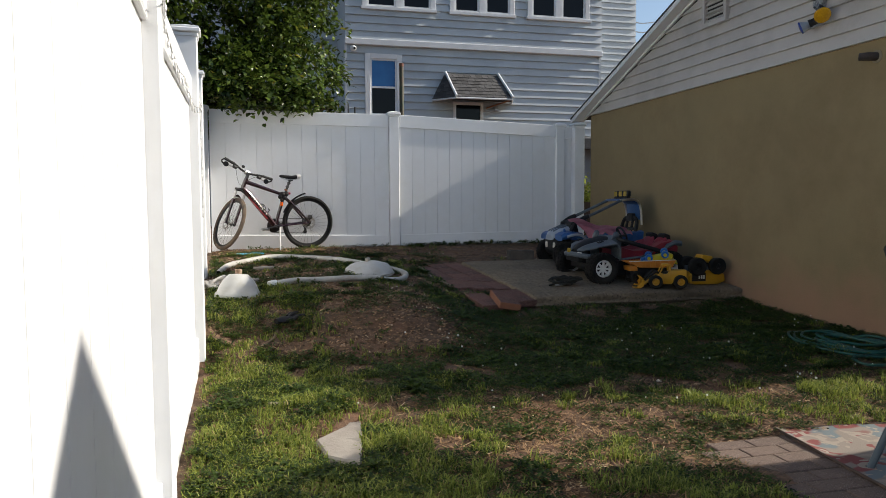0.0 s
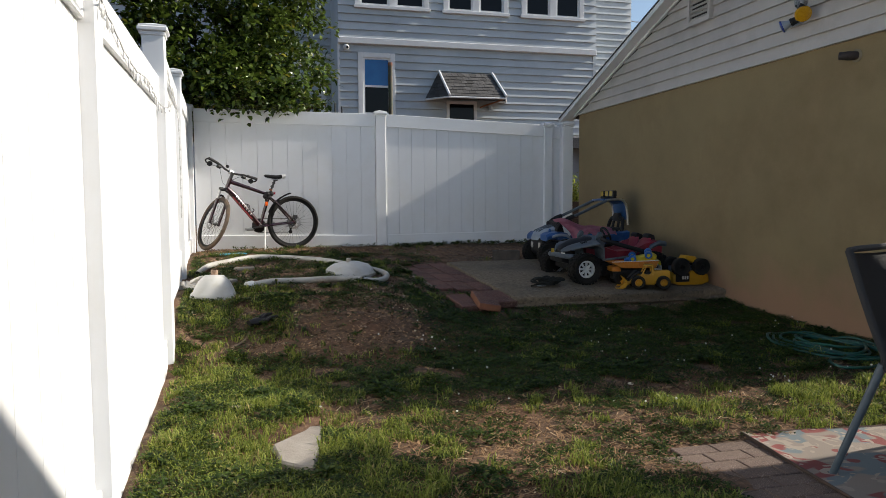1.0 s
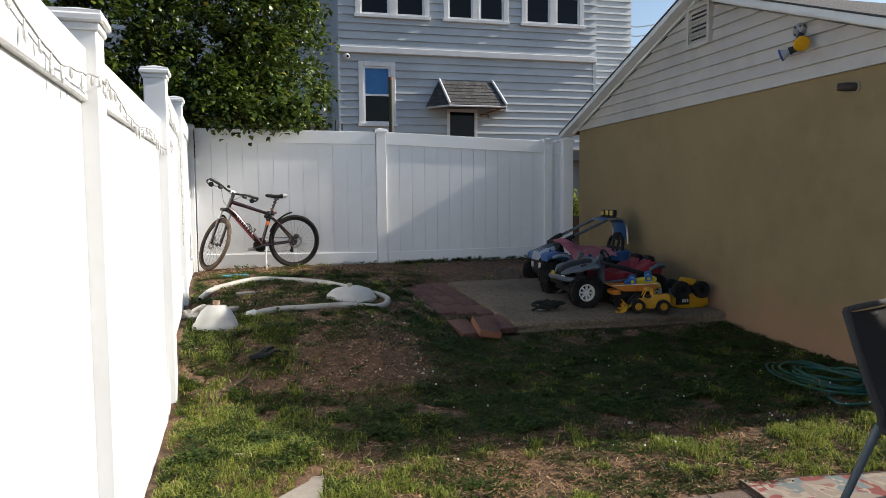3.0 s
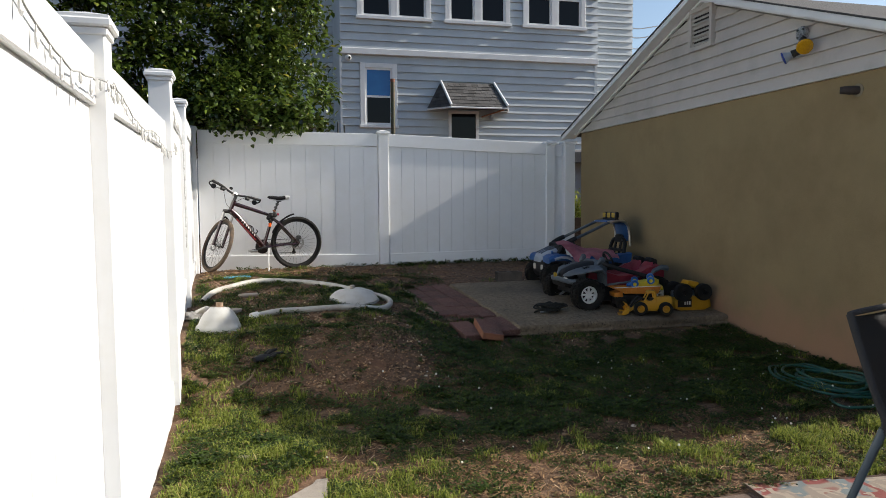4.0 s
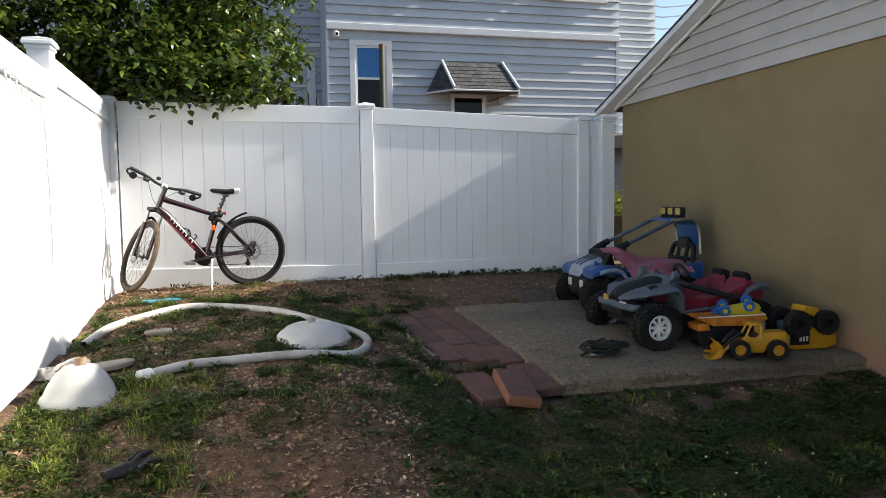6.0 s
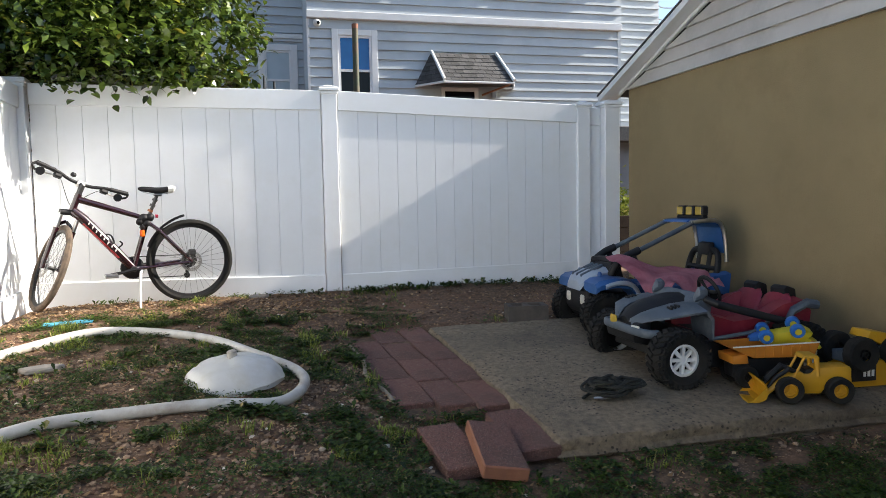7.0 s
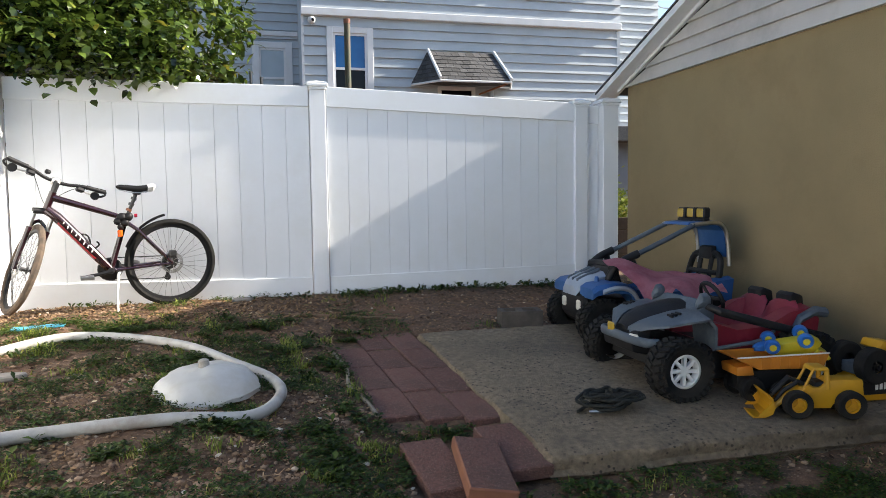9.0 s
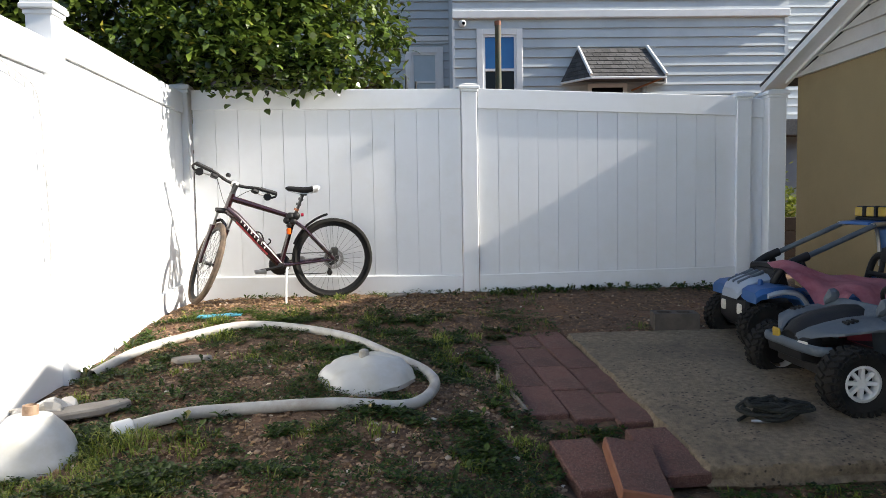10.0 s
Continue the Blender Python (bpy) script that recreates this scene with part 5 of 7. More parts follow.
def pink_blanket():
    bm = bmesh.new()
    n = 26
    a, c, d, e = Vector((3.46, 7.30, 1.12)), Vector((4.06, 7.04, 1.06)), Vector((3.58, 6.80, 0.985)), Vector((3.94, 6.68, 1.02))
    V = {}
    for i in range(n + 1):
        for k in range(n + 1):
            u, v = i / n, k / n
            p = a.lerp(c, u).lerp(d.lerp(e, u), v)
            p.z += 0.035 * math.sin(u * 9 + v * 5) * v + 0.020 * noise.noise((u * 5, v * 5, 2)) - 0.06 * max(0, v - 0.75) * 4 * (0.6 + 0.4 * math.sin(u * 14))
            p.z += 0.06 * math.exp(-((u - 0.15) / 0.2) ** 2) * (1 - v)
            p.y += 0.02 * math.sin(u * 17 + 1) * v
            p.x += -0.05 * v * (1 - u)
            V[i, k] = bm.verts.new(p)
    for i in range(n):
        for k in range(n):
            bm.faces.new((V[i, k], V[i + 1, k], V[i + 1, k + 1], V[i, k + 1]))
    bmesh.ops.solidify(bm, geom=bm.faces[:], thickness=0.006)
    solid("blanket", bm, PINK_CLOTH, "crumpled pink cloth draped over the ride-on toys", "blanket", smooth=True)


pink_blanket()


def loader():
    z0 = slab_z(5.9) + 0.004
    t = thing("toy_loader", "yellow plastic toy wheel loader with a front bucket", "toy loader", pose(3.885, 5.92, z0, 0, 0, 161))
    for x in (0.115, -0.125):
        for y in (0.082, -0.082):
            toy_wheel(t, (x, y, 0.066), 0.066, 0.052, YELLOW, 0.036, 3, 1 if y > 0 else -1, plain=True)
    shell("body", t, YELLOW, [(0.17, 0.07), (0.15, 0.115), (0.06, 0.14), (0.0, 0.14), (-0.03, 0.175), (-0.19, 0.18), (-0.20, 0.085), (-0.06, 0.06), (-0.05, 0.04), (0.03, 0.04)], -0.055, 0.055, 0.008)
    for s in (-1, 1):
        for p, q, r in (((0.075, 0.13), (0.03, 0.225), 0.007), ((-0.035, 0.13), (-0.028, 0.225), 0.013)):
            part("cab_pillar", tb([(p[0], s * 0.048, p[1]), (q[0], s * 0.042, q[1])], r, 8), YELLOW, t, smooth=True)
    shell("cab_roof", t, YELLOW, [(0.045, 0.218), (0.03, 0.236), (-0.032, 0.236), (-0.042, 0.218)], -0.055, 0.055, 0.007)
    shell("cab_seat", t, BLACK_PLASTIC, [(0.03, 0.13), (0.02, 0.16), (-0.02, 0.165), (-0.03, 0.13)], -0.04, 0.04, 0.004)
    for s in (-1, 1):
        bm = bmesh.new()
        tube(bm, [(0.06, s * 0.062, 0.135), (0.15, s * 0.055, 0.10), (0.215, s * 0.045, 0.04)], 0.013, 8)
        part("lift_arm", bm, YELLOW, t, smooth=True)
        part("pivot", lt([(0, 0), (0.02, 0), (0.02, 0.008), (0.008, 0.010), (0, 0.008)], 14, pose(0.065, s * 0.066, 0.135, -90 * s)), YELLOW, t, smooth=True)
        part("ram", tb([(0.10, s * 0.03, 0.16), (0.16, s * 0.03, 0.12), (0.20, s * 0.03, 0.07)], [0.011, 0.011, 0.007], 8), BLACK_PLASTIC, t, smooth=True)
    part("linkage", tb([(0.06, 0, 0.14), (0.13, 0, 0.175), (0.2, 0, 0.10)], 0.014, 8), BLACK_PLASTIC, t, smooth=True)
    bm = bmesh.new()
    prof = [(0.325, 0.004), (0.27, 0.004), (0.238, 0.018), (0.228, 0.05), (0.236, 0.085), (0.258, 0.112)]
    for (xa, za), (xb, zb) in zip(prof, prof[1:]):
        prism(bm, [(xa, za), (xb, zb), (xb - 0.006, zb + 0.003), (xa - 0.006, za + 0.006)], "y", -0.1, 0.1)
    for y in (-0.1, 0.095):
        prism(bm, [(0.305, 0.006), (0.27, 0.006), (0.236, 0.02), (0.228, 0.05), (0.236, 0.08)], "y", y, y + 0.005)
    part("bucket", bm, YELLOW, t)


loader()


def dump_truck():
    t = thing("toy_dump_truck", "orange toy dump truck with black chassis", "toy truck", pose(3.83, 6.17, slab_z(6.17) + 0.004, 0, 0, 172))
    for x in (0.14, -0.12):
        for y in (0.075, -0.075):
            toy_wheel(t, (x, y, 0.062), 0.062, 0.05, BLACK_PLASTIC, 0.03, 5, 1 if y > 0 else -1, plain=True)
    shell("chassis", t, BLACK_PLASTIC, [(0.2, 0.05), (0.21, 0.15), (-0.2, 0.15), (-0.2, 0.05)], -0.05, 0.05, 0.008)
    shell("cab", t, ORANGE, [(0.22, 0.13), (0.225, 0.175), (0.14, 0.185), (0.13, 0.13)], -0.08, 0.08, 0.008)
    bm = bmesh.new()
    side = [(0.235, 0.225), (0.12, 0.17), (-0.22, 0.165), (-0.25, 0.235)]
    for s in (-1, 1):
        prism(bm, side, "y", s * 0.10, s * 0.107)
        for q in range(7):
            x = 0.10 - 0.05 * q
            box(bm, x, x + 0.012, s * 0.107 if s > 0 else -0.113, 0.113 if s > 0 else s * 0.107, 0.172, 0.222)
    prism(bm, [(0.12, 0.165), (-0.22, 0.16), (-0.22, 0.168), (0.12, 0.173)], "y", -0.1, 0.1)
    prism(bm, [(0.12, 0.168), (0.235, 0.22), (0.24, 0.228), (0.118, 0.176)], "y", -0.107, 0.107)
    prism(bm, [(-0.22, 0.16), (-0.25, 0.23), (-0.245, 0.235), (-0.214, 0.168)], "y", -0.1, 0.1)
    part("dump_bed", bm, ORANGE, t)
    part("bed_rim", tb([(0.235, 0.107, 0.228), (-0.25, 0.107, 0.238)], 0.004, 6), WHITE_PAINT, t, "worn pale rim")


dump_truck()


def small_racer():
    t = thing("toy_tractor", "small yellow toy with blue wheels lying in the dump bed", "toy", pose(3.995, 6.20, slab_z(6.17) + 0.205, 168, 12, 150))
    shell("body", t, LIME_YELLOW, [(0.14, -0.06), (0.10, -0.015), (0.02, 0.0), (-0.1, -0.01), (-0.14, -0.05), (-0.10, -0.085), (0.06, -0.085)], -0.04, 0.04, 0.01)
    shell("nose", t, TOY_BLUE, [(0.13, -0.05), (0.19, -0.06), (0.18, -0.085), (0.10, -0.09)], -0.03, 0.03, 0.008)
    shell("wing", t, LIME_YELLOW, [(-0.09, -0.01), (-0.15, 0.04), (-0.165, 0.03), (-0.11, -0.03)], -0.055, 0.055, 0.004)
    for x, z in ((0.10, -0.085), (-0.06, -0.09)):
        for y in (0.058, -0.058):
            w = new("wheel")
            w.parent = t
            w.matrix_basis = pose(x, y, z)
            part("tyre", lt([(0.018, -0.02), (0.032, -0.022), (0.038, -0.012), (0.038, 0.012), (0.032, 0.022), (0.018, 0.02)], 20, pose(0, 0, 0, 90)), TOY_BLUE, w, smooth=True)
            part("hub", lt([(0, -0.019), (0.019, -0.019), (0.019, 0.019), (0, 0.019)], 16, pose(0, 0, 0, 90)), LIME_YELLOW, w)


small_racer()


def upturned_truck():
    t = thing("toy_digger", "yellow toy dump truck lying upside down, black wheels up", "toy truck", pose(4.40, 6.06, slab_z(6.0) + 0.004, 0, 0, 176))
    shell("body", t, YELLOW, [(0.19, 0.02), (0.20, 0.09), (0.13, 0.15), (-0.10, 0.14), (-0.19, 0.10), (-0.2, 0.03), (-0.12, 0.0), (0.13, 0.0)], -0.085, 0.085, 0.012)
    part("panel", bx(0.02, 0.17, 0.086, 0.092, 0.035, 0.12, 0.002), BLACK_PLASTIC, t, "black side panel")
    for i, x in enumerate((0.085, 0.06, 0.035)):
        part("marking", bx(x, x + 0.016, 0.0925, 0.0945, 0.06, 0.095), WHITE_PAINT, t, "white bar marking")
    shell("underside", t, KART_GREY, [(0.18, 0.13), (0.18, 0.19), (-0.17, 0.19), (-0.17, 0.13)], -0.05, 0.05, 0.008)
    for x in (0.12, -0.10):
        for y in (0.095, -0.095):
            toy_wheel(t, (x, y, 0.185), 0.092 if x > 0 else 0.085, 0.07, BLACK_PLASTIC, 0.032, 5, 1 if y > 0 else -1, plain=True)
    shell("tipper", t, YELLOW, [(0.06, 0.26), (0.04, 0.30), (-0.06, 0.285), (-0.09, 0.22), (-0.05, 0.21)], -0.07, 0.07, 0.01)


upturned_truck()


def rope():
    rng = random.Random(3)
    bm = bmesh.new()
    c = Vector((2.95, 6.20, slab_z(6.2) + 0.012))
    pts = []
    for k in range(150):
        a = k * 0.42
        r = 0.085 + 0.035 * math.sin(k * 0.37) + rng.uniform(-0.02, 0.02)
        pts.append(c + Vector((r * 1.25 * math.cos(a) + 0.02 * math.sin(k * .11), r * 0.8 * math.sin(a), 0.055 * abs(math.sin(k * 0.23)) + 0.025 * rng.random())))
    pts += [c + Vector((-0.10, 0.02, 0.01)), c + Vector((-0.16, 0.0, 0.0)), c + Vector((-0.19, -0.03, 0.0))]
    tube(bm, smooth_path(pts, 3), 0.0085, 6)
    r = thing("rope", "bundle of dark green-black rope with a metal clip", "rope")
    part("coil", bm, material("dark_rope", (0.012, 0.013, 0.010), (0.022, 0.022, 0.017), 90, 0.9, 0.6, 180), r, smooth=True)
    part("clip", tb([c + Vector((-0.14, -0.05, 0.002)), c + Vector((-0.10, -0.065, 0.004)), c + Vector((-0.06, -0.07, 0.004))], [0.006, 0.010, 0.006], 8), STEEL, r)


rope()


# ---- masonry bits ----
def cinder_block():
    bm = bmesh.new()
    w, d, h = 0.30, 0.19, 0.19
    m = pose(3.10, 7.88, 0.575, 0, 0, -8)
    def ring(x0, x1, y0, y1):
        return [(x0, y0), (x1, y0), (x1, y1), (x0, y1)]
    for a in ((-w / 2, w / 2, -d / 2, -d / 2 + 0.035), (-w / 2, w / 2, d / 2 - 0.035, d / 2), (-w / 2, -w / 2 + 0.035, -d / 2 + 0.035, d / 2 - 0.035), (w / 2 - 0.035, w / 2, -d / 2 + 0.035, d / 2 - 0.035), (-0.02, 0.02, -d / 2 + 0.035, d / 2 - 0.035)):
        box(bm, *a, 0, h, 0.0, m)
    solid("cinder_block", bm, material("grey_block", (0.105, 0.088, 0.072), (0.07, 0.06, 0.05), 12, 0.95, 0.7, 120), "weathered grey hollow concrete block at the slab edge", "concrete block")


cinder_block()


def loose_pavers():
    for x, y, z, rx, ry, rz, mat in ((1.995, 5.90, 0.442, 7, 0, 6, BRICK_RED), (2.355, 5.98, 0.455, 7, 0, 5, BRICK_RED), (2.165, 5.79, 0.468, 8, 9, -5, BRICK_EDGE)):
        bm = bmesh.new()
        box(bm, -0.098, 0.098, -0.215, 0.215, -0.03, 0.03, 0.006)
        if mat is BRICK_EDGE:
            for f in bm.faces:
                f.material_index = 1 if f.normal.z > 0.9 else 0
        solid("loose_paver", bm, [BRICK_EDGE, BRICK_RED] if mat is BRICK_EDGE else BRICK_RED, "rectangular red concrete paver lying loose in the grass" if mat is BRICK_RED else "red paver propped on its neighbours, orange clay side showing", "paver", "loose red pavers", m=pose(x, y, z, rx, ry, rz))


loose_pavers()


def flat_stone(pts, z0, h, mat, label, m=None):
    bm = bmesh.new()
    prism(bm, pts, "z", z0, z0 + h)
    bmesh.ops.bevel(bm, geom=[e for e in bm.edges], offset=min(0.008, h * 0.3), segments=1, affect="EDGES")
    bmesh.ops.triangulate(bm, faces=[f for f in bm.faces if len(f.verts) > 4])
    solid("stone", bm, mat, label, "stone", m=m)


flat_stone([(0.261, 2.946), (0.411, 3.107), (0.478, 3.263), (0.512, 3.264), (0.467, 2.92), (0.427, 2.633), (0.36, 2.66), (0.294, 2.725)], 0.245, 0.048, STONE, "pale pointed flagstone sunk in the grass")
flat_stone([(-0.33, 6.10), (-0.20, 6.20), (-0.03, 6.30), (0.01, 6.25), (-0.06, 6.13), (-0.24, 6.02)], 0.655, 0.035, STONE, "flat pale grey stone beside the white shell")
flat_stone([(-0.06, 6.95), (0.05, 7.02), (0.16, 7.0), (0.14, 6.93), (0.0, 6.88)], 0.70, 0.03, STONE, "small flat grey stone among weeds")
flat_stone([(1.05, 8.93), (1.2, 8.95), (1.22, 9.02), (1.06, 9.02)], 0.77, 0.03, STONE, "flat grey stone at the fence foot")


# ---- white shells and pipe ----
ENAMEL = material("white_enamel", (0.52, 0.52, 0.50), (0.45, 0.45, 0.43), 3, 0.3, 0.06, 12, c3=(0.42, 0.40, 0.34), s3=6)


def white_shells():
    g = "white dome shells"
    z = ground_z(-0.15, 5.72) - 0.02
    a = thing("dome_shell", "glossy white cone-shaped base shell with a short neck, soiled", "base shell", pose(-0.16, 5.72, z, -3, 2, 0), g)
    bm = bmesh.new()
    lathe(bm, [(0.185, 0.0), (0.19, 0.02), (0.178, 0.05), (0.165, 0.06), (0.15, 0.10), (0.12, 0.15), (0.085, 0.185), (0.075, 0.195), (0.03, 0.198), (0.028, 0.2)], 32)
    part("shell", bm, ENAMEL, a, smooth=True)
    part("neck", lt([(0.028, 0.198), (0.028, 0.235), (0.022, 0.237), (0.022, 0.20)], 16), material("rusty_neck", (0.34, 0.25, 0.17), (0.22, 0.13, 0.08), 30, 0.7), a, "rust-stained neck", smooth=True)
    z = ground_z(1.04, 6.60) - 0.02
    b = thing("dome_shell", "flattened white dome shell with a knob, sunk in weeds", "base shell", pose(1.04, 6.60, z, 3, -3, 0), g)
    bm = bmesh.new()
    lathe(bm, [(0.25, 0.0), (0.252, 0.025), (0.238, 0.045), (0.225, 0.07), (0.19, 0.095), (0.14, 0.112), (0.08, 0.122), (0.05, 0.126), (0.0, 0.128)], 36, None, lambda c: 0.02 * noise.noise_vector(c * 11))
    part("shell", bm, ENAMEL, b, smooth=True)
    bm = bmesh.new()
    lathe(bm, [(0.026, 0.12), (0.026, 0.15), (0.024, 0.162), (0.015, 0.168), (0.0, 0.169)], 14)
    part("knob", bm, material("grey_knob", (0.42, 0.40, 0.36), (0.3, 0.27, 0.22), 30, 0.7), b, smooth=True)


white_shells()


def white_pipe():
    p = thing("plastic_pipe", "bent white PVC pipe lying in a loop on the weedy ground", "pipe")
    flat = [(-0.37, 6.70), (-0.30, 7.10), (-0.16, 7.48), (0.12, 7.72), (0.45, 7.68), (0.86, 7.38), (1.15, 6.98), (1.345, 6.68), (1.38, 6.44), (1.25, 6.23), (0.93, 6.15), (0.52, 6.11), (0.30, 6.02), (0.10, 5.875)]
    pts = [Vector((x, y, ground_z(x, y) + 0.030)) for x, y in flat]
    path = smooth_path(pts, 8)
    bm = bmesh.new()
    tube(bm, path, 0.027, 14, caps=False)
    inner = tube(bm, path[:6], 0.0235, 14, caps=False)
    part("tube", bm, material("soiled_pvc", (0.50, 0.49, 0.46), (0.40, 0.385, 0.35), 9, 0.5, 0.2, 40, c3=(0.24, 0.20, 0.16), s3=3), p, smooth=True)
    e, d = path[-1], (path[-1] - path[-4]).normalized()
    part("coupling", tb([e - d * 0.06, e - d * 0.055, e + d * 0.01, e + d * 0.015], [0.031, 0.037, 0.037, 0.033], 16), WHITE_PAINT, p, "white end coupling", smooth=True)
    q, d2 = path[0], (path[0] - path[3]).normalized()
    # near-black disc in the open end stands for the shade inside the pipe
    part("dark_bore", tb([q - d2 * 0.05, q - d2 * 0.045], 0.024, 14), material("bore_shade", (0.03, 0.027, 0.024)), p)


white_pipe()


# ---- hose, chair, rug, patio ----
def garden_hose():
    rng = random.Random(8)
    h = thing("garden_hose", "green garden hose in a loose coil on the grass", "hose")
    pts = []
    c = (4.17, 3.97)
    for k in range(6 * 14):
        a = 2 * math.pi * k / 14
        lap = k / 14
        rx, ry = 0.24 + 0.085 * math.sin(lap * 2.1) + rng.uniform(-.006, .006), 0.32 + 0.10 * math.cos(lap * 1.7)
        x, y = c[0] + 0.03 * math.sin(lap * 1.3) + rx * math.cos(a), c[1] + 0.04 * math.cos(lap * 2) + ry * math.sin(a)
        pts.append(Vector((x, y, ground_z(x, y) + 0.022 + 0.010 * (lap % 3) + 0.006 * math.sin(a * 2 + lap))))
    for x, y in ((4.30, 3.55), (4.02, 3.42), (3.85, 3.38), (3.78, 3.45), (3.88, 3.62), (4.3, 3.6), (4.5, 3.4)):
        pts.append(Vector((x, y, ground_z(x, y) + 0.025)))
    part("coil", tb(smooth_path(pts, 3), 0.0095, 8), material("green_hose", (0.009, 0.085, 0.062), (0.007, 0.062, 0.048), 20, 0.4), h, smooth=True)


garden_hose()

FRAME_GREY = material("slate_powder_coat", (0.085, 0.115, 0.14), (0.07, 0.095, 0.115), 20, 0.4, 0.05, 100)
SLING = material("dark_sling_mesh", (0.030, 0.031, 0.034), (0.022, 0.023, 0.025), 200, 0.8, 0.4, 500)


def patio_chair():
    ch = thing("patio_chair", "sling patio chair with slate-blue metal frame and dark mesh", "chair")
    T, K, F = Vector((2.543, 2.145, 1.158)), Vector((2.594, 2.013, 0.735)), Vector((2.51, 2.16, 0.222))
    s = Vector((0.35, -0.94, 0)).normalized()
    w = Vector((0.94, 0.35, 0)).normalized() * 0.56
    S = K + s * 0.50 + Vector((0, 0, -0.06))
    G = S + s * 0.06 + Vector((0, 0, -0.44))
    G.z = 0.222
    for o in (Vector((0, 0, 0)), w):
        side = [T + o, T.lerp(K, 0.5) + o, K + o + Vector((0, 0, 0.03)), K + s * 0.06 + o + Vector((0, 0, -0.05)), S + o]
        part("back_rail", tb(smooth_path(side, 5), 0.016, 10), SLING, ch, smooth=True)
        part("rear_leg", tb([K + o + Vector((0, 0, -0.02)), F + o], [0.017, 0.015], 10), FRAME_GREY, ch, smooth=True)
        part("front_leg", tb([S + o, G + o], 0.015, 10), FRAME_GREY, ch, smooth=True)
        part("foot", lt([(0, 0), (0.02, 0), (0.02, 0.015), (0, 0.016)], 10, Matrix.Translation(F + o - Vector((0, 0, 0.006)))), BLACK_PLASTIC, ch)
    part("top_bar", tb(smooth_path([T, T + w * 0.2 + Vector((0, 0, 0.004)), T + w * 0.8 + Vector((0, 0, 0.004)), T + w], 4), 0.013, 8), SLING, ch)
    bm = bmesh.new()
    rows = []
    path = [T - Vector((0, 0, 0.01)), T.lerp(K, 0.33), T.lerp(K, 0.66), K + Vector((0, 0, 0.03)), K + s * 0.07 - Vector((0, 0, 0.055)), K.lerp(S, 0.5) - Vector((0, 0, 0.02)), S]
    for p in smooth_path(path, 4):
        rows.append([bm.verts.new(p + w * (j / 8) + (Vector((0, 0, -0.012)) + s * -0.012) * math.sin(math.pi * j / 8)) for j in range(9)])
    for A, B in zip(rows, rows[1:]):
        for j in range(8):
            bm.faces.new((A[j], A[j + 1], B[j + 1], B[j]))
    bmesh.ops.solidify(bm, geom=bm.faces[:], thickness=0.003)
    part("sling", bm, SLING, ch, "dark woven mesh seat and back", smooth=True)


patio_chair()


def rug_material():
    m = bpy.data.materials.new("flowered_outdoor_weave")
    m.use_nodes = True
    nt = m.node_tree
    b = nt.nodes["Principled BSDF"]
    b.inputs["Roughness"].default_value = 0.95
    tc = nt.nodes.new("ShaderNodeTexCoord")
    col = None
    def node(kind):
        return nt.nodes.new(kind)
    def blob(scale, seed_shift, lo, hi):
        mp = node("ShaderNodeMapping")
        mp.inputs["Location"].default_value = seed_shift
        nt.links.new(tc.outputs["Object"], mp.inputs["Vector"])
        n = node("ShaderNodeTexNoise")
        n.inputs["Scale"].default_value, n.inputs["Detail"].default_value, n.inputs["Distortion"].default_value = scale, 1.0, 1.6
        nt.links.new(mp.outputs[0], n.inputs["Vector"])
        r = node("ShaderNodeMapRange")
        r.inputs["From Min"].default_value, r.inputs["From Max"].default_value = lo, hi
        nt.links.new(n.outputs["Fac"], r.inputs["Value"])
        return r.outputs["Result"]
    base = (0.24, 0.20, 0.165, 1)
    prev = None
    for fac, c in ((blob(3.2, (5, 2, 0), 0.53, 0.56), (0.14, 0.17, 0.18, 1)), (blob(4.0, (1, 7, 0), 0.54, 0.57), (0.20, 0.05, 0.045, 1)), (blob(9.0, (3, 3, 0), 0.60, 0.63), (0.31, 0.26, 0.21, 1))):
        x = node("ShaderNodeMix")
        x.data_type = "RGBA"
        nt.links.new(fac, x.inputs[0])
        if prev is None:
            x.inputs[6].default_value = base
        else:
            nt.links.new(prev, x.inputs[6])
        x.inputs[7].default_value = c
        prev = x.outputs[2]
    nt.links.new(prev, b.inputs["Base Color"])
    ck = node("ShaderNodeTexChecker")
    ck.inputs["Scale"].default_value = 160
    nt.links.new(tc.outputs["Object"], ck.inputs["Vector"])
    bp = node("ShaderNodeBump")
    bp.inputs["Strength"].default_value, bp.inputs["Distance"].default_value = 0.6, 0.003
    nt.links.new(ck.outputs["Fac"], bp.inputs["Height"])
    nt.links.new(bp.outputs["Normal"], b.inputs["Normal"])
    return m


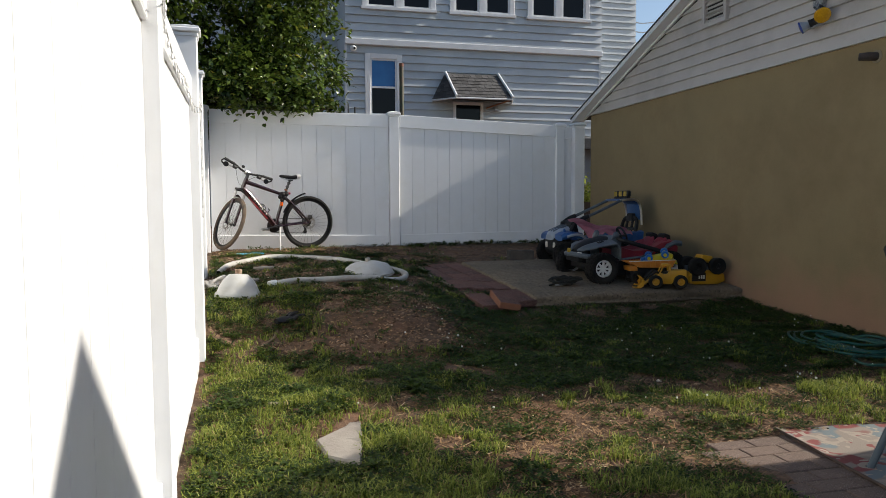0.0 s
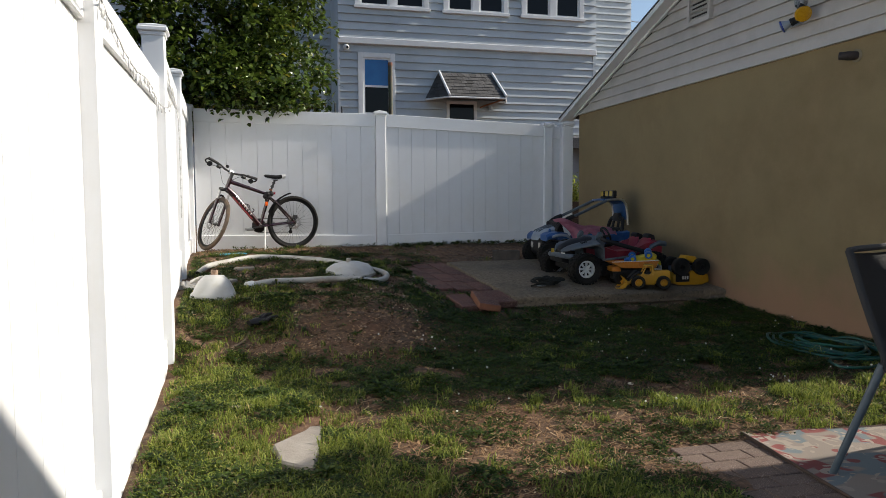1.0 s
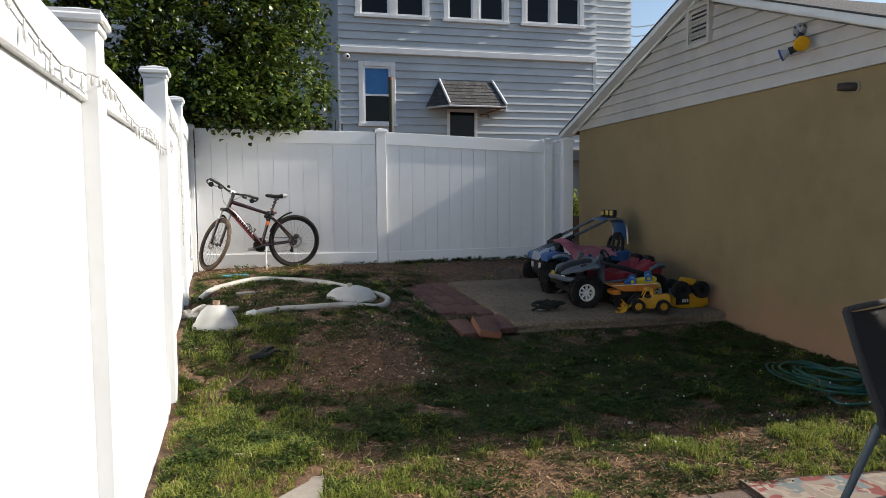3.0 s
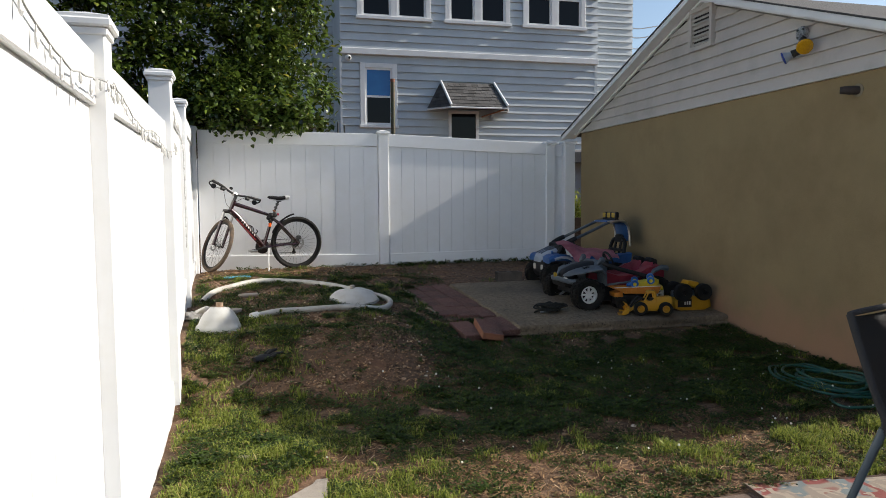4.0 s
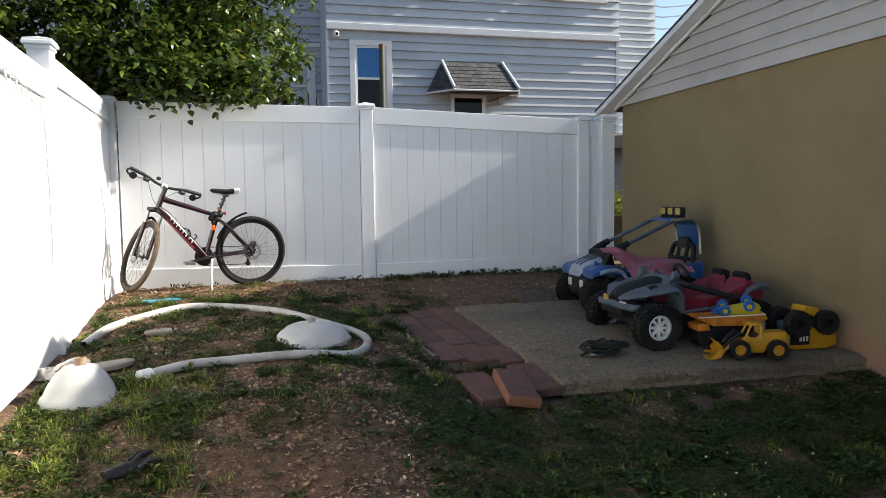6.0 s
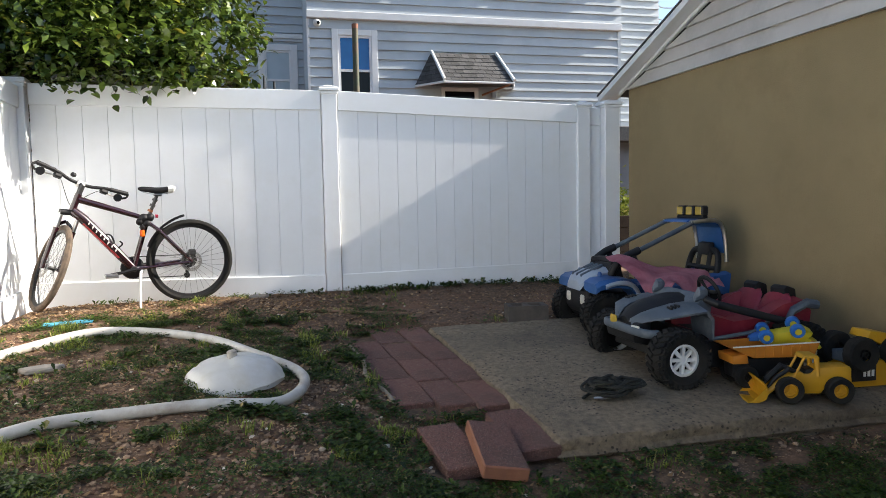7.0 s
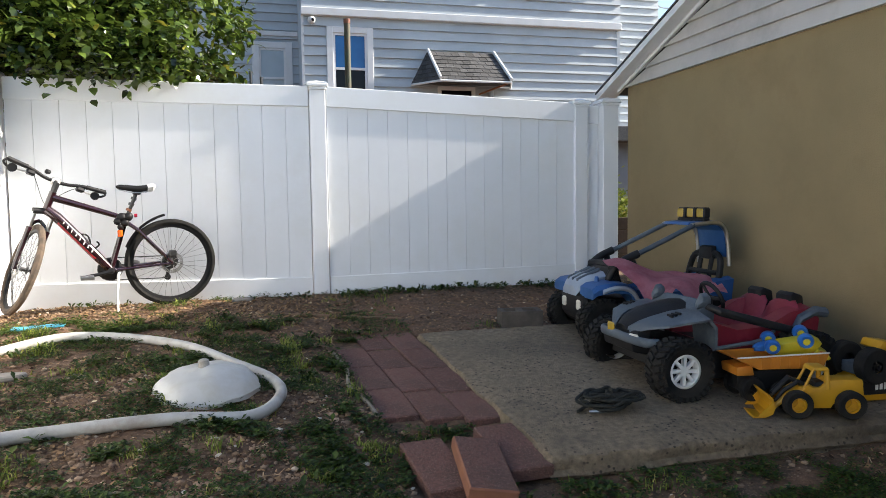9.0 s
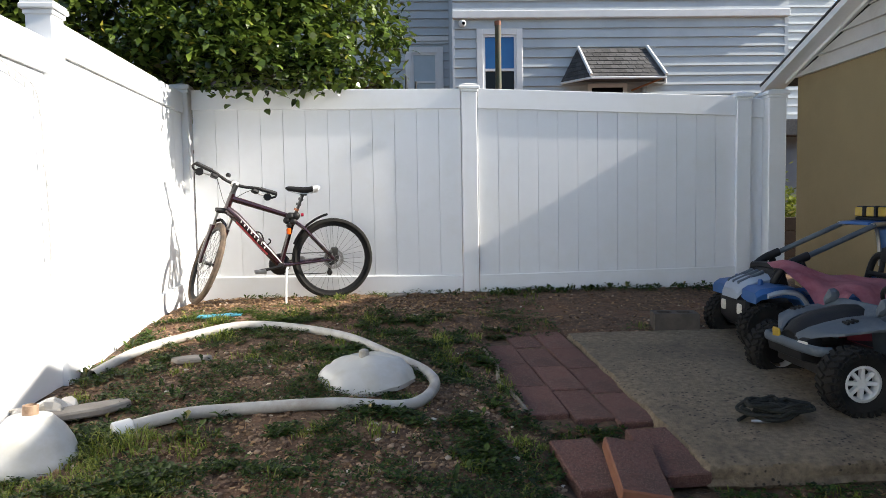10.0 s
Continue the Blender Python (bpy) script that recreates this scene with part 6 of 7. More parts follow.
def rug():
    r = thing("outdoor_rug", "worn outdoor rug with red and blue-grey flowers, dark edge", "rug", pose(2.48, 2.69, 0.226, 0, 0, -7))
    bm = bmesh.new()
    nx, ny = 40, 40
    V = {}
    for i in range(nx + 1):
        for k in range(ny + 1):
            x, y = 1.9 * i / nx, -1.9 * k / ny
            V[i, k] = bm.verts.new((x, y, 0.006 + 0.004 * noise.noise((x * 4, y * 4, 9)) + (0.008 if i == 0 and k < 8 else 0)))
    for i in range(nx):
        for k in range(ny):
            bm.faces.new((V[i, k], V[i, k + 1], V[i + 1, k + 1], V[i + 1, k]))
    part("weave", bm, rug_material(), r)
    bm = bmesh.new()
    tube(bm, [(0, 0, 0.004), (0, -0.6, 0.005), (0, -1.9, 0.005)], 0.007, 6)
    tube(bm, [(0, 0, 0.004), (1.9, 0, 0.004)], 0.007, 6)
    part("border", bm, material("rug_edge", (0.09, 0.055, 0.04), (0.06, 0.04, 0.03), 20, 0.95), r, "frayed brown edge binding")


rug()


# ---- lamps, vents, awning, small fixtures ----
def floodlight():
    f = thing("floodlight", "twin outdoor spotlight with one amber and one blue bulb", "floodlight")
    o = Vector((GX - 0.03, 4.82, 3.005))
    galv = material("galvanised_cast_box", (0.42, 0.43, 0.44), (0.18, 0.18, 0.19), 45, 0.45, 0.3, 60, metal=0.6)
    turned = Matrix.Translation(o) @ pose(0, 0, 0, 0, -90, 0)
    part("base", lt([(0, 0), (0.062, 0), (0.062, 0.02), (0.056, 0.035), (0, 0.038)], 24, turned), galv, f, smooth=True)
    for q in range(4):
        a = radians(45 + 90 * q)
        part("bolt", lt([(0, 0.034), (0.009, 0.034), (0.009, 0.044), (0, 0.046)], 10, turned @ pose(0.042 * math.cos(a), 0.042 * math.sin(a), 0)), DARK_STEEL, f)
    hub = o + Vector((-0.05, -0.02, -0.055))
    part("arm", tb([o + Vector((-0.03, 0, -0.01)), hub], 0.016, 8), galv, f, smooth=True)
    a = Vector((4.51, 4.685, 2.868))
    part("socket", tb([hub + Vector((0.01, -0.02, 0.0)), hub.lerp(a, 0.55)], [0.026, 0.029], 12), BLACK_PLASTIC, f, smooth=True)
    amber = material("amber_bulb", (0.62, 0.33, 0.008), (0.50, 0.24, 0.006), 60, 0.15, coat=0.5)
    way = (a - hub).normalized()
    part("amber_bulb", lt([(0.024, -0.08), (0.034, -0.055), (0.058, -0.02), (0.066, 0.008), (0.060, 0.022), (0.035, 0.03), (0, 0.033)], 22, Matrix.Translation(a) @ way.to_track_quat("Z", "Y").to_matrix().to_4x4()), amber, f, "glossy amber reflector bulb", smooth=True)
    sk = Vector((4.595, 4.79, 2.872))
    d = (Vector((4.485, 4.905, 2.808)) - sk).normalized()
    m = Matrix.Translation(sk) @ d.to_track_quat("Z", "Y").to_matrix().to_4x4()
    part("socket", lt([(0, 0), (0.028, 0), (0.030, 0.02), (0.030, 0.075), (0.034, 0.08), (0.034, 0.095), (0, 0.095)], 16, m), BLACK_PLASTIC, f, smooth=True)
    blue = material("blue_bulb", (0.02, 0.045, 0.26), rough=0.15, coat=0.5)
    part("reflector", lt([(0.022, 0.09), (0.03, 0.115), (0.050, 0.155)], 20, m), PALE_GREY, f, "silvery bulb shell", smooth=True)
    part("blue_bulb", lt([(0.050, 0.154), (0.054, 0.160), (0.050, 0.168), (0.03, 0.174), (0, 0.176)], 20, m), blue, f, "deep blue bulb face", smooth=True)
    s = thing("wall_spout", "dark metal pipe stub sticking out of the stucco", "pipe")
    q = Vector((GX, 4.275, 2.458))
    part("flange", lt([(0, 0), (0.05, 0), (0.05, 0.006), (0, 0.008)], 16, Matrix.Translation(q) @ pose(0, 0, 0, 0, -90, 0)), material("grey_patch", (0.22, 0.18, 0.12), rough=0.9), s)
    part("stub", tb([q, q + Vector((-0.06, 0.02, 0)), q + Vector((-0.10, 0.07, 0.005))], [0.032, 0.034, 0.028], 12), material("rusty_dark", (0.05, 0.035, 0.03), (0.03, 0.025, 0.025), 30, 0.7), s, smooth=True)


floodlight()


def awning():
    a = thing("door_awning", "small hipped awning with dark shingles and white hip trim", "awning")
    TL, TR = Vector((4.72, HY - 0.06, 4.71)), Vector((6.16, HY - 0.06, 4.71))
    BL, BR = Vector((4.37, HY - 0.05, 4.03)), Vector((6.56, HY - 0.05, 4.03))
    FL, FR = Vector((4.78, 16.85, 3.99)), Vector((6.27, 16.85, 3.99))
    bm = bmesh.new()
    vs = [bm.verts.new(p) for p in (TL, TR, FR, FL, BL, BR)]
    for q in ((0, 3, 2, 1), (0, 4, 3), (1, 2, 5), (3, 4, 5, 2), (0, 1, 5, 4)):
        bm.faces.new([vs[i] for i in q])
    bmesh.ops.recalc_face_normals(bm, faces=bm.faces[:])
    part("deck", bm, SHINGLE, a)

    def course(P, Q, R, S, rows, cols):
        """Shingles on the quad P-Q above, S-R below."""
        nrm = (Q - P).cross(S - P) if (Q - P).length > 1e-3 else (R - S).cross(P - S)
        nrm.normalize()
        if nrm.z < 0:
            nrm.negate()
        for r in range(rows):
            v0, v1 = r / rows, min(1.0, (r + 1) / rows + 0.03)
            l0, l1, r0, r1 = P.lerp(S, v0), P.lerp(S, v1), Q.lerp(R, v0), Q.lerp(R, v1)
            n = max(1, round(cols * ((r1 - l1).length / (R - S).length)))
            sh = 0.5 if r % 2 else 0.0
            for c in range(n + (1 if sh else 0)):
                u0, u1 = max(0, (c - sh) / n) + 0.003, min(1, (c + 1 - sh) / n) - 0.003
                if u1 <= u0:
                    continue
                bm = bmesh.new()
                top = [l0.lerp(r0, u0) + nrm * 0.006, l0.lerp(r0, u1) + nrm * 0.006, l1.lerp(r1, u1) + nrm * 0.02, l1.lerp(r1, u0) + nrm * 0.02]
                t = [bm.verts.new(p) for p in top]
                lo = [bm.verts.new(p - nrm * 0.01) for p in top]
                bm.faces.new(t), bm.faces.new(lo[::-1])
                for i in range(4):
                    bm.faces.new((t[i], lo[i], lo[(i + 1) % 4], t[(i + 1) % 4]))
                bmesh.ops.recalc_face_normals(bm, faces=bm.faces[:])
                part("shingle", bm, SHINGLE, a)
    course(TL, TR, FR, FL, 7, 9)
    course(TL, TL + Vector((0.001, 0, 0)), FL, BL, 7, 5)
    for p, q in ((TL, FL), (TR, FR)):
        part("hip_trim", tb([p + Vector((0, -0.03, 0.03)), q + Vector((0, -0.03, 0.03))], 0.035, 6), TRIM, a, "white hip strip")
    part("fascia", tb([BL - Vector((0, 0, 0.02)), FL - Vector((0, 0, 0.02)), FR - Vector((0, 0, 0.02)), BR - Vector((0, 0, 0.02))], 0.025, 6), TRIM, a)
    part("bracket", tb([(6.2, 16.9, 3.95), (5.85, HY - 0.04, 3.85)], 0.02, 6), material("rust_bracket", (0.30, 0.13, 0.06), rough=0.7), a, "rusty strut")
    l = thing("wall_lamp", "small porch lamp beside the door under the awning", "lamp")
    part("housing", bx(6.05, 6.15, HY - 0.14, HY - 0.03, 3.78, 3.95, 0.02), PALE_GREY, l)


awning()


def security_camera():
    s = thing("security_camera", "small white dome security camera on the house siding", "camera")
    part("mount", lt([(0, 0), (0.08, 0), (0.075, 0.04), (0, 0.045)], 18, pose(2.33, HY - 0.03, 5.25, 90)), WHITE_PAINT, s, smooth=True)
    bm = bmesh.new()
    bmesh.ops.create_uvsphere(bm, u_segments=18, v_segments=10, radius=0.075, matrix=Matrix.Translation((2.33, HY - 0.09, 5.24)))
    part("dome", bm, WHITE_PAINT, s, smooth=True)
    bm = bmesh.new()
    bmesh.ops.create_uvsphere(bm, u_segments=12, v_segments=8, radius=0.035, matrix=Matrix.Translation((2.35, HY - 0.148, 5.23)))
    part("lens", bm, DARK_GLASS, s, smooth=True)


security_camera()

p_green = thing("metal_pole", "weathered green metal pole standing behind the fence", "pole")
part("tube", tb([(2.282, 11.19, 0.5), (2.282, 11.19, 3.59)], 0.035, 14), material("green_rust", (0.055, 0.075, 0.045), (0.10, 0.07, 0.045), 8, 0.7, 0.3, 50), p_green, smooth=True)
part("cap", lt([(0, 0), (0.038, 0), (0.038, 0.05), (0, 0.052)], 14, pose(2.282, 11.19, 3.57)), material("rust_cap", (0.20, 0.08, 0.05), rough=0.8), p_green)
for i, x in enumerate((1.24, 1.33)):
    q = thing("fence_stake", "thin dark stake behind the fence", "stake")
    part("stake_rod", tb([(x, 9.75, 0.5), (x, 9.75, 2.75 - 0.05 * i)], 0.012, 8), DARK_STEEL, q)


def string_lights():
    rng = random.Random(11)
    s = thing("string_lights", "white mini string lights hooked along the fence rail", "string lights")
    yz = [(-0.3, 2.0), (0.6, 2.03), (1.2, 2.06), (1.8, 1.99), (2.1, 2.0), (2.3, 2.01), (2.6, 2.06), (3.2, 1.98), (3.8, 2.0), (4.3, 1.95), (4.55, 1.97), (4.8, 2.08), (4.95, 2.29), (5.3, 2.25), (5.8, 2.24), (6.3, 2.18), (6.52, 2.1), (6.56, 1.8), (6.58, 1.5), (6.57, 1.25)]
    pts = [Vector((side_x(y) + (0.012 if abs(y - 2.2) < 0.2 or abs(y - 4.5) < 0.15 else -0.028) + 0.006, y, z)) for y, z in yz]
    path = smooth_path(pts, 10)
    for i, p in enumerate(path):
        p.z += 0.012 * noise.noise((i * 0.5, 0, 0))
    wire = material("white_wire", (0.36, 0.36, 0.35), rough=0.5)
    bulb = material("clear_mini_bulb", (0.46, 0.46, 0.45), rough=0.25)
    part("wire", tb(path, 0.003, 5), wire, s)
    dist = 0
    for a, c in zip(path, path[1:]):
        dist += (c - a).length
        if dist > 0.07:
            dist = 0
            bm = bmesh.new()
            L = rng.uniform(0.03, 0.06)
            d = Vector((rng.uniform(-.05, .12), rng.uniform(-.25, .25), -1)).normalized()
            tube(bm, [c, c + d * L * 0.4, c + d * L * 0.75, c + d * L], [0.0015, 0.005, 0.006, 0.0015], 6)
            part("bulb", bm, bulb, s)


string_lights()

# overhead cables far off
c = thing("overhead_cables", "thin dark utility cables against the sky", "cable")
for z0, z1 in ((7.05, 10.3), (6.75, 9.9), (6.4, 9.4)):
    part("cable", tb(smooth_path([(11.4, 20.05, z0), (14, 23.5, z0 + (z1 - z0) * 0.28), (20, 30, z1), (27, 37, z1 + 3.6)], 6), 0.018, 6), DARK_STEEL, c)


# ---- litter ----
def glove():
    g = thing("work_glove", "black work glove lying crumpled on the mound", "glove", pose(0.19, 4.90, ground_z(0.19, 4.90) + 0.018, 8, 0, 35))
    bm = bmesh.new()
    loft(bm, [[(x, w * math.cos(q), h * math.sin(q)) for q in [2 * math.pi * j / 10 for j in range(10)]] for x, w, h in ((-0.075, 0.032, 0.016), (-0.04, 0.038, 0.026), (0.0, 0.044, 0.03), (0.045, 0.042, 0.022))])
    for v in bm.verts:
        v.co += 0.008 * noise.noise_vector(v.co * 25)
    part("palm", bm, BLACK_PLASTIC, g, smooth=True)
    for i, (y, a) in enumerate(((-0.04, -18), (-0.014, -5), (0.014, 6), (0.04, 20))):
        m = pose(0.045, y, 0.01, 0, -22 + 16 * (i % 2), a)
        part("finger", tb([m @ Vector((0, 0, 0)), m @ Vector((0.04, 0, 0.01)), m @ Vector((0.085, 0, -0.004))], [0.014, 0.013, 0.009], 8), BLACK_PLASTIC, g, smooth=True)


glove()
bm = bmesh.new()
for a in ((0, 0.0), (0.09, 0.02), (-0.09, -0.015)):
    box(bm, a[0] - 0.06, a[0] + 0.06, a[1] - 0.04, a[1] + 0.045, 0, 0.012, 0.003)
solid("plastic_scrap", bm, material("cyan_plastic", (0.06, 0.33, 0.45), (0.05, 0.28, 0.40), 10, 0.5), "bright blue scrap of plastic on the mulch", "scrap", m=pose(-0.10, 8.08, ground_z(-0.1, 8.08) + 0.004, 3, 0, 6))
bm = bmesh.new()
bmesh.ops.create_icosphere(bm, subdivisions=4, radius=0.11, matrix=Matrix.Diagonal((1.2, 0.9, 0.55, 1)))
for v in bm.verts:
    n1 = noise.noise(v.co * 26)
    v.co += 0.05 * noise.noise_vector(v.co * 16) + v.co.normalized() * 0.03 * abs(n1)
    v.co.z = max(v.co.z, -0.02)
solid("plastic_bag", bm, material("milky_film", (0.60, 0.57, 0.52), (0.50, 0.45, 0.38), 14, 0.25, 0.2, 60), "crumpled pale plastic bags against the fence", "plastic bag", m=pose(-0.33, 6.16, ground_z(-0.33, 6.16) + 0.01))
for n_, pts, r, col in (("stick", [(1.50, 8.36), (1.9, 8.33), (2.30, 8.27)], 0.013, (0.24, 0.15, 0.09)), ("root", [(1.70, 7.35), (1.76, 7.1), (1.745, 6.85), (1.80, 6.6), (1.83, 6.42)], 0.012, (0.30, 0.25, 0.19)), ("stick", [(0.06, 3.47), (0.12, 3.45), (0.19, 3.46)], 0.014, (0.45, 0.38, 0.30)), ("stick", [(0.02, 4.55), (0.10, 4.68), (0.13, 4.8)], 0.008, (0.25, 0.17, 0.11)), ("stick", [(0.42, 4.3), (0.5, 4.36), (0.55, 4.4)], 0.008, (0.25, 0.17, 0.11))):
    solid(n_, tb(smooth_path([Vector((x, y, ground_z(x, y) + r * 0.8)) for x, y in pts], 4), r, 7), material("dry_wood", col, tuple(k * 0.7 for k in col), 30, 0.9, 0.4, 60), "dry weathered stick lying on the ground" if n_ == "stick" else "pale twisted root beside the red pavers", n_)


# ---- grass, weeds, pebbles, leaf litter ----
# grass paler for sunlit ground, weeds darker for shaded ground, deepening the light contrast
GRASS = leafy("grass_blade", (0.060, 0.098, 0.014), (0.34, 0.38, 0.075), 0.5, 0.4, (0.48, 0.38, 0.17), 0.3)
WEED = leafy("weed_leaf", (0.009, 0.022, 0.004), (0.078, 0.125, 0.019), 0.45, 0.35, (0.30, 0.24, 0.09), 0.3)
PEBBLE = leafy("pebble", (0.09, 0.050, 0.032), (0.34, 0.235, 0.155), 0.85, 0.0, (0.60, 0.54, 0.45))
LITTER = leafy("leaf_litter", (0.045, 0.025, 0.015), (0.40, 0.25, 0.13), 0.85, 0.1, (0.62, 0.50, 0.32))
FLOWER = leafy("clover_flower", (0.60, 0.60, 0.54), (0.75, 0.74, 0.68), 0.8, 0.15)


def on_yard(x, y):
    """Open ground only: not under the slab, pavers, rug or fences."""
    if x < side_x(y) + 0.01 or x > 4.63 or y > 9.20:
        return False
    if x > 2.42 - 0.07 * (y - 5.8) and 5.74 < y < 7.76:
        return False
    if 1.86 - 0.1 * (y - 6.4) < x < 2.45 and 6.29 < y < 7.8:
        return False
    if 1.89 < x < 2.45 and 5.62 < y < 6.2:
        return False
    if x > 2.03 and y < 2.63:
        return False
    if 2.60 < y < 3.26 and x < 0.435 + 0.115 * (y - 2.6) and x > (0.25 + 0.72 * (y - 2.95) if y > 2.95 else 0.25 + 0.12 * (2.95 - y)):
        return False
    if (x - 1.04) ** 2 + (y - 6.6) ** 2 < 0.05 or (x + 0.16) ** 2 + (y - 5.72) ** 2 < 0.028:
        return False
    return True


def bare(x, y):
    """How bare the soil is, 0 to 1."""
    v = 0.30 + 0.75 * noise.noise((x * 1.3, y * 1.3, 7)) + 0.5 * noise.noise((x * 4.5, y * 4.5, 2))
    mound = math.exp(-((x - 0.85) / 0.75) ** 2 - ((y - 4.75) / 0.55) ** 2)
    v += 0.75 * mound
    if y > 8.0:
        v += 0.75 * min(1, (y - 8.0) / 0.5)
    if x > 2.3 and y > 7.6:
        v += 0.6
    if y < 4.4:
        v -= 0.12
    if x < 0.9 and y < 4.0:
        v -= 0.12
    if 4.9 < y < 8.0 and x < 1.9:
        v -= 0.10
    if 5.2 < y < 5.8 and x > 2.3:
        v += 0.15
    if x > 1.5 and 3.0 < y < 5.5:
        v -= 0.30
    if 0.6 < x < 2.6 and y < 4.1:
        v -= 0.25
    if x < 0.45 and 3.4 < y < 5.7:
        v -= 0.28
    # trodden dry strip before the patio
    v += 0.55 * math.exp(-((x - 1.45) / 0.75) ** 2 - ((y - 2.75) / 0.42) ** 2)
    return min(max(v, 0), 1)


def scatter(rng, n, keep, x0=-0.75, x1=4.65, y0=1.9, y1=9.2):
    out = []
    while n > 0:
        n -= 1
        # nearer strips are sown more densely
        y = y0 + (y1 - y0) * rng.random() ** 1.4
        x = rng.uniform(x0, x1)
        if on_yard(x, y) and keep(x, y, rng):
            out.append((x, y, ground_z(x, y)))
    return out


def grow():
    rng = random.Random(21)
    # grass tufts, in clumps with worn gaps between
    V, F = [], []

    def tufty(x, y, r):
        near = max(0.0, min(1.0, (3.6 - y) / 0.6)) * 0.35 + (0.45 if x < 0.75 and y < 4.1 else 0)
        clump = noise.noise((x * 6.5, y * 6.5, 13)) + 0.6 * noise.noise((x * 2.2, y * 2.2, 11))
        near -= 0.75 * math.exp(-((x - 1.6) / 0.9) ** 2 - ((y - 2.7) / 0.45) ** 2)
        # pale grass thinned in the garage's shade to darken it further
        if x > 0.9 and 3.3 < y < 5.6:
            near -= 0.22
        if x < 0.5 and 3.8 < y < 5.9:
            near += 0.30
        elif 4.9 < y < 8.3:
            near -= 0.18
        return r.random() > bare(x, y) ** 0.6 and clump + near > 0.12 + 0.25 * r.random()
    for x, y, z in scatter(rng, 95000, tufty):
        tall = 0.8 + 0.9 * max(0, noise.noise((x * 3, y * 3, 4)) + 0.3 * noise.noise((x * 11, y * 11, 4)))
        for _ in range(rng.randint(3, 6)):
            a = rng.uniform(0, 6.283)
            L = rng.uniform(0.022, 0.062) * tall
            w = rng.uniform(0.0014, 0.0030)
            lean = rng.uniform(0.25, 1.2)
            px, py = x + rng.gauss(0, 0.012), y + rng.gauss(0, 0.012)
            dx, dy, sx, sy = math.cos(a), math.sin(a), -math.sin(a) * w, math.cos(a) * w
            i = len(V)
            mx, my, mz = px + dx * L * 0.35 * lean, py + dy * L * 0.35 * lean, z + L * 0.6
            V += [(px - sx, py - sy, z - 0.004), (px + sx, py + sy, z - 0.004), (mx + sx, my + sy, mz), (mx - sx, my - sy, mz), (px + dx * L * lean, py + dy * L * lean, z + L * (1 - 0.3 * lean))]
            F += [(i, i + 1, i + 2, i + 3), (i + 3, i + 2, i + 4)]
    stuff_mesh("grass", V, F, GRASS, "short uneven green lawn grass with dry blades", "grass")
    # low weeds: leafy rosettes and clover
    V, F = [], []

    def weedy(x, y, r):
        clump = noise.noise((x * 5.5, y * 5.5, 37)) + 0.7 * noise.noise((x * 2.1, y * 2.1, 31))
        # clover patch, also massed here so its dark leaves deepen the shade
        mid = 0.45 if 3.2 < y < 5.6 and x > 0.7 else 0.10 if 4.9 < y < 8.3 else 0.06
        if y < 3.5 and x > 0.6:
            return r.random() > 0.35 + 0.5 * bare(x, y) and clump * 0.55 > -0.25 + 0.5 * r.random()
        return r.random() > bare(x, y) ** 0.9 and clump + mid > -0.12 + 0.3 * r.random()
    for x, y, z in scatter(rng, 215000, weedy):
        h = rng.uniform(0.004, 0.03) + 0.03 * max(0, noise.noise((x * 5, y * 5, 17)))
        big = 0.85 + 1.4 * max(0, noise.noise((x * 4, y * 4, 19)) + 0.15)
        if y < 3.5 and x > 0.6:
            big, h = 0.8 + 0.4 * (big - 0.85), h * 0.6
        turn0 = rng.uniform(0, 6.283)
        n = rng.randint(3, 5)
        for k in range(n):
            a = turn0 + 6.283 * k / n + rng.uniform(-.5, .5)
            L, w, up = rng.uniform(0.010, 0.020) * big, rng.uniform(0.0045, 0.0075) * big, rng.uniform(-0.35, 0.8)
            px, py, pz = x + rng.gauss(0, 0.006), y + rng.gauss(0, 0.006), z + h * rng.uniform(0.5, 1.1)
            dx, dy = math.cos(a), math.sin(a)
            i = len(V)
            V += [(px, py, pz), (px + dx * L * 0.6 - dy * w, py + dy * L * 0.6 + dx * w, pz + L * up * 0.6 + 0.002), (px + dx * L, py + dy * L, pz + L * up * 0.8), (px + dx * L * 0.6 + dy * w, py + dy * L * 0.6 - dx * w, pz + L * up * 0.6 + 0.002)]
            F += [(i, i + 1, i + 2, i + 3)]
    stuff_mesh("weeds", V, F, WEED, "low clover and broadleaf weeds covering the soil", "weeds")
    # larger weeds at fence feet and beside slab
    V, F = [], []
    spots = [(rng.uniform(1.9, 4.2), rng.uniform(9.02, 9.17)) for _ in range(130)] + [(rng.uniform(-0.5, 1.7), rng.uniform(8.9, 9.15)) for _ in range(16)] + [(rng.uniform(2.2, 2.6), rng.uniform(5.45, 5.72)) for _ in range(14)]
    spots += [(side_x(y) + rng.uniform(0.03, 0.16), y) for y in [rng.uniform(2.6, 8.5) for _ in range(26)]] + [(rng.uniform(-0.2, 1.8), rng.uniform(5.4, 8.2)) for _ in range(110)] + [(rng.uniform(0.3, 2.0), rng.uniform(4.2, 5.4)) for _ in range(30)]
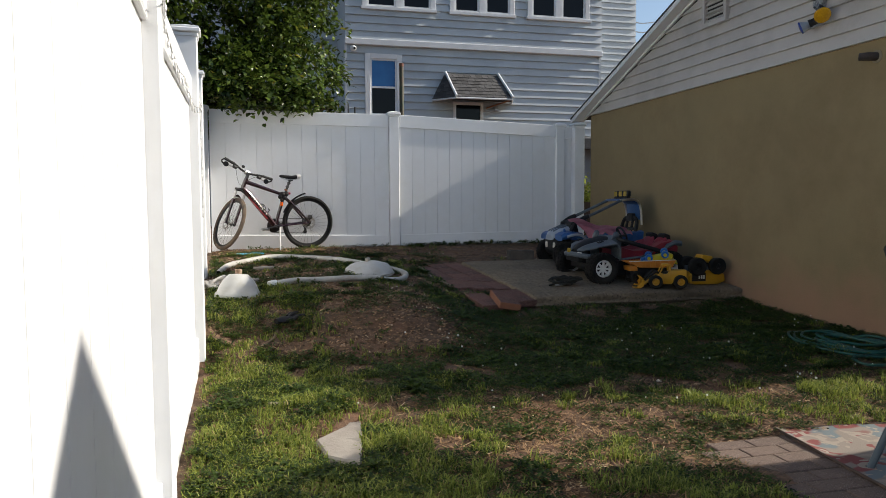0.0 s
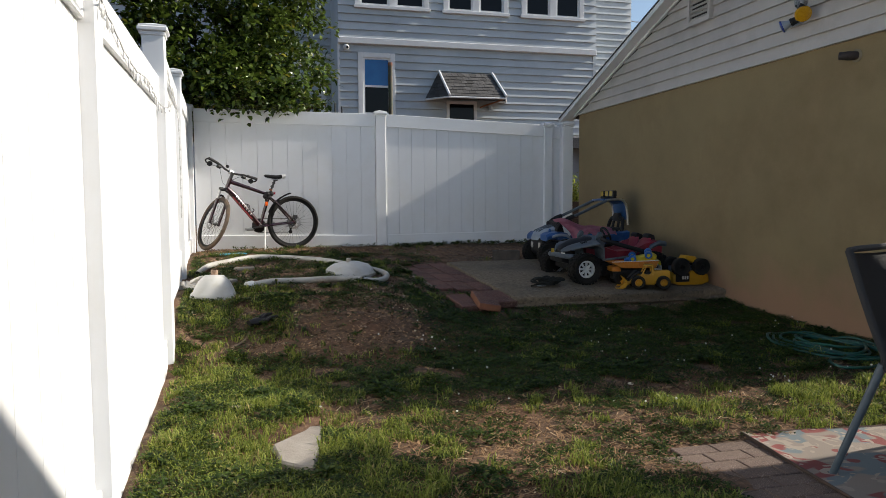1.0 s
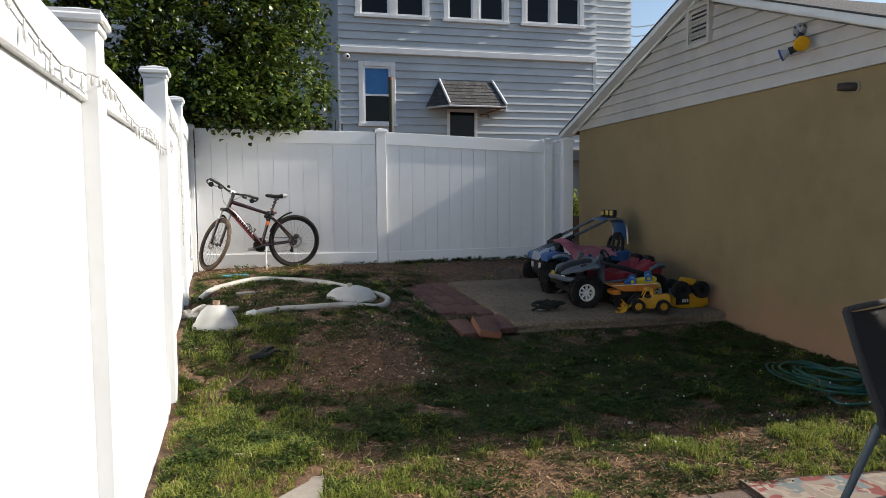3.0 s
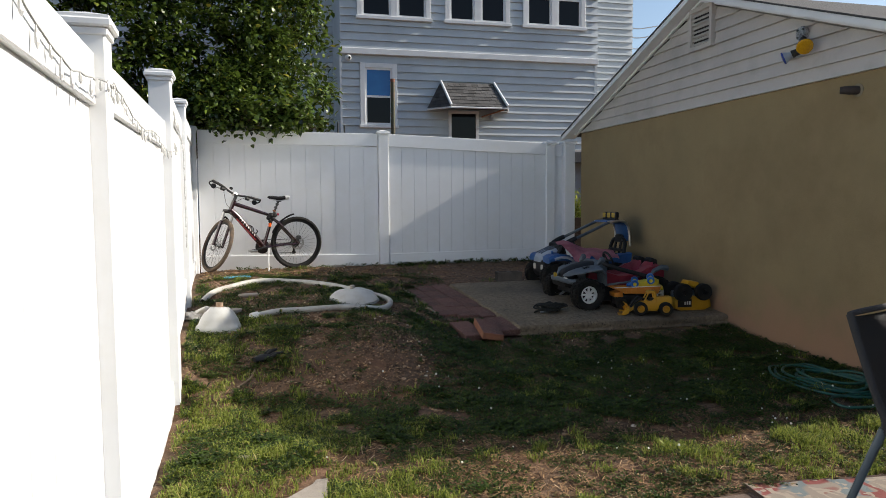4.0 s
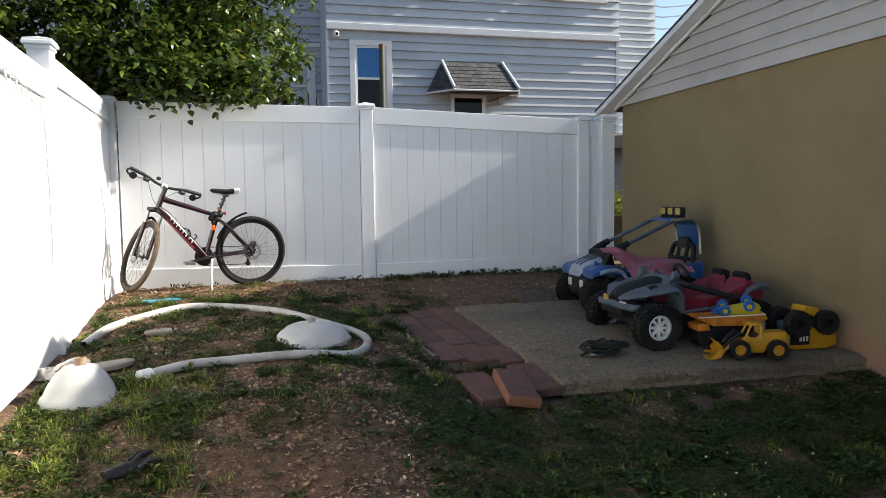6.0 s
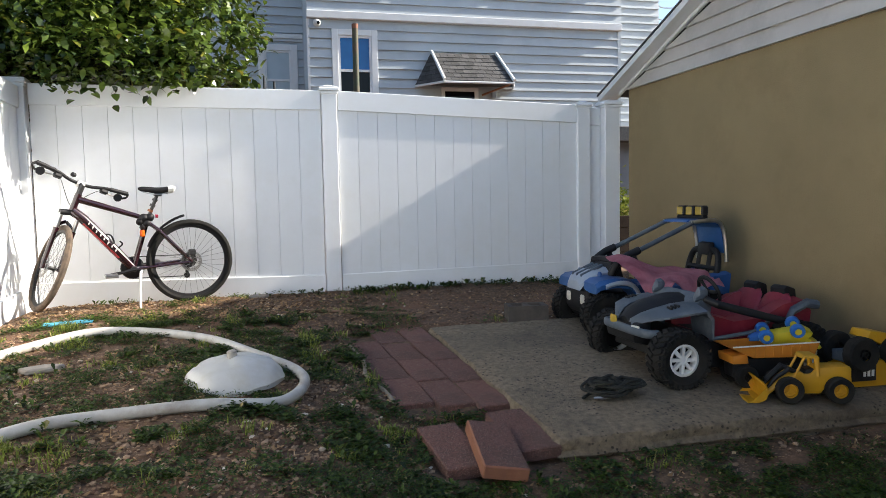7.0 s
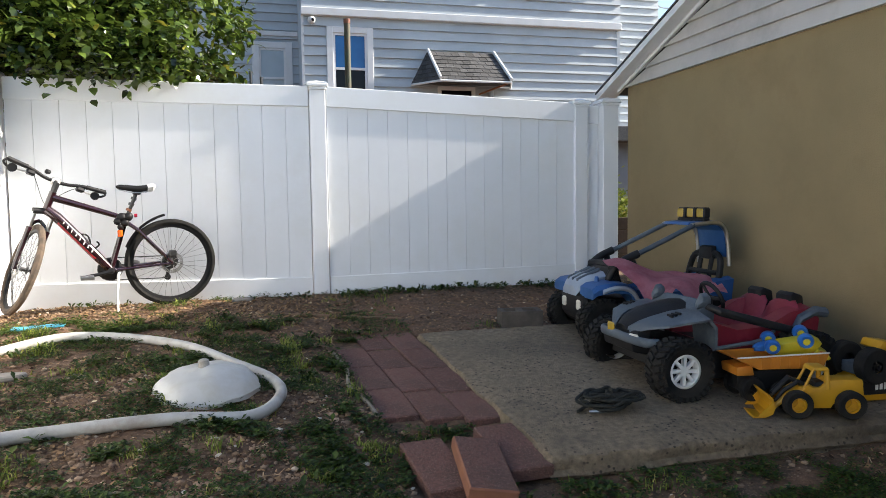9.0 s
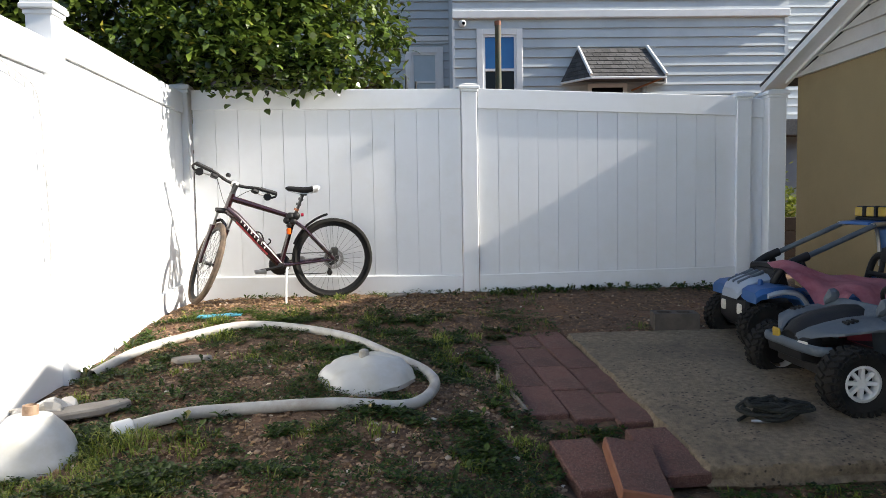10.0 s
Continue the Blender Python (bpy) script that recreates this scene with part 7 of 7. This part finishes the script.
    for x, y in spots:
        z = ground_z(x, y)
        for _ in range(rng.randint(6, 13)):
            a, el = rng.uniform(0, 6.283), rng.uniform(0.15, 1.2)
            L = rng.uniform(0.018, 0.066)
            d = Vector((math.cos(a) * math.cos(el), math.sin(a) * math.cos(el), math.sin(el)))
            s = d.cross(Vector((0, 0, 1))).normalized() * L * rng.uniform(0.12, 0.24)
            o = Vector((x + rng.gauss(0, 0.012), y + rng.gauss(0, 0.012), z + rng.uniform(0, 0.03)))
            i = len(V)
            V += [tuple(o), tuple(o + d * L * 0.55 + s), tuple(o + d * L - Vector((0, 0, L * 0.25))), tuple(o + d * L * 0.55 - s), tuple(o + d * L * 0.55 - Vector((0, 0, 0.004)))]
            F += [(i, i + 1, i + 4), (i + 1, i + 2, i + 4), (i + 2, i + 3, i + 4), (i + 3, i, i + 4)]
    stuff_mesh("tall_weeds", V, F, WEED, "taller leafy weeds along the fence foot", "weeds")
    # pebbles
    bm = bmesh.new()
    bmesh.ops.create_icosphere(bm, subdivisions=1, radius=1)
    ico = [v.co.copy() for v in bm.verts]
    tri = [tuple(v.index for v in f.verts) for f in bm.faces]
    bm.free()

    def stones(name, pts, lo, hi, mat, label, cat, squash=0.6):
        V, F = [], []
        for x, y, z in pts:
            s = lo + (hi - lo) * rng.random() ** 2.2
            a = rng.uniform(0, 6.283)
            e = rng.uniform(0.65, 1.0)
            i = len(V)
            for q in ico:
                j = rng.uniform(0.88, 1.1)
                u, v = q.x * s * j, q.y * s * e * j
                V.append((x + u * math.cos(a) - v * math.sin(a), y + u * math.sin(a) + v * math.cos(a), z + q.z * s * squash * j + s * 0.2))
            F += [(i + t[0], i + t[1], i + t[2]) for t in tri]
        stuff_mesh(name, V, F, mat, label, cat)
    stones("pebbles", scatter(rng, 80000, lambda x, y, r: r.random() < (0.20 + 0.60 * bare(x, y) ** 2 + (0.35 if 5.0 < y < 7.2 and x < 2.2 else 0)) * (1.0 if x < 2.2 else 0.35) * (0.3 if y > 7.9 else 1.7 if 1.2 < x < 1.95 and 5.2 < y < 6.6 else 1.0) * (1.4 if noise.noise((x * 3, y * 3, 41)) > 0.0 else 0.5) * (1.0 if y > 5.2 else 0.16), y0=3.4), 0.004, 0.019, PEBBLE, "scattered tan and white pebbles in the soil", "pebbles")
    stones("clover_flowers", [(x, y, z + rng.uniform(0.03, 0.055)) for x, y, z in scatter(rng, 2600, lambda x, y, r: 3.0 < y < 4.9 and x > 0.5 and r.random() < 0.16 * (1.5 if noise.noise((x * 2, y * 2, 51)) > 0.1 else 0.25))], 0.005, 0.010, FLOWER, "small white clover flower heads in the lawn", "flowers", 0.9)
    # leaf litter
    V, F = [], []
    for x, y, z in scatter(rng, 130000, lambda x, y, r: r.random() < (0.95 if y > 7.9 and x < 2.2 else 0.6) * (0.30 + 0.70 * bare(x, y)) * (1.0 if x < 1.9 or y < 3.4 else 0.35)):
        a, L = rng.uniform(0, 6.283), rng.uniform(0.008, 0.034) if y > 5 else rng.uniform(0.008, 0.028)
        w = L * rng.uniform(0.2, 0.5)
        dx, dy, t1, t2 = math.cos(a), math.sin(a), rng.uniform(-.3, .5) * L, rng.uniform(-.2, .5) * w
        i = len(V)
        V += [(x - dx * L / 2, y - dy * L / 2, z + 0.004), (x - dy * w, y + dx * w, z + 0.006 + abs(t2)), (x + dx * L / 2, y + dy * L / 2, z + 0.005 + abs(t1)), (x + dy * w, y - dx * w, z + 0.005)]
        F += [(i, i + 1, i + 2, i + 3)]
    # dry mown straw, lying flat
    for x, y, z in scatter(rng, 60000, lambda x, y, r: r.random() < (0.85 if y < 3.7 and x > 0.5 else 0.35 if x < 0.6 and y < 6 else 0.10), y1=7.0):
        a, L, w = rng.uniform(0, 6.283), rng.uniform(0.02, 0.075), rng.uniform(0.0012, 0.0026)
        dx, dy, lift = math.cos(a), math.sin(a), rng.uniform(0.004, 0.022)
        i = len(V)
        V += [(x - dy * w, y + dx * w, z + 0.004), (x + dy * w, y - dx * w, z + 0.004), (x + dx * L + dy * w, y + dy * L - dx * w, z + lift), (x + dx * L - dy * w, y + dy * L + dx * w, z + lift)]
        F += [(i, i + 1, i + 2, i + 3)]
    stuff_mesh("leaf_litter", V, F, LITTER, "brown mulch, dry straw and dead leaf litter", "leaf litter")


grow()


def behind_the_gap():
    """A grey shed, and a shrub in a wooden planter, seen between the end post and the garage."""
    shed = thing("garden_shed", "grey-painted shed with a dark overhanging roof edge", "shed")
    part("wall", bx(4.72, 7.2, 11.6, 13.2, 0.4, 2.30), material("grey_shed_paint", (0.30, 0.32, 0.35), (0.25, 0.27, 0.30), 3, 0.7, 0.2, 30), shed)
    bm = bmesh.new()
    prism(bm, [(11.3, 2.30), (13.4, 2.30), (13.4, 2.52), (12.3, 2.60), (11.3, 2.48)], "x", 4.62, 7.3)
    part("roof", bm, SHINGLE, shed)
    planter = thing("wooden_planter", "dark brown wooden planter box behind the fence", "planter")
    plank = material("dark_stained_plank", (0.055, 0.032, 0.022), (0.035, 0.02, 0.014), 14, 0.85, 0.4, 60)
    for k in range(6):
        part("plank", bx(4.70, 5.9, 10.0, 10.03, 0.55 + 0.135 * k, 0.68 + 0.135 * k, 0.004), plank, planter)
    part("side", bx(4.70, 4.73, 10.031, 10.5, 0.55, 1.36), plank, planter)
    part("soil", bx(4.731, 5.9, 10.031, 10.5, 0.55, 1.33), SOIL, planter)
    rng = random.Random(31)
    t = thing("shrub", "bright green leafy shrub growing in the planter", "shrub")
    V, F = [], []
    for _ in range(1500):
        o = Vector((5.0 + rng.gauss(0, 0.13), 10.2 + rng.gauss(0, 0.08), 1.34 + abs(rng.gauss(0, 0.16))))
        d = Vector((rng.uniform(-1, 1), rng.uniform(-1, 1), rng.uniform(-.4, .8))).normalized()
        s = d.cross(Vector((0, 0.3, 1))).normalized() * 0.016
        i = len(V)
        V += [tuple(o), tuple(o + d * 0.03 + s), tuple(o + d * 0.06), tuple(o + d * 0.03 - s)]
        F += [(i, i + 1, i + 2, i + 3)]
    me = bpy.data.meshes.new("foliage")
    me.from_pydata(V, [], F)
    me.materials.append(GRASS)
    ob = new("foliage", me)
    ob.parent = t
    part("stem", tb([(5.0, 10.2, 1.30), (5.01, 10.21, 1.6)], 0.012, 6), BARK, t)


behind_the_gap()


# ---- laid pavers, last ----
def paved():
    path = thing("paver_path", "path of oblong red concrete pavers beside the slab", "paving", kind="structure")
    bm = bmesh.new()
    box(bm, -0.0975, 0.0975, -0.198, 0.198, -0.05, 0.0, 0.006)
    me = mesh_of("paver", bm, BRICK_RED)
    rng = random.Random(2)
    for c in range(3):
        for r in range(4):
            y = 6.50 + 0.402 * r + (0.11, 0.05, 0.0)[c]
            if y > 7.8:
                continue
            ob = new("paver", me)
            ob.parent = path
            ob.matrix_basis = pose(2.345 - 0.2 * (2 - c) - 0.10 * (y - 6.4), y, slab_z(y) - 0.03 + rng.uniform(-.004, .004), 4.6 + rng.uniform(-.7, .7), rng.uniform(-1, 1), 5.5 + rng.uniform(-.8, .8))
    pat = thing("patio", "brown rectangular patio pavers in rows with sandy joints", "patio", kind="structure")
    part("bed", bx(2.03, 4.6, -4, 2.62, 0.0, 0.196), SOIL, pat)
    bm = bmesh.new()
    box(bm, -0.098, 0.098, -0.048, 0.048, -0.03, 0.0, 0.004)
    me = mesh_of("patio_paver", bm, PATIO)
    rng = random.Random(4)
    for r in range(13):
        for c in range(13):
            x, y = 2.14 + 0.2005 * c - (0.1 if r % 2 else 0), 2.57 - 0.1005 * r
            if x < 2.1:
                x += 0.0
            ob = new("paver", me)
            ob.parent = pat
            ob.matrix_basis = pose(x, y, 0.222 + rng.uniform(-.002, .002), rng.uniform(-.6, .6), rng.uniform(-.6, .6), rng.uniform(-.8, .8))


paved()
